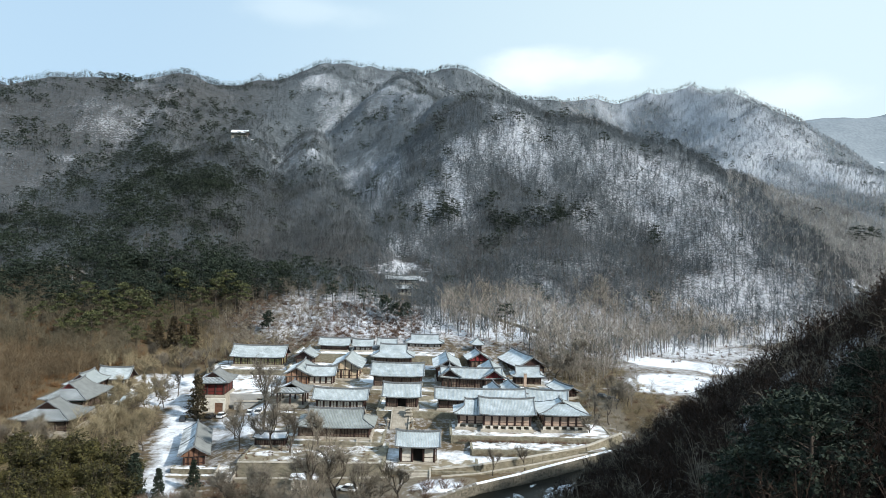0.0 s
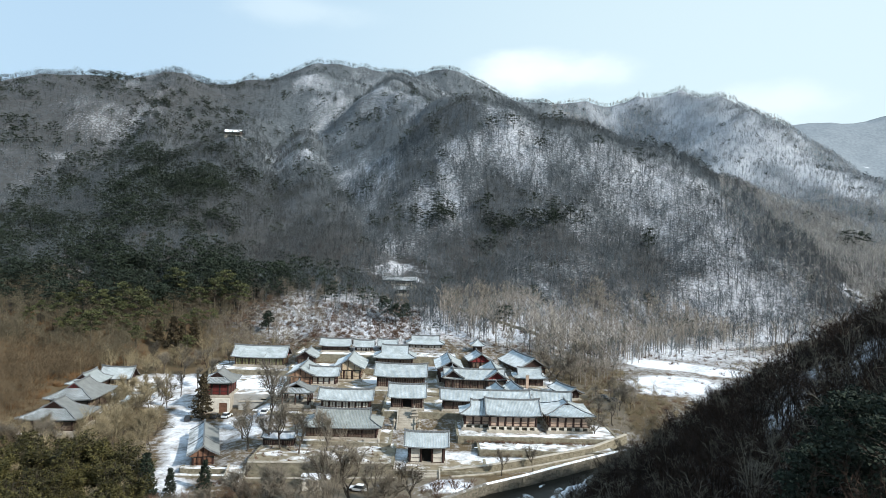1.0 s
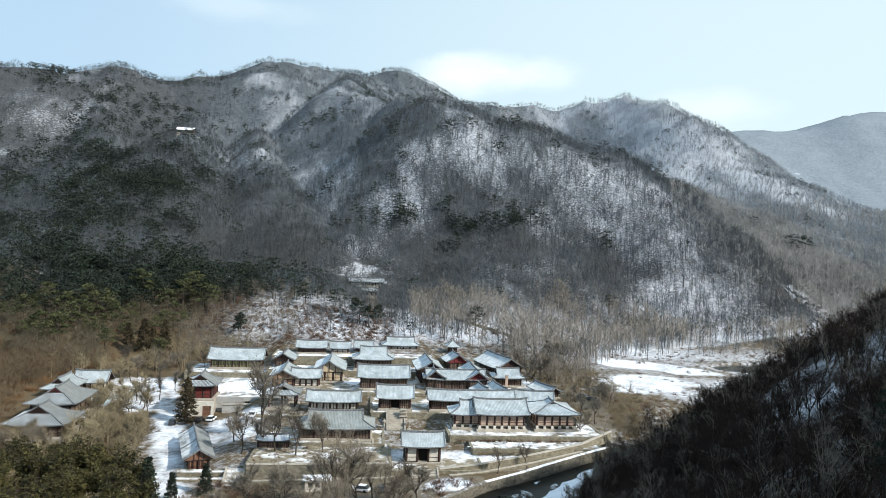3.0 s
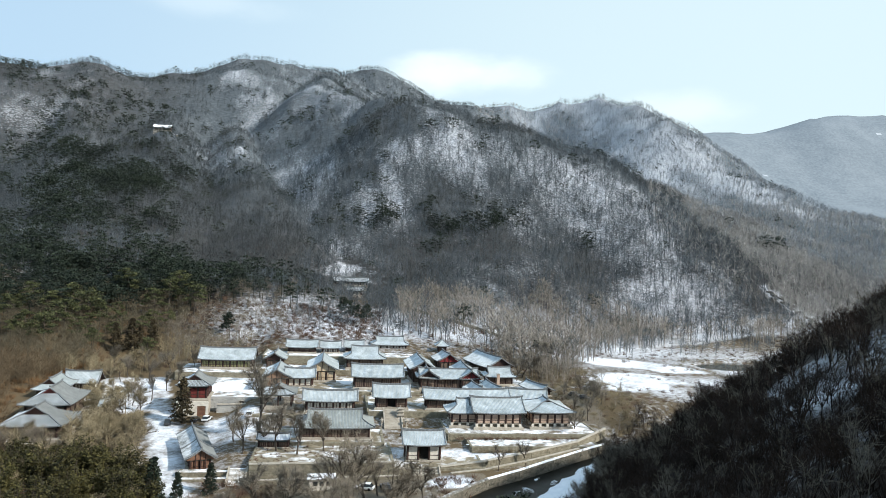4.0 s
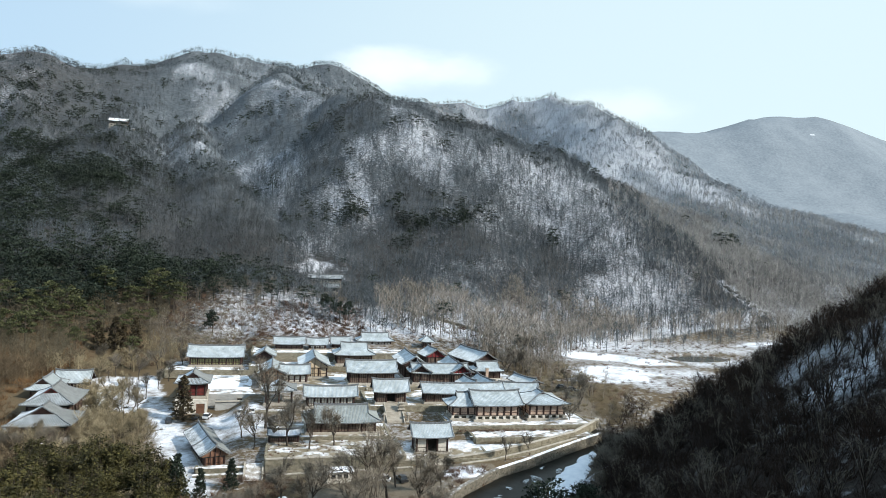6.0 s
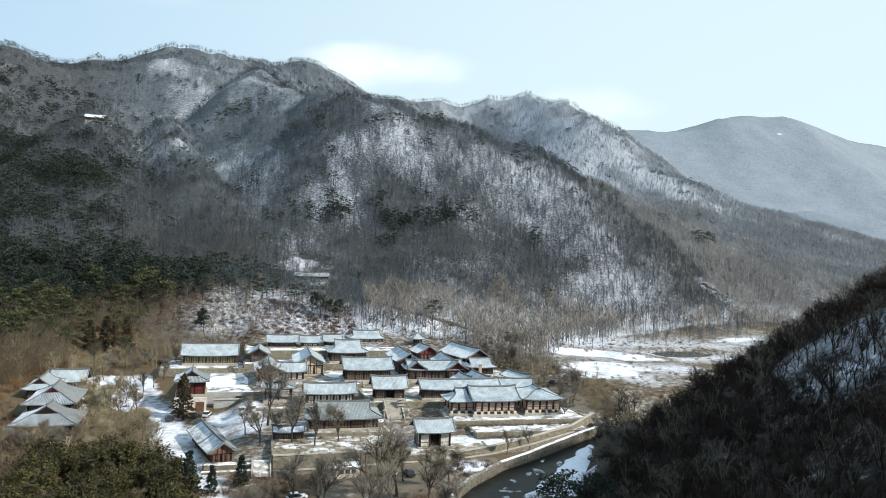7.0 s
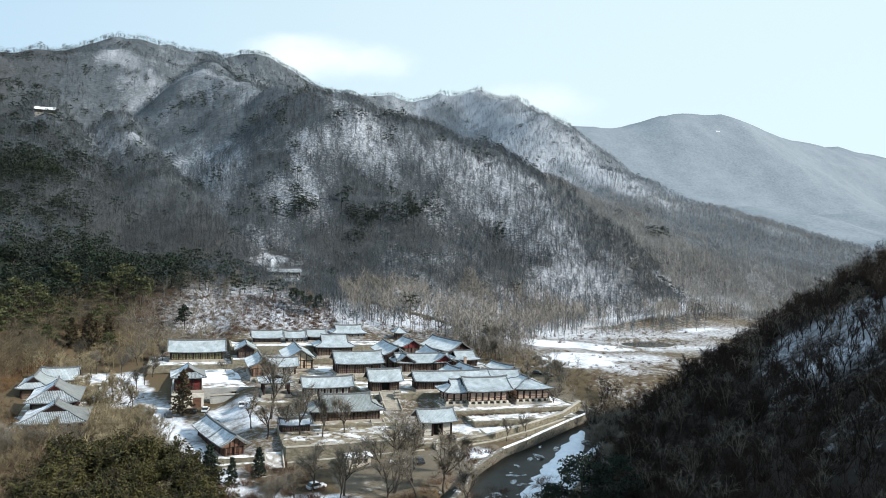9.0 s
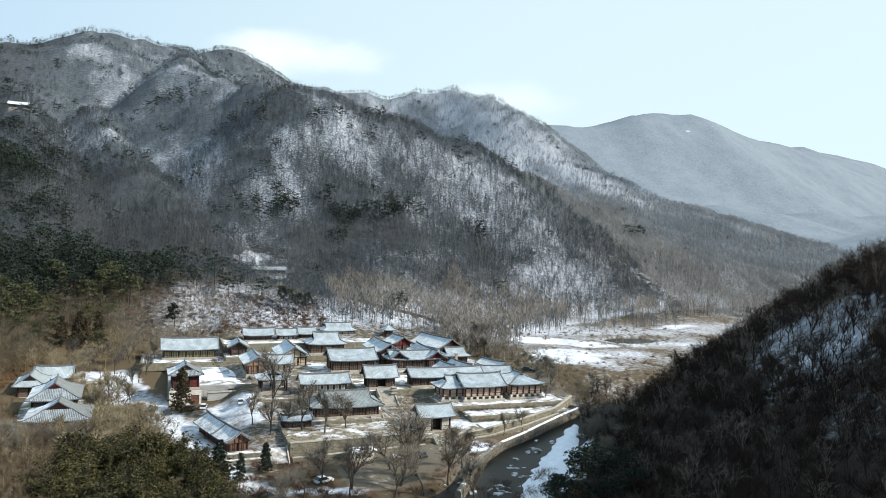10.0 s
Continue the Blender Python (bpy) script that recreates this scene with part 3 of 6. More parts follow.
Z = height(X, Y)
nx, ny = len(gx), len(gy)
cell = (np.arange(ny - 1)[:, None] * nx + np.arange(nx - 1)[None, :]).ravel()
quads = np.stack([cell, cell + 1, cell + nx + 1, cell + nx], -1)
sheet = bpy.data.meshes.new("ground")
sheet.vertices.add(nx * ny)
sheet.vertices.foreach_set("co", np.stack([X, Y, Z], -1).astype(np.float32).ravel())
sheet.loops.add(quads.size)
sheet.loops.foreach_set("vertex_index", quads.astype(np.int32).ravel())
sheet.polygons.add(len(quads))
sheet.polygons.foreach_set("loop_start", np.arange(0, quads.size, 4, dtype=np.int32))
sheet.polygons.foreach_set("use_smooth", np.ones(len(quads), dtype=bool))
middle_x, middle_y = X.ravel()[quads].mean(1), Y.ravel()[quads].mean(1)
sheet.materials.append(GROUND)
# the farthest hills take the haze-tinted colour
sheet.materials.append(HAZEHILL)
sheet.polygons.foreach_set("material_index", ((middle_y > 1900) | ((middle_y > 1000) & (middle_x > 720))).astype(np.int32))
colours = sheet.color_attributes.new("cover", "FLOAT_COLOR", "POINT")
rgb = cover(X, Y, Z)
# alpha: painted haze, growing with distance and strongest in the far east
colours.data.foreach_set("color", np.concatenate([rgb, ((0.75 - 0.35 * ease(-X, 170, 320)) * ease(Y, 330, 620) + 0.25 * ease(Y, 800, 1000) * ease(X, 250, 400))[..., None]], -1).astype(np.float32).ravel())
sheet.update()
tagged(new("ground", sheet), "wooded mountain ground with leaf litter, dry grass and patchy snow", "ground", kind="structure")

# ---- terraces, walls and water ----
def terrace(name, x0, x1, y0, y1, z, deep, top, label, mat=None):
    """A levelled yard held by a stone wall."""
    t = thing(name, 0, 0, 0, label=label, category="terrace", kind="structure")
    nxs, nys = max(2, int((x1 - x0) / 2.5)), max(2, int((y1 - y0) / 2.5))
    v, f = [], []
    for j in range(nys + 1):
        for i in range(nxs + 1):
            x, y = x0 + (x1 - x0) * i / nxs, y0 + (y1 - y0) * j / nys
            v.append((x, y, z - 0.02 + 0.10 * (noise.noise((x * 0.3, y * 0.3, z)))))
    f = [(j * (nxs + 1) + i, j * (nxs + 1) + i + 1, (j + 1) * (nxs + 1) + i + 1, (j + 1) * (nxs + 1) + i) for j in range(nys) for i in range(nxs)]
    part("yard", mesh("yard", v, f, top, smooth=True), t)
    part("fill", boxes("fill", [(x0 + 0.5, x1 - 0.5, y0 + 0.5, y1, z - deep, z - 0.25)], DARKSTONE), t)
    for side, line in (("front", [(x0, y0), (x1, y0)]), ("flank", [(x0, y0), (x0, y1)]), ("flank", [(x1, y0), (x1, y1)])):
        stone_courses(side + "_wall", line, z - deep, z + 0.12, t, mat=mat)
    return t


def stone_courses(name, line, z0, z1, parent, thick=0.6, stone=0.6, mat=None):
    """A dry wall of uneven courses along a line of plan points; heights may be one number or one per point."""
    rng = random.Random(int(abs(line[0][0] * 7 + line[0][1] * 13 + line[-1][0])) + 3)
    n = len(line)
    lows = z0 if isinstance(z0, (list, tuple)) else [z0] * n
    highs = z1 if isinstance(z1, (list, tuple)) else [z1] * n
    v, f = [], []
    for i in range(n - 1):
        a, b = Vector((*line[i], 0)), Vector((*line[i + 1], 0))
        run = (b - a).length
        d = (b - a) / run
        s = Vector((d.y, -d.x, 0))
        rows = max(1, int(round(max(highs[i] - lows[i], highs[i + 1] - lows[i + 1]) / 0.38)))
        for r in range(rows):
            u = 0.0
            while u < run - 0.05:
                w = min(stone * rng.uniform(0.6, 1.5), run - u)
                m = (u + w / 2) / run
                lo, hi = lows[i] + (lows[i + 1] - lows[i]) * m, highs[i] + (highs[i + 1] - highs[i]) * m
                za, zb = lo + (hi - lo) * r / rows, lo + (hi - lo) * (r + 1) / rows
                out = thick / 2 + rng.uniform(-0.05, 0.09)
                g = 0.012
                k = len(v)
                for z in (za + g, zb - g * 0.3):
                    for uu, ss in ((u + g, out), (u + w - g, out), (u + w - g, -out), (u + g, -out)):
                        v.append(a + d * uu + s * ss + Vector((0, 0, z)))
                f += [(k, k + 1, k + 5, k + 4), (k + 1, k + 2, k + 6, k + 5), (k + 2, k + 3, k + 7, k + 6), (k + 3, k, k + 4, k + 7), (k + 4, k + 5, k + 6, k + 7)]
                u += w
    ob = part(name, mesh(name, v, f, mat or WALLSTONE), parent)
    ob["kind"] = "stuff"
    return ob


def wall(name, line, z0, z1, label, cap=None, thick=0.7):
    t = thing(name, 0, 0, 0, label=label, category="stone wall", kind="structure")
    stone_courses("masonry", line, z0, z1, t, thick, mat={"river_wall": DARKSTONE, "west_retaining_wall": CONCRETE}.get(name))
    if cap:
        highs = z1 if isinstance(z1, (list, tuple)) else [z1] * len(line)
        v, f = [], []
        sweep(v, f, [(x, y, z + 0.02) for (x, y), z in zip(line, highs)], cap[0], cap[1], 0.02)
        part("coping", mesh("coping", v, f, cap[2]), t, label=cap[3])
    return t


terrace("front_terrace", -45.6, -13, 160.0, 179, 2.6, 2.6, YARD, "gravel terrace below the front hall held by stone wall")
terrace("gate_terrace", -13, 9, 160.6, 178.6, 1.3, 2.0, YARD, "low gravel terrace round the temple gate")
terrace("lower_hall_terrace", -44, -14.4, 176, 196, 3.25, 1.6, YARD, "low earth terrace under the front hall")
terrace("east_lower_terrace", 8, 42, 173, 182, 3.1, 3.0, SNOWYARD, "snowy garden terrace below the long east hall")
terrace("east_upper_terrace", 3, 45, 181.0, 200, 4.3, 2.2, SNOWYARD, "upper garden terrace carrying the long east hall")
terrace("middle_terrace", -17.5, 30, 198.4, 224, 6.15, 3.4, YARD, "middle temple terrace behind the entrance stair")
terrace("west_court", -50, -17.6, 198, 224, 4.9, 2.6, YARD, "western court of the side halls")
terrace("main_court", -48, 40, 222.5, 252, 7.0, 2.2, YARD, "upper court with the main hall")
terrace("rear_step_terrace", -54, 12, 252, 264, 8.8, 2.4, SNOWYARD, "snowy terrace step behind the main hall")
terrace("rear_terrace", -54, 6, 264, 292, 11.9, 4.2, SNOWYARD, "highest terrace under the rear row of halls")
terrace("yard_terrace", -73, -49, 217.5, 252, 5.9, 4.6, SNOWYARD, "snow-covered yard above the car park", CONCRETE)
terrace("west_hall_terrace", -82, -50, 251, 272, 7.5, 2.6, SNOWYARD, "terrace of the long west hall")
terrace("west_house_terrace", -112, -93.5, 170, 240, 4.2, 2.2, YARD, "terrace of the small western compound")

wall("boundary_wall", [(-45.6, 159.8), (-13.2, 160.2)], [-3.2, -1.6], [2.65, 3.0], "old stone boundary wall below the front hall", (1.05, 0.18, STONE, "pale flat coping stones"))
wall("boundary_wall", [(-13.4, 160.4), (-8.6, 160.4)], [-1.6, -1.2], [1.5, 1.55], "low stone wall beside the gate steps", (1.05, 0.18, STONE, "pale flat coping stones"))
wall("boundary_wall", [(-1.6, 161.0), (8, 162.5), (22, 167.5), (36, 174), (47, 183)], [-0.8, -0.4, 0.6, 1.6, 3.0], [1.6, 2.3, 3.3, 4.2, 5.4], "old stone boundary wall east of the gate", (1.05, 0.18, STONE, "pale flat coping stones"))
wall("lower_boundary_wall", [(-45.4, 157.0), (-11.5, 157.4)], [-3.4, -2.0], [-0.2, 0.7], "lower tier of the stone boundary wall", (0.9, 0.14, STONE, "pale flat coping stones"))
wall("lower_boundary_wall", [(0.5, 158.4), (9, 160.4), (22, 165.4), (36, 172)], [-1.2, -1.2, -0.6, 0.6], [0.9, 1.2, 2.0, 3.0], "lower tier of the stone boundary wall beside the gate steps", (0.8, 0.14, STONE, "pale flat coping stones"))
wall("river_wall", [(-16, 124), (-10, 132), (-6.4, 139), (-3.1, 143), (3.4, 149.1), (8, 152.9)], [-6, -6, -5.4, -5, -4.6, -4.2], [0.2, 0.4, 0.5, 0.6, 1.0, 1.2], "curved stone river embankment of rounded boulders", (1.0, 0.2, snow_over(material("snowy_coping", (0.09, 0.085, 0.075), (0.24, 0.225, 0.20), 0.9, 1.0), 0.36, 0.1, 0.8), "boulder coping with patches of snow"), 1.2)
wall("river_wall", [(8, 152.9), (17, 157.8), (24.9, 162.7), (36, 169.4), (44.5, 174)], [-4.6, -4.2, -3.8, -2.8, -1.6], [1.2, 1.8, 2.4, 3.2, 3.8], "stone river embankment with snow along its top", (0.85, 0.2, snow_over(material("snow_crusted_coping", (0.10, 0.095, 0.085), (0.26, 0.24, 0.21), 0.9, 1.0), 0.60, 0.10, 0.7), "old snow along the top"), 1.0)
PATH_WALL = [(2, 352), (8, 345), (14, 338), (19, 332.5), (24, 327), (30, 320.5), (36, 314), (41, 307), (46, 300), (50, 292)]
wall("hill_path_wall", PATH_WALL, [float(height(x, y)) - 0.6 for x, y in PATH_WALL], [float(height(x, y)) + 1.3 for x, y in PATH_WALL], "stone wall along a path up the wooded slope")
wall("west_retaining_wall", [(-62, 215), (-49.5, 215.5)], [1.0, 1.4], [4.2, 4.4], "grey retaining wall behind the parked cars", (1.4, 0.2, STONE, "stone coping"))
wall("lane_wall", [(-50, 160), (-51, 172), (-52, 188)], [-2, -1.0, 0.2], [0.6, 1.2, 2.2], "low stone wall beside the lane")
wall("compound_wall", [(-95.4, 219), (-92.4, 205.5)], [3.0, 3.0], [5.3, 5.2], "low court wall with tiled snowy cap beside the western compound", (1.3, 0.35, TILE, "tiled cap with snow"))
SNOWYSTEP = snow_over(material("snow_dusted_step", (0.20, 0.18, 0.15), (0.44, 0.405, 0.345), 0.9, 0.9), 0.30, 0.10, 0.7, (0.0, 0.0, 0.25))
SNOWYCOPING = snow_over(material("snow_dusted_coping", (0.22, 0.20, 0.165), (0.44, 0.40, 0.335), 0.9, 1.0), 0.50, 0.10, 0.6)
terrace("sw_terrace", -61, -50.6, 161.2, 163.4, 0.45, 2.4, SNOWYARD, "narrow snowy terrace in front of the small timber house")
wall("sw_terrace_wall", [(-61, 161.0), (-50.4, 161.0)], [-2.4, -2.4], [0.55, 0.65], "stone terrace wall under the small house", (0.9, 0.18, SNOWYCOPING, "pale coping stones with snow"))
wall("sw_terrace_wall", [(-61.4, 158.8), (-50.4, 158.8)], [-2.6, -2.6], [-0.35, -0.25], "lower tier of the stone terrace wall under the small house", (0.9, 0.18, SNOWYCOPING, "pale coping stones with snow"))

water = [(-70, 84), (-25, 112), (3, 136), (28, 157), (46, 172), (50, 177)]
v, f = [], []
for i, (x, y) in enumerate(water):
    level = [-4.2, -2.9, -1.5, -0.2, 1.4, 2.9][i]
    v += [(x - 8.0, y + 7.4, level), (x + 6.2, y - 4.8, level)]
    if i:
        k = 2 * i
        f.append((k - 2, k - 1, k + 1, k))
tagged(new("stream_water", mesh("stream_water", v, f, WATER)), "dark shallow stream water between snowy stones", "stream", kind="structure")


def snow_bank():
    """A long drift along the foot of the near slope, from the stream's edge up to the wood."""
    edge = [(-9, 112.5, 7.0), (-4, 120, 7.5), (3, 130.5, 8.5), (10.6, 139.3, 8.8), (18, 147.2, 8.0), (26, 155.6, 6.2), (36.6, 166.6, 3.0)]
    rows, cols, v = 60, 12, []
    xs = np.interp(np.linspace(0, 6, rows), range(7), [p[0] for p in edge])
    ys = np.interp(np.linspace(0, 6, rows), range(7), [p[1] for p in edge])
    ws = np.interp(np.linspace(0, 6, rows), range(7), [p[2] for p in edge])
    for i in range(rows):
        ragged = 1.6 * noise.noise((i * 0.35, 3, 1)) + 0.7 * noise.noise((i * 1.1, 8, 1))
        for j in range(cols):
            c = j / (cols - 1)
            out = ragged * (1 - c) + ws[i] * c
            x, y = xs[i] + 0.75 * out, ys[i] - 0.66 * out
            level = np.interp(x, [-25, 3, 28, 46], [-2.9, -1.5, -0.2, 1.4])
            rise = 0.9 * math.sin(math.pi * min(1.0, c * 1.1)) ** 0.6 if 0 < j < cols - 1 else -0.5
            v.append((x, y, max(float(height(x, y)), level) + rise * (0.55 + 0.5 * noise.noise((x * 0.4, y * 0.4, 2))) - 0.08))
    f = [(i * cols + j, (i + 1) * cols + j, (i + 1) * cols + j + 1, i * cols + j + 1) for i in range(rows - 1) for j in range(cols - 1)]
    tagged(new("snow_bank", mesh("snow_bank", v, f, SNOW, smooth=True)), "long bank of old snow beside the dark stream", "snow bank", kind="structure")


snow_bank()
rim = [(138 + 25 * math.cos(a), 279 + 0.3 * 25 * math.cos(a) + 17 * math.sin(a), 8.4) for a in np.linspace(0, 2 * math.pi, 40)[:-1]]
tagged(new("pond_water", mesh("pond_water", rim, [tuple(range(len(rim)))], PONDWATER)), "still grey pond at the foot of the slope", "pond", kind="structure")

rng = random.Random(5)
rock_shapes = []
for k in range(4):
    b = bmesh.new()
    bmesh.ops.create_icosphere(b, subdivisions=2, radius=1.0)
    for vert in b.verts:
        vert.co *= 1 + 0.6 * noise.noise(vert.co * 1.5 + Vector((k * 9, 0, 0)))
        vert.co.z *= 0.6
    me = bpy.data.meshes.new("rock")
    b.to_mesh(me)
    b.free()
    me.materials.append(snow_over(material("stream_rock", (0.05, 0.046, 0.04), (0.17, 0.155, 0.13), 0.9, 1.2, 6, 0.05), 0.26, 0.10, 0.6, (0, 0, 0.22), (0.66, 0.69, 0.72)) if k == 0 else rock_shapes[0].materials[0])
    rock_shapes.append(me)
for i in range(150):
    s = rng.random()
    x, y = -14 + 44 * s + rng.uniform(-7, 7), 124 + 36 * s + rng.uniform(-6, 6)
    z = float(height(x, y))
    r = rng.uniform(0.4, 1.0) ** 1.8 * 1.7
    ob = new("rock", rock_shapes[i % 4])
    ob.matrix_basis = pose(x, y, z + 0.12 * r, 0, 0, rng.uniform(0, 360)) @ Matrix.Diagonal((r * 1.6, r * 0.8, r * 0.7, 1))
    tagged(ob, "rounded grey boulder with a cap of snow in the stream", "rock", "stream boulders")

crag = thing("rock_outcrop", 252, 408, float(height(252, 408)), 0, "pale grey crag with snow on the wooded slope", "rock")
for i in range(14):
    x, y, r = -5 + 10 * i / 13 + rng.uniform(-2, 2), 12 - 24 * i / 13 + rng.uniform(-1.5, 1.5), rng.uniform(1.0, 2.2)
    part("crag_block", rock_shapes[i % 4], crag, pose(x, y, float(height(252 + x, 408 + y)) - float(height(252, 408)) + 0.2 * r, rng.uniform(-15, 15), 0, rng.uniform(0, 360)) @ Matrix.Diagonal((r * 1.1, r, r, 1)))


# ---- temple halls ----
def roof(t, L, D, he, hr, hip, tile, gable, thick=0.26, lift=0.35, cross=()):
    """A tiled roof with sagging slopes. hip 0: plain gables; hip > 0: skirts of that depth at both ends under small gables."""
    half, deep = L / 2, D / 2
    wg = half - hip

    def fall(s):
        return 1.32 * s - 0.32 * s * s

    def front(x, y):
        s = min(1.0, abs(y) / deep)
        return hr - (hr - he) * fall(s) + lift * (abs(x) / half) ** 3 * (0.45 + 0.55 * s * s)

    def skirt(x, y):
        s = 1 - (half - abs(x)) / deep
        return hr - (hr - he) * fall(min(1.0, max(0.0, s))) + lift * (abs(y) / deep) ** 3 + lift * 0.3

    def top(x, y, outer=True):
        if hip <= 0 or abs(x) < wg - 1e-6 or not outer:
            return front(x, y)
        return min(front(x, y), skirt(x, y))

    inner = list(np.linspace(-wg, wg, 11))
    cols = [(x, False) for x in inner]
    if hip > 0:
        ends = list(np.linspace(wg, half, 5))
        cols = [(-x, True) for x in reversed(ends)] + cols + [(x, True) for x in ends]
    ys = np.linspace(-deep, deep, 17)
    v, f, idx = [], [], []
    ny = len(ys)
    for lower in (0, 1):
        for x, outer in cols:
            for y in ys:
                v.append((x, y, top(x, y, outer) - lower * thick))
    n0 = len(cols) * ny
    for i in range(len(cols) - 1):
        flat = abs(cols[i][0] - cols[i + 1][0]) < 1e-6
        for j in range(ny - 1):
            a = i * ny + j
            f.append((a, a + ny, a + ny + 1, a + 1))
            idx.append(1 if flat else 0)
            f.append((n0 + a + 1, n0 + a + ny + 1, n0 + a + ny, n0 + a))
            idx.append(2)
    for i in range(len(cols) - 1):
        for j, s in ((0, 1), (ny - 1, -1)):
            a = i * ny + j
            f.append((a, n0 + a, n0 + a + ny, a + ny))
            idx.append(3)
    for i in (0, len(cols) - 1):
        for j in range(ny - 1):
            a = i * ny + j
            f.append((a, a + 1, n0 + a + 1, n0 + a))
            idx.append(3)
    r = part("roof", mesh("roof", v, f, [tile, gable, TIMBER, RIDGE], idx), t)

    # rows of round tiles
    v, f = [], []

    def rib(points):
        k = len(v)
        for i, p in enumerate(points):
            q = points[min(i + 1, len(points) - 1)]
            o = points[max(i - 1, 0)]
            dx, dy = q[0] - o[0], q[1] - o[1]
            n = math.hypot(dx, dy) or 1
            sx, sy = dy / n * 0.095, -dx / n * 0.095
            v.extend([(p[0] - sx, p[1] - sy, p[2] + 0.01), (p[0], p[1], p[2] + 0.085), (p[0] + sx, p[1] + sy, p[2] + 0.01)])
        for i in range(len(points) - 1):
            a = k + 3 * i
            f.extend([(a, a + 1, a + 4, a + 3), (a + 1, a + 2, a + 5, a + 4)])

    gap = 0.38
    for x in np.arange(-half + 0.25, half - 0.1, gap):
        y0 = 0.0 if abs(x) <= wg or hip <= 0 else max(0.0, deep - (half - abs(x)))
        for s in (-1, 1):
            if deep - y0 > 0.3:
                rib([(x, s * y, front(x, y) if hip <= 0 or abs(x) <= wg else top(x, y)) for y in np.linspace(y0 + 0.05, deep, 6)])
    if hip > 0:
        for y in np.arange(-deep + 0.25, deep - 0.1, gap):
            x0 = max(wg, half - (deep - abs(y)))
            for s in (-1, 1):
                if half - x0 > 0.3:
                    rib([(s * x, y, top(x, y)) for x in np.linspace(x0 + 0.02, half, 4)])
    tiles = part("tiling", mesh("tiling", v, f, tile), r)
    tiles["kind"] = "stuff"

    # ridges
    def crest(name, points, wide, high):
        v, f = [], []
        sweep(v, f, points, wide, high)
        part(name, mesh(name, v, f, RIDGE), r)

    if wg > 0.4:
        crest("main_ridge", [(x, 0, front(x, 0) + 0.28 * (abs(x) / wg) ** 4) for x in np.linspace(-wg - 0.1, wg + 0.1, 9)], 0.36, 0.38)
    for x in cross:
        for sy in (-1, 1):
            crest("cross_ridge", [(x, sy * y, front(x, y)) for y in np.linspace(0.1, deep - 0.1, 6)], 0.45, 0.24)
    edge = half - 0.22 if hip <= 0 else wg
    for sx in (-1, 1):
        for sy in (-1, 1):
            if hip <= 0 or wg > 0.4:
                stop = deep - 0.1 if hip <= 0 else deep - hip
                crest("gable_ridge", [(sx * edge, sy * y, front(edge, y)) for y in np.linspace(0.1, stop, 6)], 0.28, 0.20)
            if hip > 0:
                first = max(wg, half - deep)
                crest("hip_ridge", [(sx * x, sy * (deep - (half - x)), top(x, deep - (half - x))) for x in np.linspace(first, half, 6)], 0.28, 0.20)
    return r


def grid_frame(name, xs, zs, depth, mat):
    """One joined frame of uprights and rails: every other gap between the cuts is open."""
    v, f, seen = [], [], {}

    def at(i, j, k):
        if (i, j, k) not in seen:
            seen[(i, j, k)] = len(v)
            v.append((xs[i], (-depth, depth)[k], zs[j]))
        return seen[(i, j, k)]

    solid = {(i, j) for i in range(len(xs) - 1) for j in range(len(zs) - 1) if i % 2 == 0 or j % 2 == 0}
    for i, j in sorted(solid):
        f.append((at(i, j, 0), at(i + 1, j, 0), at(i + 1, j + 1, 0), at(i, j + 1, 0)))
        f.append((at(i, j + 1, 1), at(i + 1, j + 1, 1), at(i + 1, j, 1), at(i, j, 1)))
        for near, (a, b) in (((i - 1, j), ((i, j + 1), (i, j))), ((i + 1, j), ((i + 1, j), (i + 1, j + 1))), ((i, j - 1), ((i, j), (i + 1, j))), ((i, j + 1), ((i + 1, j + 1), (i, j + 1)))):
            if near not in solid:
                f.append((at(*a, 0), at(*a, 1), at(*b, 1), at(*b, 0)))
    return mesh(name, v, f, mat)


panel_cache = {}


def panel_mesh(w, h, mat, leaves):
    key = (round(w, 2), round(h, 2), mat.name, leaves)
    if key not in panel_cache:
        a = boxes("panel", [(-w / 2, w / 2, -0.04, 0.04, 0, h)], mat)
        cut_x = sorted(c for i in range(leaves + 1) for c in (max(-w / 2, -w / 2 + w * i / leaves - 0.08), min(w / 2, -w / 2 + w * i / leaves + 0.08)))
        cut_z = [0, 0.12, h * 0.32, h * 0.32 + 0.12, h - 0.12, h]
        b = grid_frame("lattice", cut_x, cut_z, 0.1, TIMBER)
        panel_cache[key] = (a, b)
    return panel_cache[key]


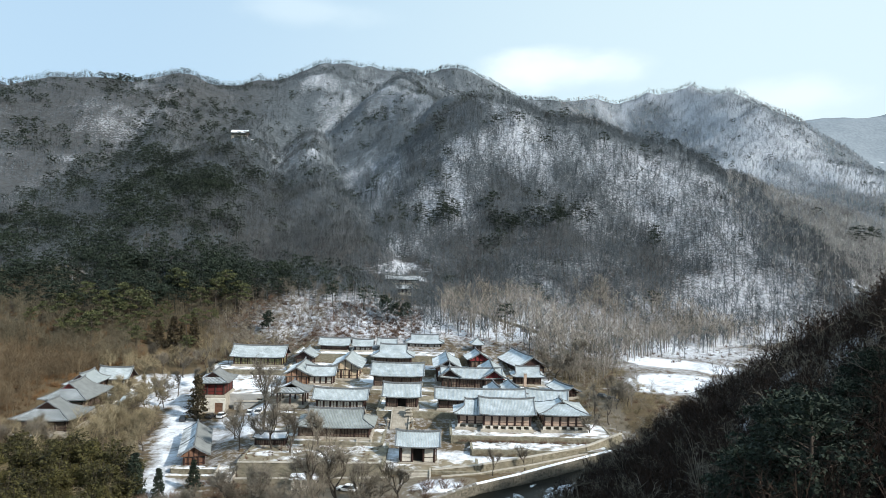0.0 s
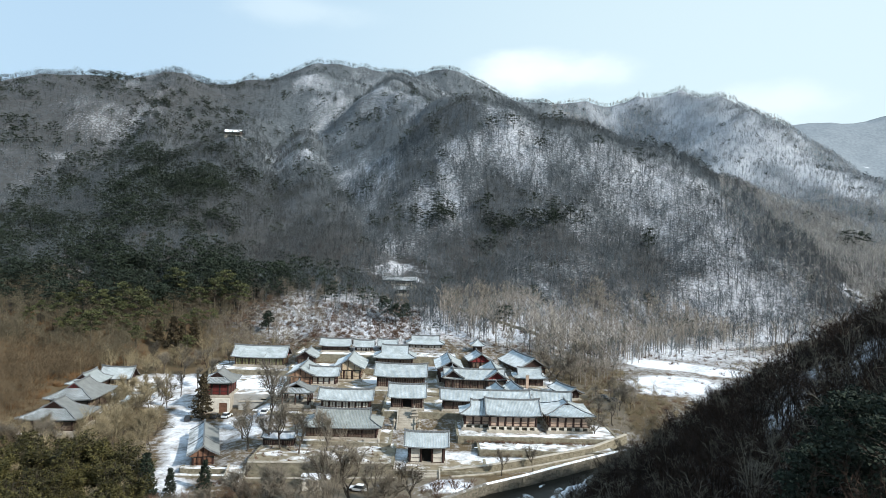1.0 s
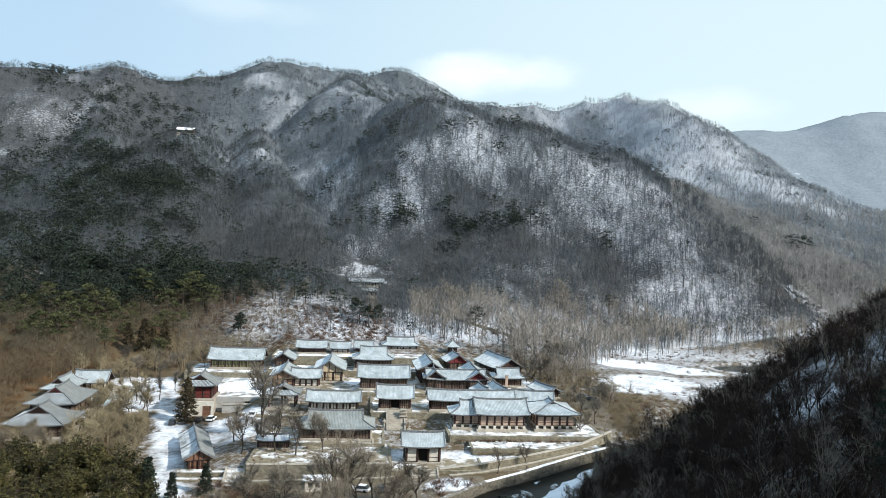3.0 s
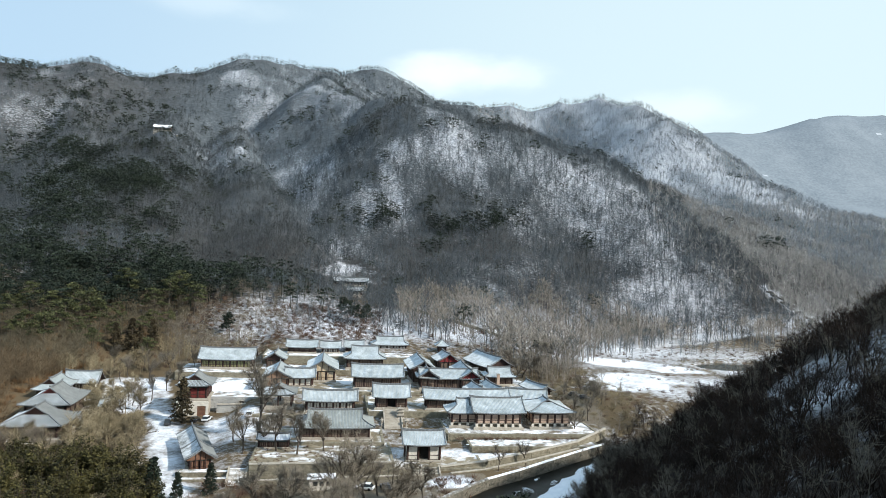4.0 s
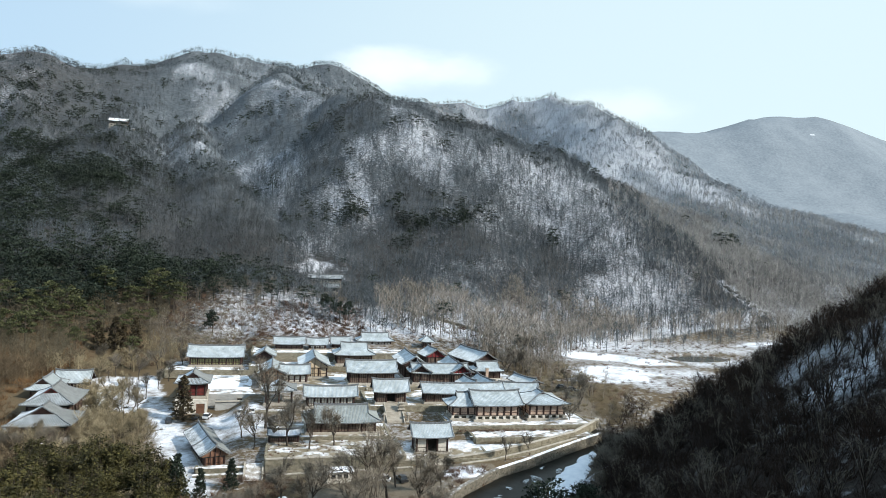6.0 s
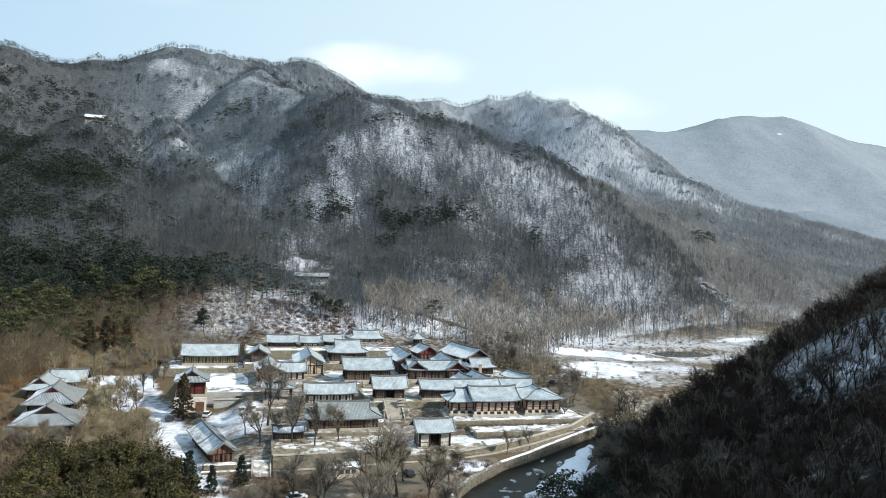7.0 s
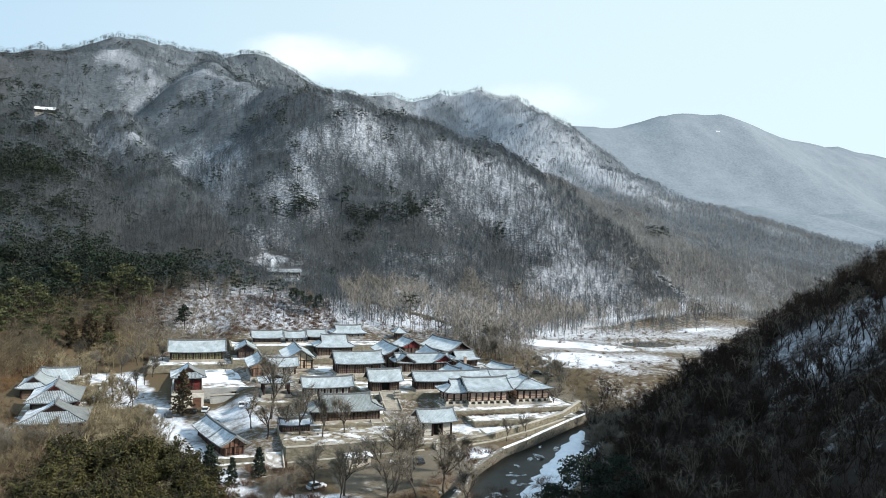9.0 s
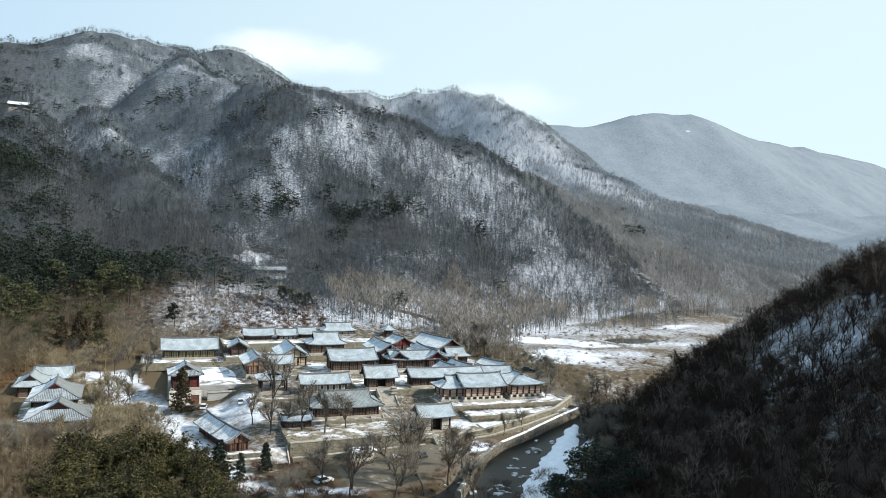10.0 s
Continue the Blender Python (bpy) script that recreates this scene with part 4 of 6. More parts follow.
def hall(name, label, x, y, z, L, D, eave, ridge, rz=0, hip=0.0, bays=(3, 2), panel=None, gable=None, tile=None, over=1.5, podium=0.7, foot=1.2, leaves=4, piers=0.0, open_bays=(), open_all=False, cross=(), category="temple hall"):
    """A timber hall: x along its ridge, foot at z, eave and ridge heights in the world; open_bays: front bays with no wall."""
    panel, gable, tile = panel or DOORWOOD, gable or ORANGEBOARD, tile or TILE
    t = thing(name, x, y, z, rz, label, category, "temple buildings")
    he, hr = eave - z, ridge - z
    half, deep = L / 2 - over, D / 2 - over
    if piers:
        part("plinth", boxes("plinth", [(-half - 0.9, half + 0.9, -deep - 0.9, deep + 0.9, -foot, podium - piers)], STONE, 0.05), t, label="pale granite plinth")
        part("underfloor_wall", boxes("underfloor_wall", [(-half + 0.5, half - 0.5, -deep + 0.5, deep - 0.5, podium - piers, podium)], DARKSTONE), t)
        part("floor_sill", boxes("floor_sill", [(-half - 0.2, half + 0.2, -deep - 0.2, deep + 0.2, podium - 0.18, podium)], STONE), t)
    else:
        part("podium", boxes("podium", [(-half - 0.8, half + 0.8, -deep - 0.8, deep + 0.8, -foot, podium - 0.25), (-half - 0.6, half + 0.6, -deep - 0.6, deep + 0.6, podium - 0.25, podium)], STONE, 0.05), t, label="pale granite podium")
    post = rod("column", 0.27, 0.24, he - podium + 0.15, TIMBER)
    nb, ns = bays
    xs, ys = [-half + 2 * half * i / nb for i in range(nb + 1)], [-deep + 2 * deep * i / ns for i in range(ns + 1)]
    spots = {(round(a, 3), round(b, 3)) for a in xs for b in (-deep, deep)} | {(round(a, 3), round(b, 3)) for a in (-half, half) for b in ys}
    pier = boxes("stone_pier", [(-0.36, 0.36, -0.36, 0.36, -piers, 0)], PALESTONE, 0.04) if piers else None
    for a, b in sorted(spots):
        part("column", post, t, pose(a, b, podium))
        if piers:
            part("stone_pier", pier, t, pose(a, b, podium - 0.19), "white stone pier")
    beam = 0.55
    part("eave_beam", boxes("eave_beam", [(-half - 0.25, half + 0.25, s * deep - 0.16, s * deep + 0.16, he - beam, he + 0.12) for s in (-1, 1)] + [(s * half - 0.16, s * half + 0.16, -deep + 0.16, deep - 0.16, he - beam, he + 0.12) for s in (-1, 1)], GREENBEAM), t, label="painted dark green beam")
    tall = he - beam - podium
    if not open_all:
        w = 2 * half / nb - 0.4
        for i in range(nb):
            for s in (-1, 1):
                if s < 0 and i in open_bays:
                    continue
                a, b = panel_mesh(w, tall, panel, leaves)
                p = part("wall_panel", a, t, pose((xs[i] + xs[i + 1]) / 2, s * deep, podium))
                part("lattice", b, p)
        w = 2 * deep / ns - 0.4
        for i in range(ns):
            for s in (-1, 1):
                a, b = panel_mesh(w, tall, panel, 1)
                p = part("side_panel", a, t, pose(s * half, (ys[i] + ys[i + 1]) / 2, podium, 0, 0, 90))
                part("lattice", b, p)
        # solid box whose black colour gives the darkness of the room
        part("dark_core", boxes("dark_core", [(-half + 0.5, half - 0.5, -deep + 1.0, deep - 0.5, podium, he - 0.1)], DARK), t, label="near-black box painted as the unlit interior")
    roof(t, L, D, he, hr - 0.45, hip, tile, gable, cross=cross)
    if hip <= 0:
        at_x = L / 2 - over * 0.75
        for s in (-1, 1):
            pts = [(s * at_x, q * deep, he - 0.1) for q in (-1, 1)] + [(s * at_x, 0, hr - 0.62)]
            pts = [(s * at_x, -D / 2 + 0.5, he - 0.35), (s * at_x, D / 2 - 0.5, he - 0.35), (s * at_x, 0.45 * D / 2, he + (hr - he) * 0.42 - 0.45), (s * at_x, 0, hr - 0.8), (s * at_x, -0.45 * D / 2, he + (hr - he) * 0.42 - 0.45)]
            out = [(px - s * 0.12, py, pz) for px, py, pz in pts]
            k = 5
            fs = [(0, 1, 2, 3, 4), (9, 8, 7, 6, 5)] + [(i, i + 5, (i + 1) % 5 + 5, (i + 1) % 5) for i in range(5)]
            part("gable_board", mesh("gable_board", pts + out, fs, gable), t)
            part("gable_post", boxes("gable_post", [(s * at_x - 0.1 + s * 0.06, s * at_x + 0.1 + s * 0.06, q - 0.1, q + 0.1, podium, he + (hr - he) * (0.9 if q == 0 else 0.55) - 0.6) for q in (0, -deep * 0.5, deep * 0.5)], TIMBER), t)
    return t


hall("temple_gate", "three-bay timber gate with pale tiled gable roof at the entrance", -5.1, 169.3, 1.3, 10.9, 8.4, 5.5, 8.5, bays=(3, 1), open_bays=(1,), panel=PLASTER, gable=TIMBER, podium=0.35, leaves=1, category="gate")
hall("entrance_hall", "raised three-bay hall above the entrance stair, pale tiled roof", -10.8, 203.4, 6.15, 11.3, 7.8, 9.9, 13.5, bays=(3, 2), open_bays=(1,), podium=0.75, gable=TIMBER)
hall("main_hall", "large main hall with long pale tiled gable roof", -13.6, 230.6, 7.0, 17.4, 12.2, 11.3, 14.9, bays=(5, 3), podium=0.9, gable=TIMBER)
hall("east_hall", "long east hall with tan clay panels on white stone piers", 17.8, 190.6, 4.3, 15.2, 11.4, 8.95, 12.5, bays=(6, 2), panel=CLAY, podium=1.6, piers=0.95, gable=PLASTER, leaves=1)
hall("east_hall_wing", "lower hipped wing of the east hall with small gable", 8.4, 191.4, 4.3, 9.6, 9.4, 8.5, 12.0, hip=3.0, bays=(3, 2), panel=CLAY, podium=1.5, piers=0.9, gable=TIMBER, leaves=1)
hall("east_hall_end", "hipped end wing of the east hall with tan panels", 33.0, 193.6, 4.3, 16.0, 13.6, 8.95, 12.0, rz=90, hip=5.4, bays=(4, 5), panel=CLAY, podium=1.6, piers=0.95, gable=TIMBER, leaves=1)
hall("cloister_hall", "long narrow hall behind the east hall, grey tiled gable roof", 11.6, 204.3, 6.15, 26.4, 8.4, 9.4, 12.2, bays=(9, 2), podium=0.6, gable=TIMBER)
hall("left_court_hall", "long low hall with plastered wall bays under pale tiles", -28.4, 204.6, 4.9, 16.2, 7.4, 8.35, 11.3, bays=(7, 2), panel=PLASTER, podium=0.6, gable=TIMBER, leaves=2)
hall("front_hall", "broad hall with weathered grey hip-and-gable roof", -26.8, 183.6, 3.25, 20.6, 11.6, 6.4, 10.3, hip=3.2, bays=(5, 3), tile=TILE_GREEN, podium=0.5, gable=TIMBER)
hall("west_hall", "long hall with olive painted doors and pale tiled roof", -66.1, 262.4, 7.5, 20.2, 11.0, 11.1, 15.0, bays=(7, 3), panel=OLIVEPANEL, gable=REDBOARD, podium=0.8)
hall("rear_hall_west", "small rear hall with pale tiled roof on the top terrace", -40.4, 273.8, 11.9, 12.4, 7.2, 14.2, 17.0, bays=(5, 2), podium=0.5, gable=TIMBER)
hall("rear_hall_middle", "small plastered rear hall on the top terrace", -29.6, 274.6, 11.9, 8.6, 6.6, 14.0, 16.6, bays=(3, 2), panel=PLASTER, podium=0.5, gable=TIMBER, leaves=2)
hall("rear_hall_small", "small rear hall half hidden behind the tall hall", -20.6, 277.6, 11.9, 8.2, 6.4, 14.0, 16.8, bays=(3, 2), podium=0.5, gable=TIMBER)
hall("rear_hall_east", "rear hall with hip-and-gable roof under the wooded slope", -6.0, 284.6, 11.9, 15.6, 8.8, 14.5, 17.8, hip=2.2, bays=(5, 2), panel=PLASTER, podium=0.5, gable=TIMBER, leaves=2)
hall("tall_hall", "tall hall with steep curved hip-and-gable roof behind the main hall", -16.9, 258.4, 8.8, 15.6, 12.0, 12.9, 17.2, hip=2.9, bays=(3, 3), podium=0.9, gable=TIMBER)
hall("tan_gable_hall", "hall with pale tan boarded gable wall and snowy roof", -31.8, 247.6, 7.0, 20.0, 11.2, 11.0, 14.7, rz=90, bays=(4, 3), panel=TANBOARD, gable=TANBOARD, podium=0.6, leaves=1)
hall("brown_gable_hall", "hall with weathered orange boarded gable wall", -45.8, 234.2, 7.0, 18.4, 9.4, 10.6, 13.5, rz=91, bays=(4, 2), panel=ORANGEBOARD, gable=ORANGEBOARD, podium=0.5, leaves=1)
hall("white_walled_wing", "white plastered wing beside the brown gabled hall", -38.6, 231.6, 7.0, 10.4, 7.4, 10.2, 13.1, bays=(4, 2), panel=PLASTER, gable=ORANGEBOARD, podium=0.5, leaves=1)
hall("small_dark_gable_house", "small house with dark gable below the rear terrace", -49.0, 261.4, 8.4, 12.0, 8.2, 11.6, 14.4, rz=88, bays=(3, 2), gable=TIMBER, podium=0.4)
hall("bell_pavilion", "open bell pavilion on tall dark columns with hip-and-gable roof", -43.3, 209.0, 4.9, 10.6, 10.4, 9.5, 12.2, rz=90, hip=2.7, bays=(2, 2), tile=TILE_BARE, open_all=True, podium=1.0, gable=TIMBER, category="pavilion")
hall("south_west_house", "small timber house with snow on one roof slope", -60.2, 175.2, -0.5, 24.0, 7.4, 2.5, 5.2, rz=106.3, tile=TILE_BARE, bays=(6, 2), panel=BROWNBOARD, gable=BROWNBOARD, podium=0.35, cross=(-2.0,), category="house")
hall("gatehouse", "red-doored gatehouse with hip-and-gable roof on a stone base", -68.6, 217.8, 5.9, 13.0, 10.2, 10.2, 13.6, rz=92, hip=2.6, tile=TILE_BARE, bays=(3, 3), panel=REDDOOR, gable=TIMBER, podium=0.6, foot=4.5)
hall("west_compound_hall", "compound hall with red gable and grey hip-and-gable roof", -101.2, 198.0, 4.2, 18.4, 12.6, 9.0, 13.2, rz=93, hip=4.2, tile=TILE_BARE, bays=(4, 3), gable=REDBOARD, podium=0.8)
hall("west_compound_gate", "front hall of the western compound with wide grey roof", -98.2, 180.0, 4.2, 14.6, 14.6, 7.5, 11.8, rz=92, hip=4.2, tile=TILE_BARE, bays=(3, 5), gable=TIMBER, podium=0.5)
hall("west_compound_rear_house", "rear house of the western compound with pale roof", -105.9, 233.2, 4.2, 11.0, 7.6, 7.2, 10.8, bays=(4, 2), panel=PLASTER, gable=TIMBER, podium=0.4, category="house")
hall("west_compound_side_house", "side house with grey roof beside the rear house", -110.6, 223.0, 4.2, 15.0, 8.6, 7.6, 11.0, rz=92, hip=2.2, bays=(4, 2), gable=TIMBER, podium=0.4, category="house")
hall("kitchen_west_wing", "long wing of the monks' quarters with dark gable", 2.4, 246.6, 7.0, 20.5, 9.8, 12.0, 15.3, rz=92, bays=(5, 2), gable=TIMBER, podium=0.6)
hall("kitchen_hall", "monks' quarters with dark doors under pale tiles", 10.2, 231.8, 7.0, 20.4, 9.2, 10.7, 13.7, bays=(7, 2), gable=REDBOARD, podium=0.6)
hall("kitchen_front_porch", "small gabled porch roof on the monks' quarters", 3.2, 231.6, 7.0, 9.6, 7.6, 10.9, 13.9, rz=90, bays=(2, 2), gable=TIMBER, podium=0.6)
hall("kitchen_east_wing", "wing of the monks' quarters with bright red gable wall", 17.4, 238.2, 7.0, 23.8, 8.4, 10.8, 13.9, rz=90, bays=(5, 2), gable=REDBOARD, podium=0.6)
hall("red_gable_house", "small house with red gable wall behind the monks' quarters", 14.0, 262.8, 8.2, 11.6, 9.2, 11.9, 15.0, rz=97, bays=(3, 2), gable=REDBOARD, podium=0.5, category="house")
hall("north_east_hall", "large hall with broad pale roof slope at the wood's edge", 30.4, 262.4, 8.0, 22.6, 12.0, 10.8, 14.7, rz=104, bays=(5, 3), gable=TIMBER, podium=0.6)
hall("east_service_house", "low service house with grey tiled roof and brick chimney", 29.6, 240.6, 7.0, 11.4, 9.0, 10.0, 13.2, hip=1.6, bays=(4, 2), gable=TIMBER, podium=0.4, category="house")
hall("cross_gable_house", "small gabled house between the courts", 22.4, 215.8, 6.15, 14.6, 7.2, 9.2, 11.8, rz=98, bays=(3, 2), gable=TIMBER, podium=0.4, category="house")
hall("cross_gable_annex", "small gabled annex beside a larger roof", 17.2, 216.4, 6.15, 11.0, 6.4, 9.0, 11.4, rz=98, bays=(3, 2), gable=TIMBER, podium=0.4, category="house")
hall("east_rear_hall", "rear range of the east hall with pale roof", 31.6, 209.8, 5.0, 13.0, 8.6, 8.4, 11.3, rz=-10, bays=(4, 2), gable=TIMBER, podium=0.5)
hall("east_shed", "small tiled shed at the edge of the court", 39.4, 226.0, 6.6, 13.0, 6.6, 8.3, 10.4, rz=108, bays=(3, 2), gable=TIMBER, podium=0.3, category="shed")
hall("turret_pavilion", "small pavilion with pointed snowy roof at the slope", 14.6, 278.6, 11.0, 5.9, 5.8, 15.1, 18.0, hip=2.7, bays=(1, 1), podium=0.6, gable=TIMBER, category="pavilion")
SHRINE_Z = float(height(SHRINE_X, SHRINE_Y - 2)) + 0.6
hall("hillside_shrine", "small shrine on a snowy clearing up the slope", SHRINE_X, SHRINE_Y, SHRINE_Z, 20.0, 7.5, SHRINE_Z + 2.6, SHRINE_Z + 5.0, bays=(5, 2), panel=PLASTER, gable=TIMBER, tile=TILE_BARE, foot=4, category="shrine")
LOWER_Z = float(height(SHRINE_X + 2, SHRINE_Y - 23)) + 0.4
hall("hillside_shrine", "small shrine building below the snowy clearing", SHRINE_X + 2, SHRINE_Y - 22, LOWER_Z, 9.0, 6.0, LOWER_Z + 3.0, LOWER_Z + 5.2, bays=(3, 2), panel=PLASTER, gable=TIMBER, tile=TILE_BARE, foot=4, category="shrine")

# ---- trees ----
def limb(v, f, a, b, r0, r1, sides=3):
    d = (b - a).normalized()
    s = d.orthogonal().normalized()
    w = d.cross(s)
    k = len(v)
    for p, r in ((a, r0), (b, r1)):
        for i in range(sides):
            c = 2 * math.pi * i / sides
            v.append(p + (s * math.cos(c) + w * math.sin(c)) * r)
    for i in range(sides):
        j = (i + 1) % sides
        f.append((k + i, k + j, k + sides + j))
        f.append((k + i, k + sides + j, k + sides + i))


def bare_tree_meshes(seed, tall, spread, twig_mat, levels=3, forks=4, twigs=7, trunk_part=0.32):
    """Trunk with limbs, and the fine twigs of its crown, of a leafless tree."""
    rng = random.Random(seed)
    v, f, tv, tf = [], [], [], []

    def sliver(a, d, length, wide):
        s = d.orthogonal().normalized() * wide
        k = len(tv)
        tv.extend([a - s, a + s, a + d * length])
        tf.append((k, k + 1, k + 2))

    def grow(p, d, length, r, level):
        bends = 3 if level < 2 else 2
        q = p
        for i in range(bends):
            d = (d + Vector((rng.gauss(0, 0.22), rng.gauss(0, 0.22), 0.10))).normalized()
            nxt = q + d * length / bends
            limb(v, f, q, nxt, r * (1 - 0.45 * i / bends), r * (1 - 0.45 * (i + 1) / bends), 5 if level == 0 else 3)
            if level >= levels - 1 or (level and i):
                for _ in range(twigs):
                    a = q.lerp(nxt, rng.random())
                    e = (d * 0.6 + Vector((rng.gauss(0, 0.75), rng.gauss(0, 0.75), rng.gauss(0.12, 0.5)))).normalized()
                    sliver(a, e, tall * rng.uniform(0.05, 0.14), 0.016)
            q = nxt
        if level < levels:
            for i in range(forks + rng.choice((0, 0, 1)) - (1 if level > 1 else 0)):
                turn = rng.uniform(0, 2 * math.pi)
                out = spread * rng.uniform(0.6, 1.15)
                s = d.orthogonal().normalized()
                w = d.cross(s)
                e = (d + (s * math.cos(turn) + w * math.sin(turn)) * out + Vector((0, 0, 0.12))).normalized()
                grow(q if i < 2 else p.lerp(q, rng.uniform(0.55, 0.95)), e, length * rng.uniform(0.58, 0.88), r * 0.5, level + 1)

    grow(Vector((0, 0, -0.3)), Vector((0, 0, 1)), tall * trunk_part, tall * 0.017, 0)
    return tri_mesh("trunk", v, f, SHADEBARK if twig_mat is SHADETWIG else BARK), tri_mesh("crown", tv, tf, twig_mat)


def needle_clump(tv, tf, rng, c, rx, rz, count, size, rise=0.45):
    """Adds a pad of needle tufts round c; rise: how far they stand off the level."""
    for _ in range(count):
        a, h = rng.uniform(0, 2 * math.pi), rng.uniform(-1, 1)
        q = math.sqrt(1 - h * h) * rng.uniform(0.35, 1.0)
        p = c + Vector((rx * q * math.cos(a), rx * q * math.sin(a), rz * h))
        d = Vector((rng.gauss(0, 1), rng.gauss(0, 1), rng.gauss(rise * 0.66, rise))).normalized()
        s = d.orthogonal().normalized()
        s = (s * math.cos(a * 3) + d.cross(s) * math.sin(a * 3)) * size * rng.uniform(0.3, 0.55)
        k = len(tv)
        tv.extend([p - s, p + s, p + d * size * rng.uniform(0.7, 1.3)])
        tf.append((k, k + 1, k + 2))


def pine_meshes(seed, tall, mat, clumps=26, per=34, size=0.75, flat=0.38, low=0.4, wide=0.34):
    """A pine: leaning trunk, a few boughs and flat tiers of needle clumps."""
    rng = random.Random(seed)
    v, f, tv, tf = [], [], [], []
    lean = Vector((rng.gauss(0, 0.05), rng.gauss(0, 0.05), 1)).normalized()
    limb(v, f, Vector((0, 0, -0.3)), lean * tall * 0.55, tall * 0.022, tall * 0.015, 5)
    limb(v, f, lean * tall * 0.55, lean * tall * 0.95, tall * 0.015, tall * 0.004, 4)
    for i in range(clumps):
        h = low + (1 - low) * (i + rng.random()) / clumps
        a = rng.uniform(0, 2 * math.pi)
        out = tall * wide * (1 - ((h - low) / (1.02 - low)) ** 2) ** 0.5 * rng.uniform(0.35, 1.0)
        c = lean * tall * h + Vector((math.cos(a) * out, math.sin(a) * out, rng.uniform(-0.2, 0.3)))
        limb(v, f, lean * tall * (h - 0.05), c, tall * 0.006, tall * 0.002)
        r = tall * rng.uniform(0.09, 0.15)
        needle_clump(tv, tf, rng, c, r, r * flat, per, size)
    return tri_mesh("trunk", v, f, BARK), tri_mesh("crown", tv, tf, mat)


def cone_meshes(seed, tall, mat, wide=0.22, per=30, tiers=22, size=0.6):
    """A narrow conifer with drooping tiers from near the ground."""
    rng = random.Random(seed)
    v, f, tv, tf = [], [], [], []
    limb(v, f, Vector((0, 0, -0.3)), Vector((0, 0, tall * 0.97)), tall * 0.02, tall * 0.003, 5)
    for i in range(tiers):
        h = 0.10 + 0.88 * i / tiers
        reach = tall * wide * (1 - h) ** 0.8 + 0.25
        for j in range(5):
            a = rng.uniform(0, 2 * math.pi)
            q = reach * rng.uniform(0.45, 1.05)
            c = Vector((math.cos(a) * q, math.sin(a) * q, tall * h - 0.15 * q))
            limb(v, f, Vector((0, 0, tall * h)), c, 0.06, 0.02)
            needle_clump(tv, tf, rng, c, 0.28 * reach + 0.3, 0.3, per // 2, size)
    return tri_mesh("trunk", v, f, BARK), tri_mesh("crown", tv, tf, mat)


def spray_meshes(seed, tall, mat, stems=30, per=85):
    """A feathery evergreen: slender stems fanning out of the ground, with leaf sprays along them."""
    rng = random.Random(seed)
    v, f, tv, tf = [], [], [], []
    for _ in range(stems):
        a = rng.uniform(0, 2 * math.pi)
        lean = rng.uniform(0.03, 0.42)
        foot = Vector((rng.gauss(0, 0.5), rng.gauss(0, 0.5), -0.3))
        d = Vector((math.cos(a) * lean, math.sin(a) * lean, 1)).normalized()
        length = tall * rng.uniform(0.55, 1.0) * (1 - 0.35 * lean)
        bend = Vector((math.cos(a), math.sin(a), -0.6)) * length * 0.16
        limb(v, f, foot, foot + d * length, 0.05, 0.012)
        for _ in range(per):
            s = 1 - rng.random() ** 1.6 * 0.8
            p = foot + d * length * s + bend * s * s
            p = p + Vector((rng.gauss(0, 0.22), rng.gauss(0, 0.22), rng.gauss(0, 0.18)))
            e = Vector((rng.gauss(0, 1), rng.gauss(0, 1), rng.gauss(0.1, 0.6))).normalized()
            w = e.orthogonal().normalized()
            w = (w * math.cos(a * 7 + s * 40) + e.cross(w) * math.sin(a * 7 + s * 40)) * rng.uniform(0.07, 0.13)
            k = len(tv)
            tv.extend([p - w, p + w, p + e * rng.uniform(0.28, 0.55)])
            tf.append((k, k + 1, k + 2))
    return tri_mesh("trunk", v, f, BARK), tri_mesh("crown", tv, tf, mat)


def plant(name, pair, x, y, scale, turn, label, category="tree", group="", z=None):
    z = float(height(x, y)) if z is None else z
    t = new(name)
    t.matrix_basis = pose(x, y, z - 0.1, 0, 0, turn) @ Matrix.Diagonal((scale, scale, scale, 1))
    tagged(t, label, category, group)
    part("trunk", pair[0], t)
    part("crown", pair[1], t)
    return t


BARE = [bare_tree_meshes(11 + i, 9.0, 0.62, BROWNTWIG, 3, 4, 9, 0.28) for i in range(6)]
TAN = [bare_tree_meshes(31 + i, 8.0, 0.7, LANETWIG, 3, 4, 7, 0.22) for i in range(3)]
DARKBARE = [bare_tree_meshes(51 + i, 9.0, 0.55, SHADETWIG, 3, 4, 6, 0.30) for i in range(5)]
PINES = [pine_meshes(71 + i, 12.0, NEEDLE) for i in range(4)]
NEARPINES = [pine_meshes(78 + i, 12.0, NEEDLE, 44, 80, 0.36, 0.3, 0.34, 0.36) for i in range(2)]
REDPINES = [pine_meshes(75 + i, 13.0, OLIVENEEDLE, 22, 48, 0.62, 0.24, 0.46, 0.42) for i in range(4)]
CONES = [cone_meshes(81 + i, 12.0, (RUSTNEEDLE, NEEDLE, RUSTNEEDLE)[i]) for i in range(3)]
SHRUBS = [spray_meshes(91 + i, 6.8, OLIVE) for i in range(5)]

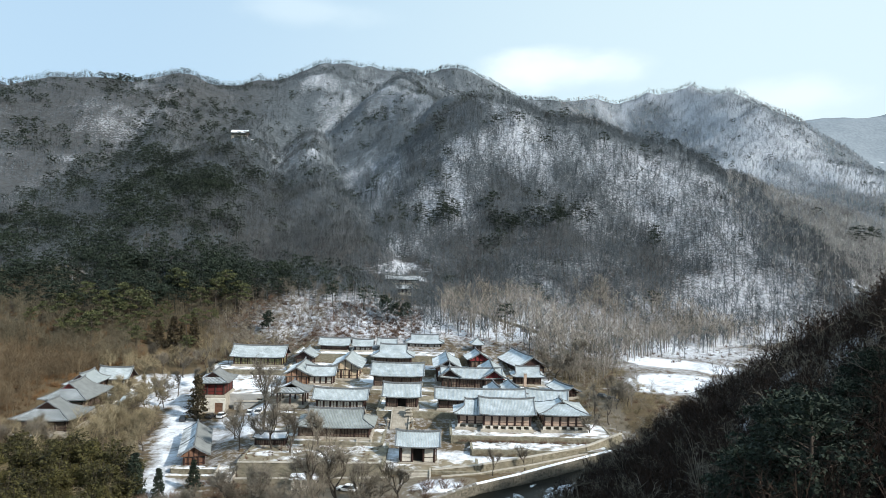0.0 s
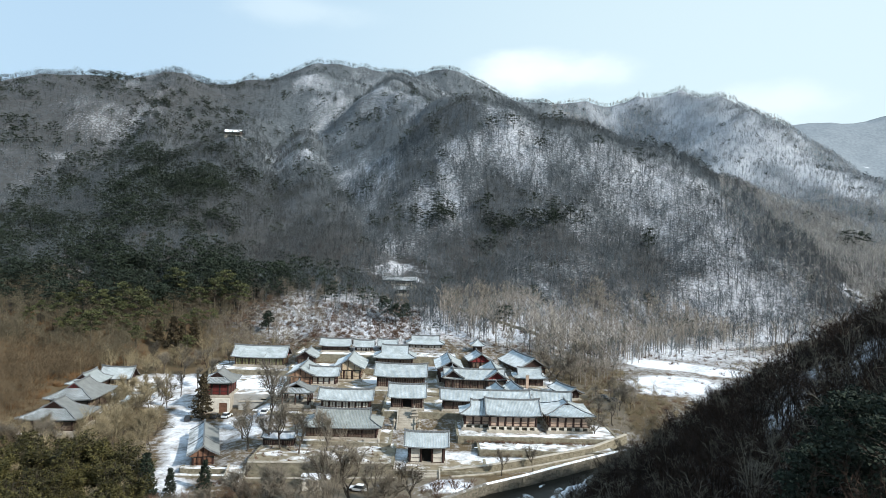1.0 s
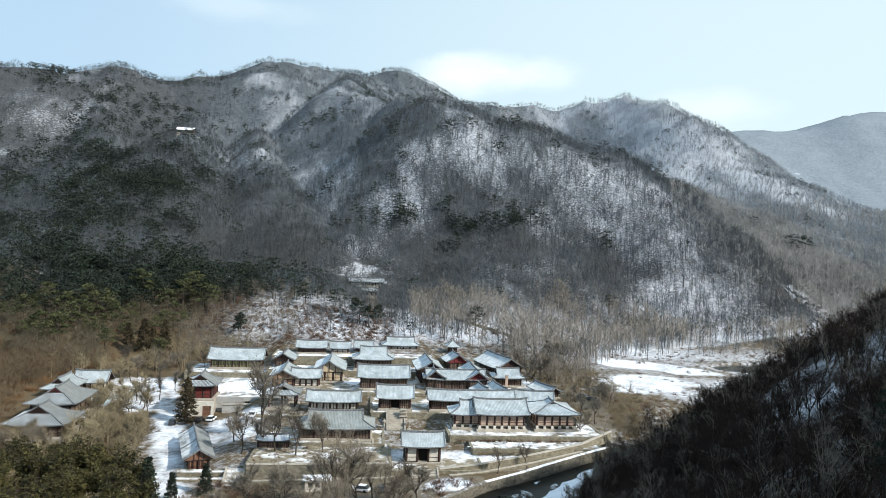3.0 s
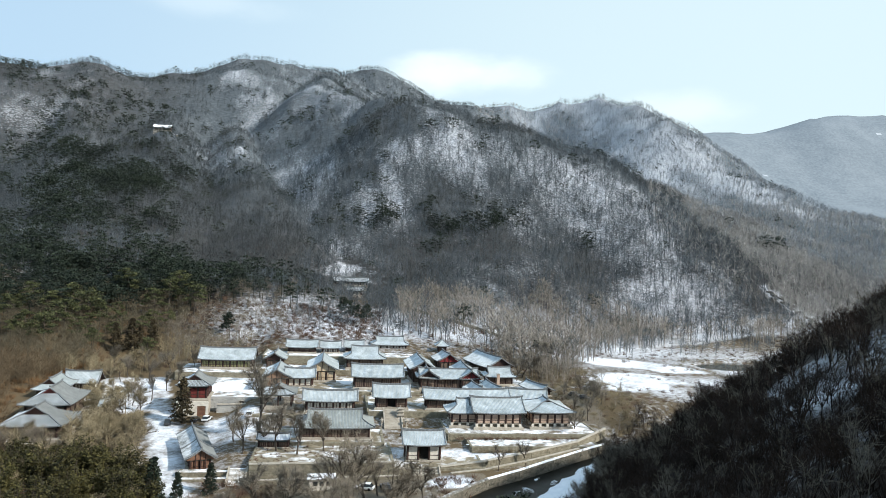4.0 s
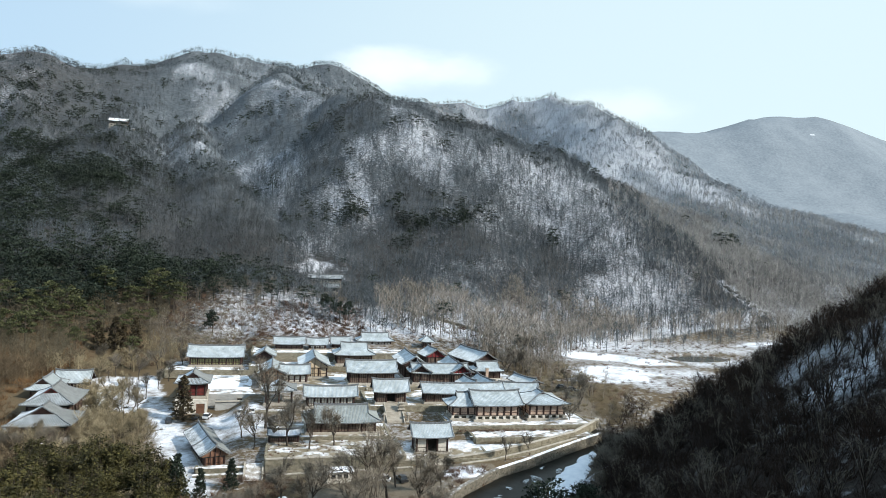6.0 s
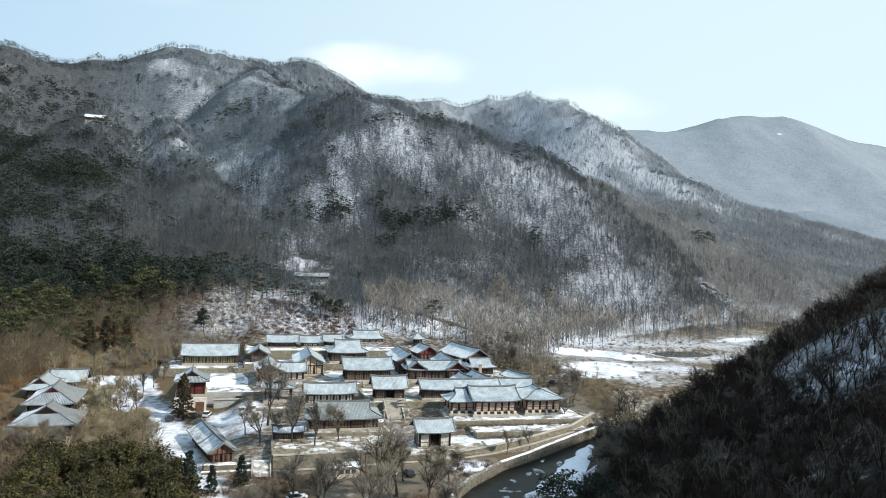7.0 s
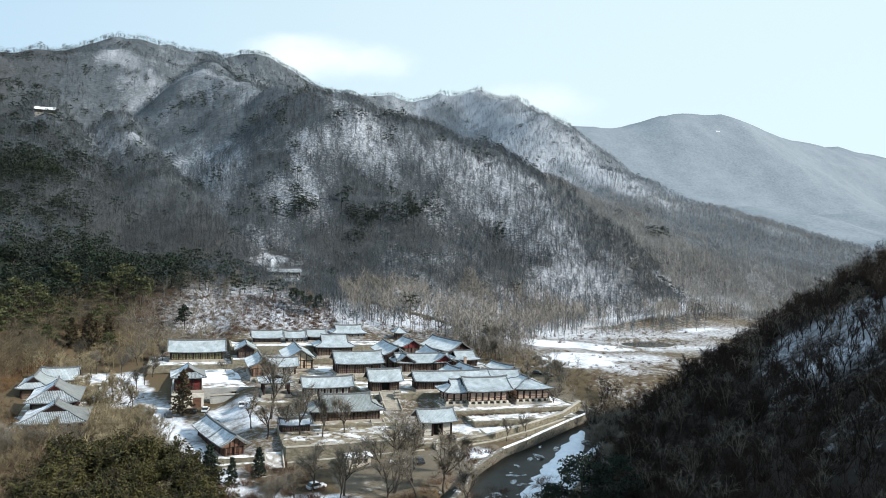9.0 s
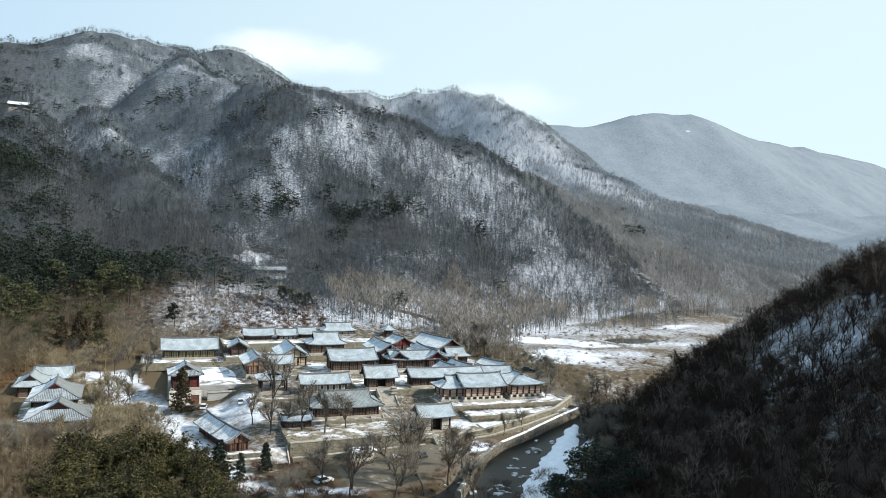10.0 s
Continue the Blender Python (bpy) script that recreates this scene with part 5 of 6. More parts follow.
plant("conifer", CONES[0], -69.7, 204.6, 1.12, 20, "tall brownish dark conifer standing beside the snowy lane", group="conifers")
for x, y, s in ((-52.5, 151, 0.6), (-63, 146, 0.85), (-58.5, 147, 0.55)):
    plant("conifer", CONES[1], x, y, s, x * 40, "young dark green conifer by the lane", group="conifers")
for x, y, s in ((-109.6, 277, 0.95), (-104.2, 278.5, 1.12), (-98.2, 284.5, 0.98), (-102.0, 282.0, 0.8)):
    plant("conifer", CONES[2], x, y, s, x * 30, "dark conifer in a row at the foot of the slope", group="conifers")

rng = random.Random(7)
court_trees = [(-46.5, 187.5, 1.5), (-40.3, 171.8, 1.15), (-35.9, 168, 1.1), (-48.8, 172, 0.9), (-29.2, 170.6, 1.0), (-44, 176, 0.9), (-52, 181, 0.8), (-25.4, 135, 1.3), (-20, 139, 1.25), (-14, 134, 1.1), (-36, 136, 1.0), (-24.5, 145, 0.9), (12, 160, 0.6), (20, 164, 0.55), (-17, 147, 0.7), (-42, 139, 0.9), (-8, 141, 0.9), (-22, 128, 1.0), (-38, 131, 0.8), (-30, 126, 0.9), (-12, 124, 0.9), (-47, 133, 0.7), (-52, 127, 0.8), (40, 187, 0.8), (44, 200, 0.9), (47, 196, 0.8), (52, 207, 0.9), (55, 214, 0.8), (38, 247, 1.1), (41, 252, 1.2), (45, 246, 1.0), (43, 238, 0.9), (36, 256, 1.2), (48, 262, 1.1), (52, 270, 1.2), (-56, 247, 0.7), (-84, 228, 1.0), (-88, 222, 0.9), (-80, 248, 1.0), (-90, 250, 1.1), (-98, 252, 1.0), (-86, 262, 1.1), (-104, 258, 1.1), (-78, 262, 0.9), (-82, 240, 0.9), (-95, 262, 1.1)]
for i, (x, y, s) in enumerate(court_trees):
    s *= 1.95 if y < 160 else 1.85 if 160 < y < 190 and x < 0 else 1.6 if y < 200 else 1.3
    plant("bare_tree", BARE[i % 6], x, y, s, rng.uniform(0, 360), "leafless grey tree with forked limbs near the temple", group="bare trees")
for i in range(76):
    x, y = rng.uniform(-94, -66), rng.uniform(160, 215)
    road_x = np.interp(y, [149, 205, 241], [-60, -75, -87])
    if x < road_x - 6:
        plant("bare_tree", TAN[i % 3], x, y, rng.uniform(1.0, 1.7), rng.uniform(0, 360), "leafless tree with yellowish grey twigs above the lane", group="yellowish trees")
for i in range(95):
    x, y = rng.uniform(-95, -60), rng.uniform(116, 158)
    if x < -62 + (y - 126) * -0.1 and not (y > 150 and x > -66):
        plant("evergreen_shrub", SHRUBS[i % 5], x, y, rng.uniform(0.8, 1.65), rng.uniform(0, 360), "dense olive green evergreen in the thicket by the lane", "shrub", "evergreen thicket")
for i in range(16):
    plant("bare_tree", TAN[i % 3], rng.uniform(-96, -64), rng.uniform(118, 150), rng.uniform(1.0, 1.45), rng.uniform(0, 360), "leafless brownish tree rising out of the thicket", group="thicket trees")
for i in range(24):
    plant("bare_tree", TAN[i % 3], rng.uniform(-105, -52), rng.uniform(108, 132), rng.uniform(0.6, 1.0), rng.uniform(0, 360), "leafless brownish tree on the near bank", group="near bank trees")
for x, y, s in ((1, 101, 1.3), (-4, 103, 0.85), (6, 97, 1.0), (25, 50, 0.45), (22, 43, 0.5), (28, 47, 0.4), (18, 37, 0.6), (26, 42, 0.45), (16, 30, 0.6), (18, 33, 0.45), (20, 36, 0.45), (20, 40, 0.42), (22, 38, 0.45), (15, 35, 0.5), (18, 41, 0.4)):
    plant("pine_tree", NEARPINES[x % 2], x, y, s, x * 37, "dark pine on the shaded near slope", group="near pines")
count = 0
while count < 120:
    x, y = rng.uniform(-8, 70), rng.uniform(60, 170)
    d = 0.822 * (x - 28) - 0.568 * (y - 150)
    if d < 4 or d > 62 or 0.609 * (x - 45) + 0.795 * (y - 192) > 2:
        continue
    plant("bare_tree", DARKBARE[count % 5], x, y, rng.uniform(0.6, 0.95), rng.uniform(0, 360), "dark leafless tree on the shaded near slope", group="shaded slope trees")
    count += 1


for i in range(40):
    plant("bare_tree", TAN[i % 3] if i % 2 else BARE[i % 6], rng.uniform(-118, -88), rng.uniform(146, 174), rng.uniform(0.9, 1.45), rng.uniform(0, 360), "leafless brown tree in front of the western compound", group="compound trees")
for i in range(30):
    y = rng.uniform(116, 172)
    d = rng.uniform(-1, 9) + (4 if y < 166 else 0)
    plant("bare_tree", BARE[i % 6] if i % 3 else DARKBARE[i % 5], 28 + (d + 0.568 * (y - 150)) / 0.822, y, rng.uniform(0.9, 1.35), rng.uniform(0, 360), "brown leafless tree at the foot of the near slope", group="slope foot trees")
for i in range(30):
    x, y = rng.uniform(-101, -82), rng.uniform(212, 268)
    if x < np.interp(y, [205, 241, 268], [-75, -87, -90]) - 4:
        plant("bare_tree", TAN[i % 3], x, y, rng.uniform(1.0, 1.5), rng.uniform(0, 360), "tall leafless tree with yellowish twigs beside the western compound", group="compound side trees")
for i in range(9):
    x, y = rng.uniform(44, 62), rng.uniform(198, 262)
    plant("bare_tree", BARE[i % 6], x, y, rng.uniform(0.6, 1.0), rng.uniform(0, 360), "leafless tree beside the path to the field", group="field path trees")


# ---- woods ----
def stand(name, label, shapes, xs, ys, scales, mat, seed, sink=0.3):
    """Many trees in one mesh. shapes: (verts, tris) of single trees about 1 m tall."""
    rs = np.random.RandomState(seed)
    zs = height(xs, ys) - sink
    vs, ts, base = [], [], 0
    pick = rs.randint(0, len(shapes), len(xs))
    turn = rs.uniform(0, 2 * np.pi, len(xs))
    for k, (v, t) in enumerate(shapes):
        m = pick == k
        n = int(m.sum())
        if not n:
            continue
        c, s, h = np.cos(turn[m])[:, None], np.sin(turn[m])[:, None], scales[m][:, None]
        x = (v[None, :, 0] * c - v[None, :, 1] * s) * h + xs[m][:, None]
        y = (v[None, :, 0] * s + v[None, :, 1] * c) * h + ys[m][:, None]
        z = v[None, :, 2] * h + zs[m][:, None]
        vs.append(np.stack([x, y, z], -1).reshape(-1, 3))
        ts.append((t[None] + (np.arange(n) * len(v))[:, None, None]).reshape(-1, 3) + base)
        base += n * len(v)
    ob = new(name, tri_mesh(name, np.concatenate(vs), np.concatenate(ts), mat))
    return tagged(ob, label, "forest", kind="stuff")


def plain_bare(seed, branches, twigs, wide, round_trunk=True, haze=0.42, reach=1.0):
    """A light leafless tree 1 m tall, for woods: a trunk and a haze of fine branches."""
    rng = random.Random(seed)
    v, f = [], []
    tip = Vector((rng.gauss(0, 0.03), rng.gauss(0, 0.03), 0.92))
    fork = tip * rng.uniform(0.24, 0.36)

    def sliver(a, d, length, half):
        s = d.orthogonal().normalized()
        turn = rng.uniform(0, math.pi)
        s = (s * math.cos(turn) + d.cross(s) * math.sin(turn)) * half
        k = len(v)
        v.extend([a - s, a + s, a + d * length])
        f.append((k, k + 1, k + 2))

    if round_trunk:
        limb(v, f, Vector((0, 0, 0)), tip, wide, wide * 0.12)
    else:
        for side in ((1, 0, 0), (0, 1, 0)):
            k = len(v)
            v.extend([Vector(side) * -wide, Vector(side) * wide, tip])
            f.append((k, k + 1, k + 2))
    for i in range(branches):
        a = fork.lerp(tip, (i + rng.random()) / branches * 0.85)
        turn = rng.uniform(0, 2 * math.pi)
        d = Vector((math.cos(turn), math.sin(turn), rng.uniform(0.55, 1.5))).normalized()
        length = reach * rng.uniform(0.2, 0.42) * (1.1 - 0.5 * i / branches)
        sliver(a, d, length, wide * haze)
        for _ in range(twigs):
            b = a + d * length * rng.uniform(0.3, 1.0)
            e = (d + Vector((rng.gauss(0, 0.6), rng.gauss(0, 0.6), rng.gauss(0.2, 0.35)))).normalized()
            sliver(b, e, reach * rng.uniform(0.10, 0.24), wide * haze * 0.76)
    return np.array([tuple(p) for p in v]), np.array(f)


def domed_bare(seed, limbs, boughs, twigs):
    """A broad leafless tree 1 m tall: forked limbs that fan out into a rounded head of fine twigs."""
    rng = random.Random(seed)
    v, f = [], []

    def sliver(a, b, half):
        d = (b - a).normalized()
        s = d.orthogonal().normalized()
        turn = rng.uniform(0, math.pi)
        s = (s * math.cos(turn) + d.cross(s) * math.sin(turn)) * half
        k = len(v)
        v.extend([a - s, a + s, b])
        f.append((k, k + 1, k + 2))

    fork = Vector((rng.gauss(0, 0.03), rng.gauss(0, 0.03), rng.uniform(0.2, 0.32)))
    limb(v, f, Vector((0, 0, 0)), fork, 0.013, 0.011)
    for i in range(limbs):
        turn = (i + rng.uniform(-0.3, 0.3)) / limbs * 2 * math.pi
        out = rng.uniform(0.12, 0.34)
        top = Vector((out * math.cos(turn), out * math.sin(turn), 0.62 + 0.34 * math.sqrt(1 - (out / 0.4) ** 2) * rng.uniform(0.5, 1.0)))
        limb(v, f, fork, top, 0.008, 0.002)
        for j in range(boughs):
            a = fork.lerp(top, rng.uniform(0.3, 0.95))
            d = (top - fork).normalized() * 0.7 + Vector((rng.gauss(0, 0.6), rng.gauss(0, 0.6), rng.gauss(0.05, 0.35)))
            b = a + d.normalized() * rng.uniform(0.14, 0.26)
            sliver(a, b, 0.0042)
            for _ in range(twigs):
                c = a.lerp(b, rng.uniform(0.25, 1.0))
                e = d.normalized() + Vector((rng.gauss(0, 0.7), rng.gauss(0, 0.7), rng.gauss(0, 0.5)))
                sliver(c, c + e.normalized() * rng.uniform(0.06, 0.15), 0.0034)
    return np.array([tuple(p) for p in v]), np.array(f)


def plain_pine(seed, clumps, per, size):
    """A light pine 1 m tall, for woods: a bare leaning trunk under a broad, flat-tiered crown."""
    rng = random.Random(seed)
    v, f = [], []
    lean = Vector((rng.gauss(0, 0.06), rng.gauss(0, 0.06), 0.92))
    limb(v, f, Vector((0, 0, 0)), lean, 0.018, 0.005)
    for i in range(clumps):
        h = 0.46 + 0.5 * (i + rng.random()) / clumps
        a = 2.4 * i + rng.uniform(-0.5, 0.5)
        out = 0.40 * math.sqrt(max(0.02, 1 - ((h - 0.46) / 0.54) ** 2)) * rng.uniform(0.45, 1.0)
        needle_clump(v, f, rng, lean * h + Vector((math.cos(a) * out, math.sin(a) * out, 0)), rng.uniform(0.12, 0.19), 0.03, per, size, 0.16)
    return np.array([tuple(p) for p in v]), np.array(f)


def plain_bush(seed, count):
    rng = random.Random(seed)
    v, f = [], []
    for _ in range(count):
        turn = rng.uniform(0, 2 * math.pi)
        d = Vector((math.cos(turn), math.sin(turn), rng.uniform(0.5, 2.2))).normalized()
        a = Vector((rng.gauss(0, 0.18), rng.gauss(0, 0.18), 0))
        s = d.orthogonal().normalized() * 0.019
        k = len(v)
        v.extend([a - s, a + s, a + d * rng.uniform(0.6, 1.1)])
        f.append((k, k + 1, k + 2))
    return np.array([tuple(p) for p in v]), np.array(f)


def scatter(seed, n, x0, x1, y0, y1):
    rs = np.random.RandomState(seed)
    return rs.uniform(x0, x1, n), rs.uniform(y0, y1, n), rs


def facing(x, y):
    """Ground that looks down into the valley, or lies near a crest."""
    return height(x, y + 14) > height(x, y) - 5


def wood_edge(x):
    return np.interp(x, [-300, -125, -95, -60, -50, 8, 20, 40, 60, 95, 140, 220, 320], [170, 240, 268, 280, 292, 293, 285, 262, 262, 300, 338, 352, 372])


WOOD = [plain_bare(200 + i, 10, 3, 0.0125, True, 0.66) for i in range(10)]
THIN = [plain_bare(230 + i, 8, 2, 0.012, False, 1.2) for i in range(8)]
PINEWOOD = [plain_pine(260 + i, 10, 22, 0.06) for i in range(8)]
BUSH = [plain_bush(280 + i, 36) for i in range(6)]
DARKWOOD = [domed_bare(320 + i, 6, 4, 7) for i in range(8)]
NEARWOOD = [plain_bare(300 + i, 18, 5, 0.0125) for i in range(8)]


def pine_share(x, y):
    """Where pines stand among the bare trees."""
    knoll = np.exp(-(((x + 106) / 56) ** 2 + ((y - 346) / 28) ** 2)) * ease(y, 308, 326)
    left = ease(-x, 84, 126) * ease(y, 262, 285) * np.maximum(ease(-y, -460, -350), 0.75 * ease(-x, 110, 170) * ease(-y, -700, -400))
    rib = 1 - ease(along(x, y, [(-172, 440, 0), (-205, 549, 0), (-247, 734, 0), (-265, 860, 0)])[0], 14, 48)
    spot = blob(x, y, -12, 505, 26, 18) + blob(x, y, 62, 484, 34, 10) + blob(x, y, -60, 810, 50, 20, 10) + 0.4 * ease(grain(x, y, 42, 141, 3), 0.60, 0.74) * ease(y, 420, 480)
    return np.clip(0.42 * knoll * ease(-x, 34, 52) + 0.36 * left * ease(grain(x, y, 26, 143), 0.42, 0.60) + 0.30 * rib * ease(grain(x, y, 30, 144), 0.35, 0.6) + 0.16 * spot + 0.004, 0, 1)


# front faces of the mountain
x, y, rs = scatter(1, 34000, -330, 330, 250, 640)
ok = (y > wood_edge(x)) & ((((x - SHRINE_X) / 20) ** 2 + ((y - SHRINE_Y + 2) / 56) ** 2 > 0.6 + 0.8 * grain(x, y, 12, 321)) | (rs.uniform(0, 1, len(x)) < 0.4)) & (np.abs(x) < 0.75 * y + 40)
x, y = x[ok], y[ok]
share = pine_share(x, y)
pine = (rs.uniform(0, 1, len(x)) < share) & ((y > np.interp(x, [-200, -130, -84], [284, 297, 318])) | (x > -84))
keep = pine | (rs.uniform(0, 1, len(x)) < np.where((y < 326) & (x > -84) & (x < -12), 0.42, 1.12 - 1.7 * (snow_field(x, y) - 0.2)))
bx, by = x[keep & ~pine], y[keep & ~pine]
dense = 1 - ease(snow_field(bx, by), 0.20, 0.42) * 0.8 > rs.uniform(0, 1, len(bx))
foot = (bx > -48) & (by < np.where(bx > 0, 370, 298) + 90 * (grain(bx, by, 30, 371) - 0.5)) & (rs.uniform(0, 1, len(bx)) < 0.58)
stand("foot_woods", "pale brownish leafless trees at the foot of the mountain", WOOD, bx[foot], by[foot], rs.uniform(8.5, 14, int(foot.sum())), VALLEYTWIG, 51)
bx, by, dense = bx[~foot], by[~foot], dense[~foot]
bare = ~((bx > -114) & (bx < -94) & (by > 260) & (by < 288))
bx, by, dense = bx[bare], by[bare], dense[bare]
low = (bx < -48) & (by < 335 + 40 * (grain(bx, by, 20, 372) - 0.5))
west = low & (bx < -92 + 14 * (grain(bx, by, 12, 373) - 0.5))
stand("knoll_foot_woods", "grey brown leafless trees among pines at the slope's foot", NEARWOOD, bx[low & ~west], by[low & ~west], rs.uniform(5.5, 9.5, int((low & ~west).sum())), BROWNTWIG, 56)
stand("western_foot_woods", "dull brown leafless trees on the western slope's foot", NEARWOOD, bx[west], by[west], rs.uniform(5.5, 9.5, int(west.sum())), WESTTWIG, 63)
bx, by, dense = bx[~low], by[~low], dense[~low]
lee = bx > 246 + 30 * (grain(bx, by, 24, 395) - 0.5)
stand("lee_slope_woods", "pale brown leafless trees on the far side of the spur", WOOD, bx[lee], by[lee], rs.uniform(6, 10, int(lee.sum())), LEETWIG, 54)
bx, by, dense = bx[~lee], by[~lee], dense[~lee]
stand("bare_woods", "pale grey leafless trees on the mountain slope", WOOD, bx[~dense], by[~dense], rs.uniform(6.5, 11.5, int((~dense).sum())), TWIG, 1)
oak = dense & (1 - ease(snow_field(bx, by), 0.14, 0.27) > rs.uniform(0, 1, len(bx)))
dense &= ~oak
stand("dark_bare_woods", "dark grey leafless trees on the mountain slope", WOOD, bx[dense], by[dense], rs.uniform(6, 10.5, int(dense.sum())), GREYTWIG, 2)
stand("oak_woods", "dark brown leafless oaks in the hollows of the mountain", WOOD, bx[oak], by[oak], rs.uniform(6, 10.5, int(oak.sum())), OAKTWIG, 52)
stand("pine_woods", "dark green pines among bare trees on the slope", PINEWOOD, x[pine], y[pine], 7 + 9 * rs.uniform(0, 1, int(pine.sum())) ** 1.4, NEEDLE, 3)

# upper mountain
x, y, rs = scatter(2, 40000, -760, 620, 600, 1580)
ok = (np.abs(x + 60) < 0.72 * y) & (x < np.where(y > 1150, 430, 620)) & facing(x, y)
x, y = x[ok], y[ok]
pine = rs.uniform(0, 1, len(x)) < 0.02 + pine_share(x, y) + 0.42 * ease(-x, 220, 360) * ease(grain(x, y, 60, 171), 0.42, 0.58)
dense = (1 - ease(snow_field(x, y), 0.22, 0.42) * 0.85 > rs.uniform(0, 1, len(x))) & ~pine
stand("upper_bare_woods", "pale leafless trees high on the mountain", THIN, x[~pine & ~dense], y[~pine & ~dense], rs.uniform(5, 8.5, int((~pine & ~dense).sum())), HAZETWIG, 4)
lee = dense & (x > 225)
dense &= ~lee
stand("upper_lee_woods", "pale brown leafless trees high on the eastern slopes", THIN, x[lee], y[lee], rs.uniform(6, 9.5, int(lee.sum())), LEETWIG, 55)
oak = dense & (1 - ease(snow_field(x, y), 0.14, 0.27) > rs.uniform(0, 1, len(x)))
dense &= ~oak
stand("upper_dark_woods", "dark leafless trees high on the mountain", THIN, x[dense], y[dense], rs.uniform(6, 9.5, int(dense.sum())), GREYTWIG, 14)
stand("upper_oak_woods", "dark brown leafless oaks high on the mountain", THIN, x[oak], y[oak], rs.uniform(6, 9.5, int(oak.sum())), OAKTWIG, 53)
stand("upper_pine_woods", "dark pines high on the mountain", [plain_pine(290 + i, 7, 8, 0.12) for i in range(4)], x[pine], y[pine], rs.uniform(7, 11.5, int(pine.sum())), NEEDLE, 5)

# close-grown trees along the crests
rs = np.random.RandomState(64)
xs, ys = [], []
for _, _, line in CRESTS[:4] + CRESTS[5:6]:
    for (ax, ay, _), (bx, by, _) in zip(line, line[1:]):
        n = int(math.hypot(bx - ax, by - ay) * 1.5)
        u = rs.uniform(0, 1, n)
        xs.append(ax + (bx - ax) * u + rs.normal(0, 9, n))
        ys.append(ay + (by - ay) * u + rs.normal(0, 9, n))
x, y = np.concatenate(xs), np.concatenate(ys)
ok = y > 480
stand("crest_woods", "grey leafless trees standing close along the mountain crest", THIN, x[ok], y[ok], rs.uniform(3.5, 6.5, int(ok.sum())), GREYTWIG, 64)

x, y, rs = scatter(60, 2600, -275, -125, 560, 790)
ok = (np.hypot(x + 196, (y - 690) * 0.7) > 15) & ~((np.abs(x + 190) < 13) & (y > 655) & (y < 700))
x, y = x[ok], y[ok]
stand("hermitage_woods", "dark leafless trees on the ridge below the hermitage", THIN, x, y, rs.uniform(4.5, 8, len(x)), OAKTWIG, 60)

# eastern ranges
x, y, rs = scatter(3, 18000, 240, 900, 480, 1540)
ok = (x > 0.18 * y + 120) & (x < 0.62 * y + 330) & facing(x, y)
x, y = x[ok], y[ok]
# haze on this range comes from the twigs' pale colour
stand("east_range_woods", "leafless trees painted pale with haze on the eastern range", [plain_bare(240 + i, 8, 1, 0.015, False, 1.1) for i in range(4)], x, y, rs.uniform(8, 12, len(x)), FARHAZETWIG, 6)

x, y, rs = scatter(33, 9000, 200, 800, 400, 860)
ok = (y > wood_edge(x) + 20) & (x > 0.40 * y) & (x < 0.72 * y + 260)
x, y = x[ok], y[ok]
stand("east_valley_woods", "brown leafless trees in the eastern side valley", THIN, x, y, rs.uniform(7, 11, len(x)), LEETWIG, 36)

# left lower woods
x, y, rs = scatter(4, 1900, -175, -92, 150, 300)
ok = (x < np.interp(y, [150, 240, 300], [-118, -120, -95])) & (y < np.minimum(wood_edge(x) + 8, 268))
x, y = x[ok], y[ok]
stand("left_slope_woods", "brownish leafless trees on the lower slope", NEARWOOD, x, y, rs.uniform(5, 9, len(x)), TANTWIG, 7)
x, y, rs = scatter(24, 170, -116, -64, 152, 246)
lane = along(x, y, [(a, b, 0) for a, b in ROAD])[0]
ok = (lane > 6.5) & (x < np.interp(y, [149, 205, 250], [-66, -81, -92])) & ~((x < -93) & (y > 164) & (y < 242))
stand("lane_side_woods", "yellowish leafless trees between lane and western compound", NEARWOOD, x[ok], y[ok], rs.uniform(5.5, 10, int(ok.sum())), LANETWIG, 27)
x, y, rs = scatter(25, 520, -150, -84, 96, 172)
ok = (x < np.interp(y, [96, 120, 150, 172], [-70, -90, -96, -100])) & ~((x > -112) & (y > 164))
stand("near_left_woods", "brown leafless trees on the near left bank", NEARWOOD, x[ok], y[ok], rs.uniform(6, 10, int(ok.sum())), TANTWIG, 28)
x, y, rs = scatter(67, 520, -152, -106, 170, 264)
ok = x < np.interp(y, [170, 185, 200, 214, 240, 262], [-107, -108, -112, -119, -119, -113])
stand("compound_side_woods", "olive brown leafless trees close beside the western compound", NEARWOOD, x[ok], y[ok], rs.uniform(4.5, 8, int(ok.sum())), TANTWIG, 68)
x, y, rs = scatter(69, 900, -152, -104, 168, 270)
ok = x < np.interp(y, [168, 185, 200, 214, 240, 262], [-106, -108, -111, -118, -118, -112])
stand("compound_side_scrub", "russet oak scrub close beside the western compound", BUSH, x[ok], y[ok], rs.uniform(1.2, 2.8, int(ok.sum())), RUSSET, 70)

x, y, rs = scatter(5, 900, -200, -100, 150, 300)
ok = x < np.interp(y, [150, 240, 300], [-116, -118, -100])
stand("left_slope_scrub", "rust brown scrub on the lower slope", BUSH, x[ok], y[ok], rs.uniform(1.5, 3.5, int(ok.sum())), RUSSET, 8)

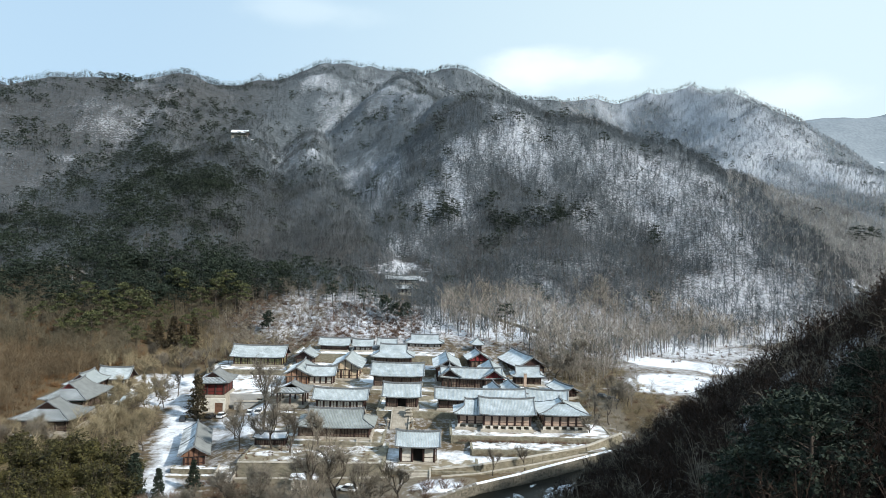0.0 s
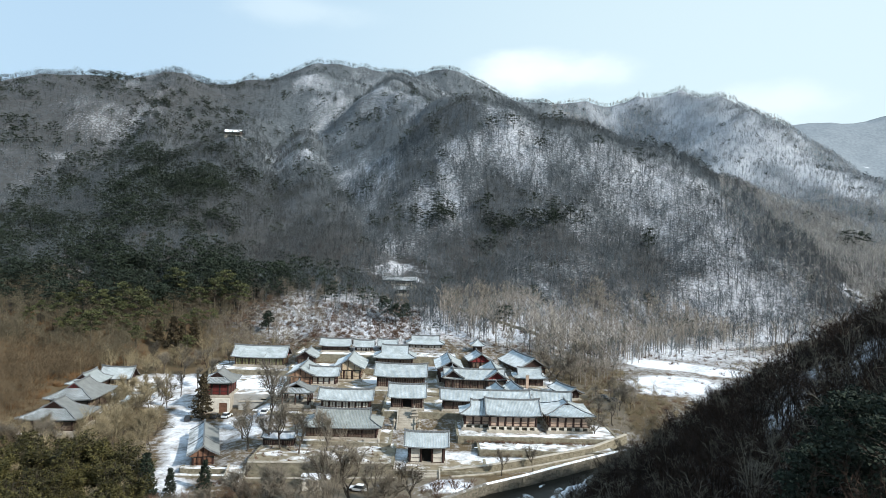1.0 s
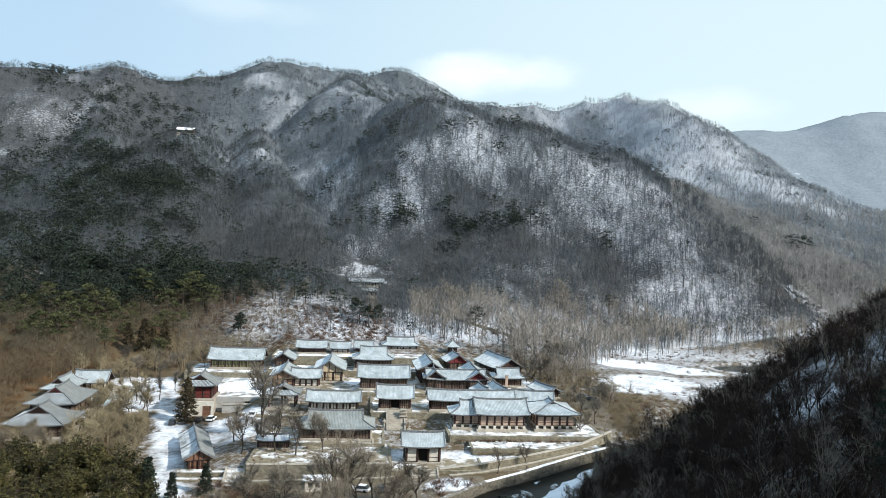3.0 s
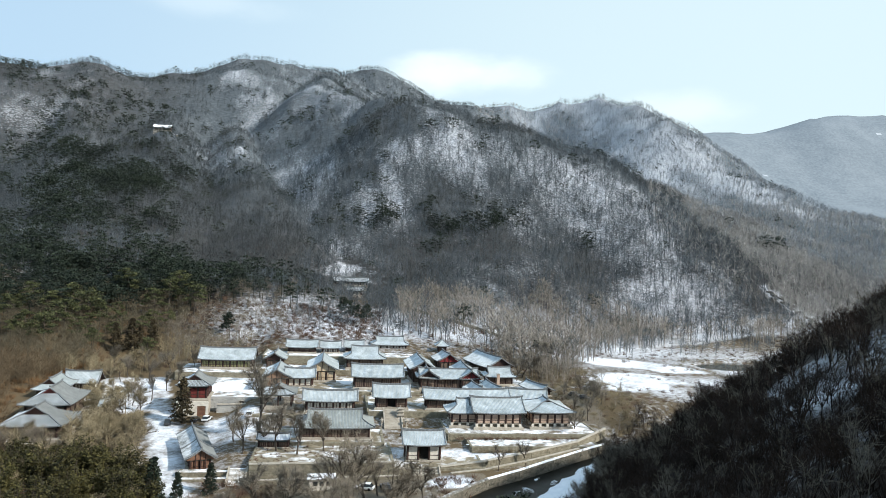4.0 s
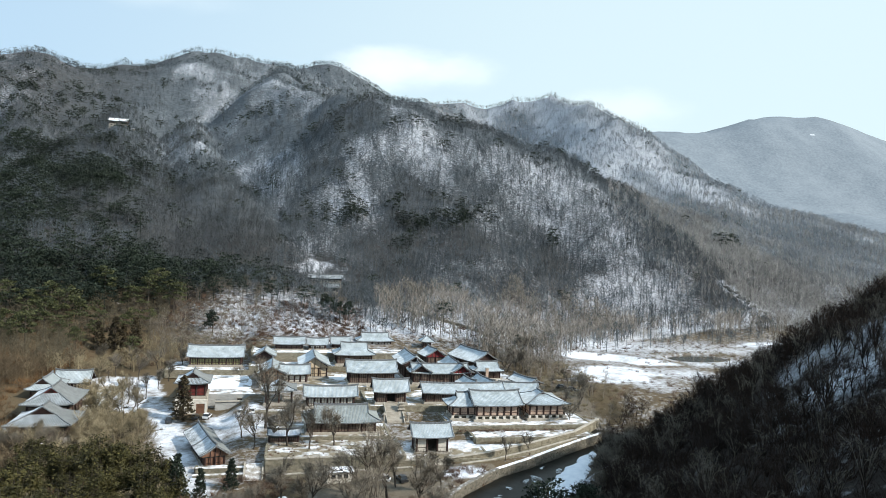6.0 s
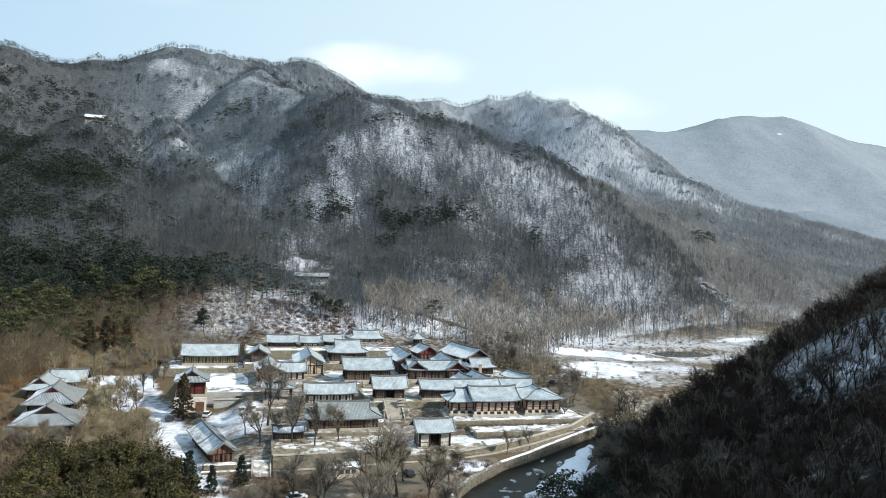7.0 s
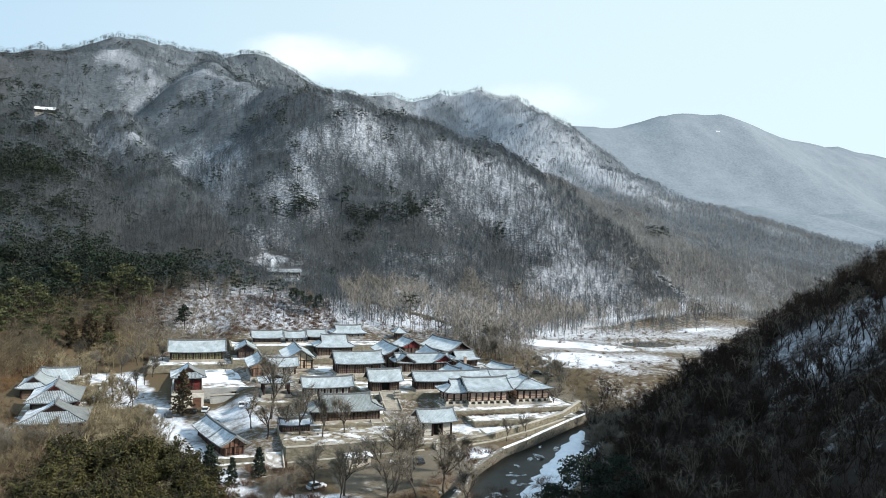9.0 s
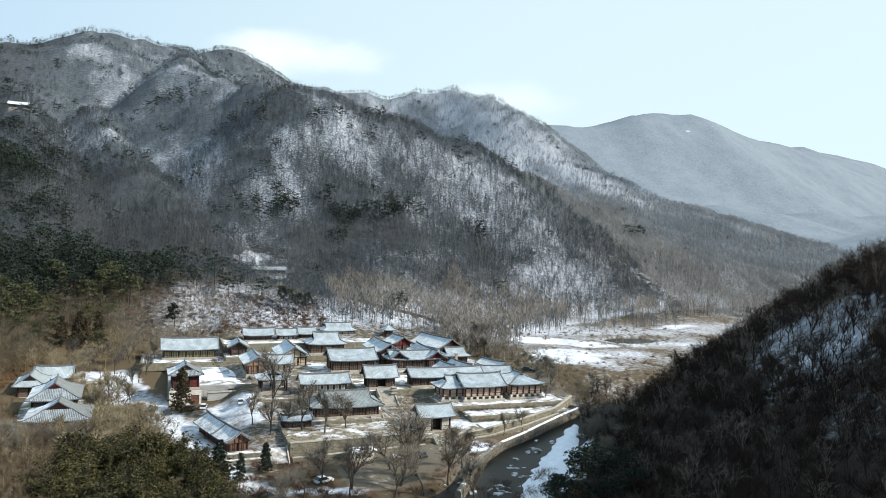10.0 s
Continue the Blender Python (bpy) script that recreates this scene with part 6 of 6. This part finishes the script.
x, y, rs = scatter(14, 260, -122, -62, 236, 300)
ok = (along(x, y, [(a, b, 0) for a, b in ROAD])[0] > 5) & (y > np.interp(x, [-122, -85, -62], [238, 262, 276])) & (y < wood_edge(x) + 12) & ~((x > -113) & (x < -95) & (y > 262))
stand("orchard_trees", "yellowish grey leafless trees behind the western compound", NEARWOOD, x[ok], y[ok], rs.uniform(5, 8.5, int(ok.sum())), LANETWIG, 17)
x, y, rs = scatter(34, 2500, -84, -8, 284, 328)
ok = (y > wood_edge(x) - 5) & (y < 326)
x, y = x[ok], y[ok]
tan = rs.uniform(0, 1, len(x)) < 0.2 + 0.6 * ease(x, -60, -42)
stand("knoll_scrub", "rust brown scrub on the snowy knoll behind the temple", BUSH, x[tan], y[tan], rs.uniform(1.0, 2.4, int(tan.sum())), BRUSH, 37)
stand("knoll_dry_scrub", "pale dry scrub on the snowy knoll behind the temple", BUSH, x[~tan], y[~tan], rs.uniform(0.8, 1.8, int((~tan).sum())), VALLEYTWIG, 38)
x, y, rs = scatter(15, 900, -130, 60, 262, 330)
ok = y > wood_edge(x) - 6
stand("slope_foot_scrub", "rust brown scrub at the foot of the snowy slope", BUSH, x[ok], y[ok], rs.uniform(1.0, 2.6, int(ok.sum())), BRUSH, 18)
x, y, rs = scatter(16, 90, 36, 66, 240, 300)
ok = y > wood_edge(x) - 22
stand("lane_trees", "pale grey leafless trees along the path", NEARWOOD, x[ok], y[ok], rs.uniform(7, 11, int(ok.sum())), VALLEYTWIG, 19)

x, y, rs = scatter(61, 260, -40, 6, 128, 156)
stand("square_scrub", "low dry brown weeds on the gravel square", BUSH, x, y, rs.uniform(0.3, 0.9, len(x)), TANTWIG, 61)

# shaded near slope
x, y, rs = scatter(6, 8200, -15, 150, 8, 215)
d = 0.822 * (x - 28) - 0.568 * (y - 150)
ok = (d > 2.5) & (d < 96) & (y > 26 + 0.25 * np.maximum(0, x - 20)) & (0.609 * (x - 45) + 0.795 * (y - 192) < 14) & (np.hypot(x, y) > 26)
clear = np.maximum(blob(x, y, 50, 95, 13, 21, -28), 0.7 * blob(x, y, 34, 79, 10, 12))
ok &= rs.uniform(0, 1, len(x)) > np.maximum(0.16 + 0.6 * clear, 0.84 * (1 - ease(d, 3, 14)) * ease(y, 96, 118) * ease(-y, -158, -146))
x, y, clear = x[ok], y[ok], clear[ok]
stand("near_slope_woods", "dark dense leafless wood on the shaded near slope", DARKWOOD, x, y, rs.uniform(3.6, 6.6, len(x)) * (1 + 0.35 * clear), SHADETWIG, 9)
# sunlit trunks and twigs, given by a paler twig colour
x, y, rs = scatter(65, 520, -8, 110, 40, 205)
d = 0.822 * (x - 28) - 0.568 * (y - 150)
ok = (d > 5) & (d < 82) & (0.609 * (x - 45) + 0.795 * (y - 192) < 8)
stand("near_slope_lit_trees", "leafless trees coloured paler as lit streaks in the dark wood of the near slope", DARKWOOD, x[ok], y[ok], rs.uniform(4.5, 7.4, int(ok.sum())), BROWNTWIG, 66)

x, y, rs = scatter(46, 4200, -12, 100, 30, 200)
d = 0.822 * (x - 28) - 0.568 * (y - 150)
ok = (d > 14) & (d < 110) & (0.609 * (x - 45) + 0.795 * (y - 192) < 4) & (rs.uniform(0, 1, len(x)) > 0.95 * blob(x, y, 50, 95, 13, 21, -28))
stand("near_slope_brush", "dark brown undergrowth on the shaded near slope", BUSH, x[ok], y[ok], rs.uniform(1.2, 3.2, int(ok.sum())), SHADETWIG, 46)

x, y, rs = scatter(47, 260, 64, 210, 262, 340)
ok = (np.abs(y - np.interp(x, [60, 110, 210], [303, 304, 330])) < 10)
stand("field_side_trees", "pale leafless trees along the far side of the field", NEARWOOD, x[ok], y[ok], rs.uniform(5, 9, int(ok.sum())), TWIG, 47)

x, y, rs = scatter(57, 700, 108, 172, 256, 304)
q = ((x - 138) / 17) ** 2 + ((y - 279 - 0.3 * (x - 138)) / 11) ** 2
ok = (q > 1.1) & (q < 2.6)
stand("pond_reeds", "dry tan reeds and scrub round the pond", BUSH, x[ok], y[ok], rs.uniform(0.7, 1.7, int(ok.sum())), LANETWIG, 57)

x, y, rs = scatter(58, 620, 42, 68, 184, 264)
stand("path_scrub", "tan and brown scrub beside the path to the field", BUSH, x, y, rs.uniform(0.8, 2.2, len(x)), LANETWIG, 58)
x, y, rs = scatter(59, 45, 44, 66, 186, 262)
stand("path_trees", "grey brown leafless saplings beside the path to the field", NEARWOOD, x, y, rs.uniform(4, 8, len(x)), VALLEYTWIG, 59)

# scrub round the temple and on the near bank
x, y, rs = scatter(7, 3400, -125, 12, 92, 160)
ok = (~((x > -40) & (y > 134)) | (along(x, y, [(-20, 126, 0), (-10, 140, 0), (2, 152, 0)])[0] < 5)) & (along(x, y, [(a, b, 0) for a, b in ROAD])[0] > 6)
ox, oy, orand = scatter(64, 170, -94, -54, 136, 149)
stand("thicket_edge_scrub", "reddish brown leafless bushes along the thicket's edge", BUSH, ox, oy, orand.uniform(2.0, 3.8, len(ox)), BRUSH, 64)
stand("bank_scrub", "rust brown winter scrub on the near bank", BUSH, x[ok], y[ok], rs.uniform(0.8, 2.8, int(ok.sum())), BRUSH, 10)
x, y, rs = scatter(8, 1500, 44, 190, 195, 330)
ok = (x < 64) | (y < 222) | (np.abs(y - np.interp(x, [60, 110, 190], [300, 300, 322])) < 9) | (rs.uniform(0, 1, len(x)) < 0.4 * ease(grain(x, y, 16, 331), 0.4, 0.6))
stand("field_edge_scrub", "tan and rust brown scrub at the field's edge", BUSH, x[ok], y[ok], rs.uniform(0.8, 2.2, int(ok.sum())), BRUSH, 11)


def low_bushes(name, label, n, x0, x1, y0, y1, z, size, mat, seed):
    """Small shrubs on a level terrace."""
    rs = np.random.RandomState(seed)
    xs, ys = rs.uniform(x0, x1, n), rs.uniform(y0, y1, n)
    vs, ts, base = [], [], 0
    for i in range(n):
        v, t = BUSH[i % len(BUSH)]
        h = size * rs.uniform(0.5, 1.2)
        vs.append(v * h + np.array([xs[i], ys[i], z]))
        ts.append(t + base)
        base += len(v)
    tagged(new(name, tri_mesh(name, np.concatenate(vs), np.concatenate(ts), mat)), label, "shrubs", kind="stuff")


low_bushes("terrace_shrubs", "brown clipped shrubs along the garden terrace", 90, 4, 42, 179.4, 181.0, 3.1, 1.1, BRUSH, 41)
low_bushes("terrace_shrubs", "brown shrubs along the lower terrace edge", 80, 9, 40, 171.6, 173.2, 2.0, 1.0, TANTWIG, 42)
low_bushes("terrace_shrubs", "brown shrubs below the front hall", 110, -46, -15, 161, 175, 2.6, 0.7, BRUSH, 43)
low_bushes("terrace_shrubs", "dry shrubs beside the entrance stair", 50, -16.5, 0, 183, 197.6, 3.2, 0.9, TANTWIG, 44)

for i, (x, y, s) in enumerate([(-19, 306, 0.75), (-23, 309, 0.8), (-15, 309, 0.7), (-71, 296, 0.8), (-26, 316, 0.7)]):
    plant("pine_tree", PINES[i % 4], x, y, s, i * 70, "dark green pine on the slope behind the temple", group="slope pines")

for i, (x, y) in enumerate([(-139, 294), (-147, 300), (-133, 299), (-125, 293), (-120, 291), (-103, 308), (-100, 316), (-97, 322), (-140, 272), (-132, 269), (-130, 282), (-118, 320), (-151, 284), (-89, 314)]):
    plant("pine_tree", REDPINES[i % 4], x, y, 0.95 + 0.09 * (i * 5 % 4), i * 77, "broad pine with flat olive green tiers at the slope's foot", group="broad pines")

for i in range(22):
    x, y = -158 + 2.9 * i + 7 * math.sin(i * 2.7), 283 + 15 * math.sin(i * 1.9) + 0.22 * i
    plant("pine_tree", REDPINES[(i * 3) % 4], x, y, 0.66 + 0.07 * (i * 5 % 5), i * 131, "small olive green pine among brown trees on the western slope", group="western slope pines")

# ---- details of the temple ----
def stair(name, x, y, z0, z1, wide, run, rz, label, cheeks=True, mat=None):
    t = thing(name, x, y, z0, rz, label, "stairs", kind="structure")
    n = max(2, int(round((z1 - z0) / 0.18)))
    step = boxes("step", [(-wide / 2, wide / 2, 0, run / n + 0.25, -0.4, (z1 - z0) / n)], mat or STONE, 0.03)
    for i in range(n):
        part("step", step, t, pose(0, run * i / n, (z1 - z0) * i / n))
    if cheeks:
        for s in (-1, 1):
            v, f = [], []
            sweep(v, f, [(s * (wide / 2 + 0.25), -0.3, 0.25), (s * (wide / 2 + 0.25), run + 0.2, z1 - z0 + 0.25)], 0.45, 0.25, 1.6)
            part("cheek_stone", mesh("cheek_stone", v, f, STONE), t, label="pale sloping granite cheek")
    return t


stair("entrance_stair", -10.7, 190.0, 3.0, 6.9, 4.4, 8.2, 0, "broad worn granite stair up to the entrance hall")
stair("gate_steps", -5.1, 157.4, 0.2, 1.5, 5.6, 3.6, 0, "stone steps up to the temple gate")
stair("lane_steps", -48.2, 156.4, -1.5, 1.2, 3.6, 5.0, 0, "wide snowy stone steps by the lane", mat=SNOWYSTEP)
stair("front_hall_steps", -18.8, 175.6, 2.5, 3.6, 3.0, 2.2, 0, "short stone steps to the front hall")
stair("main_hall_steps", -13.6, 222.0, 6.2, 7.6, 3.4, 2.4, 0, "stone steps to the main hall")


def lantern(x, y, z, size):
    t = thing("stone_lantern", x, y, z, 0, "weathered pale stone lantern beside the stair", "lantern", "stone lanterns")
    part("base", boxes("base", [(-0.45 * size, 0.45 * size, -0.45 * size, 0.45 * size, -0.2, 0.25 * size)], STONE, 0.06), t)
    part("shaft", rod("shaft", 0.17 * size, 0.14 * size, 1.0 * size, STONE), t, pose(0, 0, 0.25 * size))
    part("light_box", rod("light_box", 0.3 * size, 0.3 * size, 0.5 * size, STONE), t, pose(0, 0, 1.25 * size))
    part("cap", rod("cap", 0.55 * size, 0.12 * size, 0.35 * size, STONE), t, pose(0, 0, 1.75 * size))
    part("finial", rod("finial", 0.1 * size, 0.03 * size, 0.35 * size, STONE), t, pose(0, 0, 2.1 * size))


lantern(-14.0, 191.6, 3.2, 1.25)
lantern(-7.2, 191.2, 3.2, 1.25)
lantern(-13.6, 227.0, 7.0, 1.2)


def pagoda(x, y, z):
    t = thing("stone_pagoda", x, y, z, 0, "small pale granite pagoda of stacked roofs", "pagoda")
    part("base", boxes("base", [(-1.2, 1.2, -1.2, 1.2, -0.3, 0.6)], STONE, 0.08), t)
    h = 0.6
    for i in range(3):
        w = 0.8 - 0.15 * i
        part("storey", boxes("storey", [(-w, w, -w, w, h, h + 0.8 - 0.1 * i)], STONE), t)
        h += 0.8 - 0.1 * i
        part("roof_stone", boxes("roof_stone", [(-w - 0.35, w + 0.35, -w - 0.35, w + 0.35, h, h + 0.22)], STONE, 0.12), t)
        h += 0.22
    part("finial", rod("finial", 0.16, 0.04, 0.8, STONE), t, pose(0, 0, h))


pagoda(-8.6, 195.4, 4.6)


def car(x, y, z, rz, paint, label):
    t = thing("car", x, y, z, rz, label, "car", "parked cars")
    v = [(-2.1, -0.82, 0.28), (2.1, -0.82, 0.28), (2.1, 0.82, 0.28), (-2.1, 0.82, 0.28), (-2.15, -0.86, 0.82), (2.12, -0.86, 0.72), (2.12, 0.86, 0.72), (-2.15, 0.86, 0.82)]
    f = [(3, 2, 1, 0), (0, 1, 5, 4), (1, 2, 6, 5), (2, 3, 7, 6), (3, 0, 4, 7), (4, 5, 6, 7)]
    part("body", mesh("body", v, f, paint), t)
    v = [(-1.9, -0.8, 0.80), (1.0, -0.8, 0.74), (1.0, 0.8, 0.74), (-1.9, 0.8, 0.80), (-1.35, -0.66, 1.42), (0.2, -0.66, 1.42), (0.2, 0.66, 1.42), (-1.35, 0.66, 1.42)]
    f = [(0, 1, 5, 4), (1, 2, 6, 5), (2, 3, 7, 6), (3, 0, 4, 7)]
    part("window_band", mesh("window_band", v, f, GLASS), t, label="dark tinted windows")
    part("car_roof", boxes("car_roof", [(-1.38, 0.24, -0.68, 0.68, 1.40, 1.48)], paint, 0.04), t)
    for a in (-1.3, 1.3):
        for b in (-0.8, 0.8):
            part("wheel", rod("wheel", 0.32, 0.32, 0.2, RUBBER, 12), t, pose(a, b + 0.1, 0.32, 90, 0, 0))
    for b in (-0.6, 0.6):
        part("headlight", boxes("headlight", [(2.08, 2.16, b - 0.15, b + 0.15, 0.55, 0.68)], PLASTER), t)


for x, y, rz in ((-50.6, 198.6, 92), (-53.6, 200.6, 88), (-63.4, 207.2, 80)):
    car(x, y, float(height(x, y)) + 0.05, rz, CARWHITE, "white car parked on the snow below the yard")
for x, y, rz in ((-66.6, 206.6, 85), (-73.4, 203.4, 100)):
    car(x, y, float(height(x, y)) + 0.05, rz, CARDARK, "dark car parked beside the conifer")
car(-19.8, 151.4, float(height(-19.8, 151.4)) + 0.02, 160, CARWHITE, "white car parked on the gravel square")
car(-15.2, 150.4, float(height(-15.2, 150.4)) + 0.02, 100, CARDARK, "dark car parked on the gravel square")
car(-41.0, 141.5, float(height(-41, 141.5)) + 0.02, 20, CARWHITE, "white car parked on the near bank")
for x, y, rz in ((50.7, 219.6, -40), (52.6, 215.2, -40)):
    car(x, y, float(height(x, y)) + 0.02, rz, CARDARK, "dark vehicle parked on bare earth near the field")


def kiosk(x, y, rz):
    z = float(height(x, y))
    t = thing("kiosk", x, y, z, rz, "small white ticket hut with flat snowy roof", "hut")
    part("hut_body", boxes("hut_body", [(-2.7, 2.7, -1.4, 1.4, -0.4, 2.5)], PLASTER), t)
    part("roof_slab", boxes("roof_slab", [(-3.2, 3.2, -2.0, 1.9, 2.5, 2.72)], SNOW, 0.06), t, label="flat roof under old snow")
    for a in (-1.4, 0.0, 1.4):
        w = part("window", boxes("window", [(a - 0.5, a + 0.5, -1.44, -1.40, 1.0, 1.9)], GLASS), t)
        part("window_frame", boxes("window_frame", [(a - 0.58, a + 0.58, -1.47, -1.405, 0.92, 1.0), (a - 0.58, a + 0.58, -1.47, -1.405, 1.9, 1.98)], STONE), w)


kiosk(-29.2, 153.6, 4)


def chimney(x, y, z, tall):
    t = thing("brick_chimney", x, y, z, 0, "pale square brick chimney beside the service house", "chimney")
    part("stack", boxes("stack", [(-0.45, 0.45, -0.45, 0.45, 0, tall)], CLAY, 0.05), t)
    part("chimney_cap", boxes("chimney_cap", [(-0.6, 0.6, -0.6, 0.6, tall, tall + 0.2)], STONE, 0.05), t)


chimney(28.3, 235.0, 7.0, 4.2)


def gate_base(x0, x1, y, z0, z1, door):
    """Plastered stone front under the gatehouse, with a plank door."""
    t = thing("gatehouse_base", 0, 0, 0, 0, "pale stone front with a brown plank door below the gatehouse", "wall", kind="structure")
    for a, b in ((x0, door - 1.2), (door + 1.2, x1)):
        part("stone_front", boxes("stone_front", [(a, b, y - 0.35, y, z0, z1)], PALESTONE, 0.05), t)
    part("lintel", boxes("lintel", [(door - 1.2, door + 1.2, y - 0.35, y, z0 + 3.4, z1)], PALESTONE, 0.05), t)
    d = part("door", boxes("door", [(door - 1.2, door + 1.2, y - 0.18, y - 0.02, z0, z0 + 3.4)], BROWNBOARD), t, label="brown plank door")
    for i in range(6):
        a = door - 1.2 + 0.4 * i
        part("plank", boxes("plank", [(a + 0.03, a + 0.37, y - 0.22, y - 0.18, z0 + 0.1, z0 + 3.3)], BROWNBOARD), d)


side_door = thing("yard_door", -55.0, 217.12, 3.0, 0, "dark low doorway in the grey yard wall", "door", kind="structure")
# the doorway's dark depth is a black slab on the wall
part("opening_slab", boxes("opening_slab", [(-0.75, 0.75, -0.06, 0.04, 0, 1.8)], DARK), side_door)
for a, b, c, d in ((-0.92, -0.75, 0, 1.8), (0.75, 0.92, 0, 1.8), (-0.92, 0.92, 1.8, 1.98)):
    part("door_frame", boxes("door_frame", [(a, b, -0.12, 0.04, c, d)], STONE), side_door)

gate_base(-73.0, -63.9, 211.9, 1.0, 5.7, -65.8)


def snow_patch(x, y, z, rx, ry, turn, seed):
    rng = random.Random(seed)
    v, f = [(0, 0, 0.14)], []
    n = 36
    for ring, h in ((0.62, 0.12), (1.0, -0.03)):
        for i in range(n):
            a = 2 * math.pi * i / n
            r = ring * (1 + 0.55 * noise.noise((math.cos(a) * 1.6, math.sin(a) * 1.6, seed)) + 0.30 * noise.noise((math.cos(a) * 5, math.sin(a) * 5, seed)))
            v.append((rx * r * math.cos(a), ry * r * math.sin(a), h))
    for i in range(n):
        j = (i + 1) % n
        f += [(0, 1 + i, 1 + j), (1 + i, 1 + n + i, 1 + n + j, 1 + j)]
    ob = new("snow_patch", mesh("snow_patch", v, f, SNOW, smooth=True))
    ob.matrix_basis = pose(x, y, z, 0, 0, turn)
    tagged(ob, "melting patch of old snow on the ground", "snow", "snow patches")


for i, (x, y, z, rx, ry, turn) in enumerate([(12, 175.6, 3.14, 4.5, 0.8, 8), (27, 178.0, 3.14, 4.0, 0.7, 10), (22, 183.2, 4.34, 6, 0.6, 2), (38.6, 186.4, 4.34, 3.4, 2.4, 0), (-15.8, 188.6, 3.3, 1.6, 1.0, 0), (-62, 234, 5.95, 7, 8, 0), (-52, 238, 5.95, 2.5, 7, 0), (-44, 256, 8.86, 6, 2.4, 0), (-28, 266, 11.96, 8, 1.2, 0), (-24, 221, 5.0, 4, 2, 0), (-31.5, 214, 4.96, 4, 2.5, 0), (4, 221, 6.2, 4, 1.0, 0), (-24, 240, 7.06, 3.2, 5, 0)]):
    snow_patch(x, y, z, rx, ry, turn, i * 3.7)
hall("front_shed", "low shed with snow on its roof below the front hall", -41.6, 175.4, 2.6, 8.4, 5.0, 4.6, 6.0, bays=(3, 1), tile=SNOW, podium=0.2, gable=TIMBER, over=0.7, category="shed")
HERMITAGE_Z = float(height(-198, 694)) + 0.5
hall("hermitage", "far hermitage with snowy roof high on the wooded mountain", -198.0, 698.0, HERMITAGE_Z, 17.0, 8.5, HERMITAGE_Z + 3.0, HERMITAGE_Z + 6.4, bays=(5, 2), tile=SNOW, podium=0.5, foot=5, category="hermitage")
wall("hermitage_wall", [(-198, 686), (-182, 687)], [HERMITAGE_Z - 7, HERMITAGE_Z - 7], [HERMITAGE_Z - 4.5, HERMITAGE_Z - 4.5], "pale stone terrace wall of the hermitage", (2, 0.3, SNOW, "snow on the terrace"), 1.2)
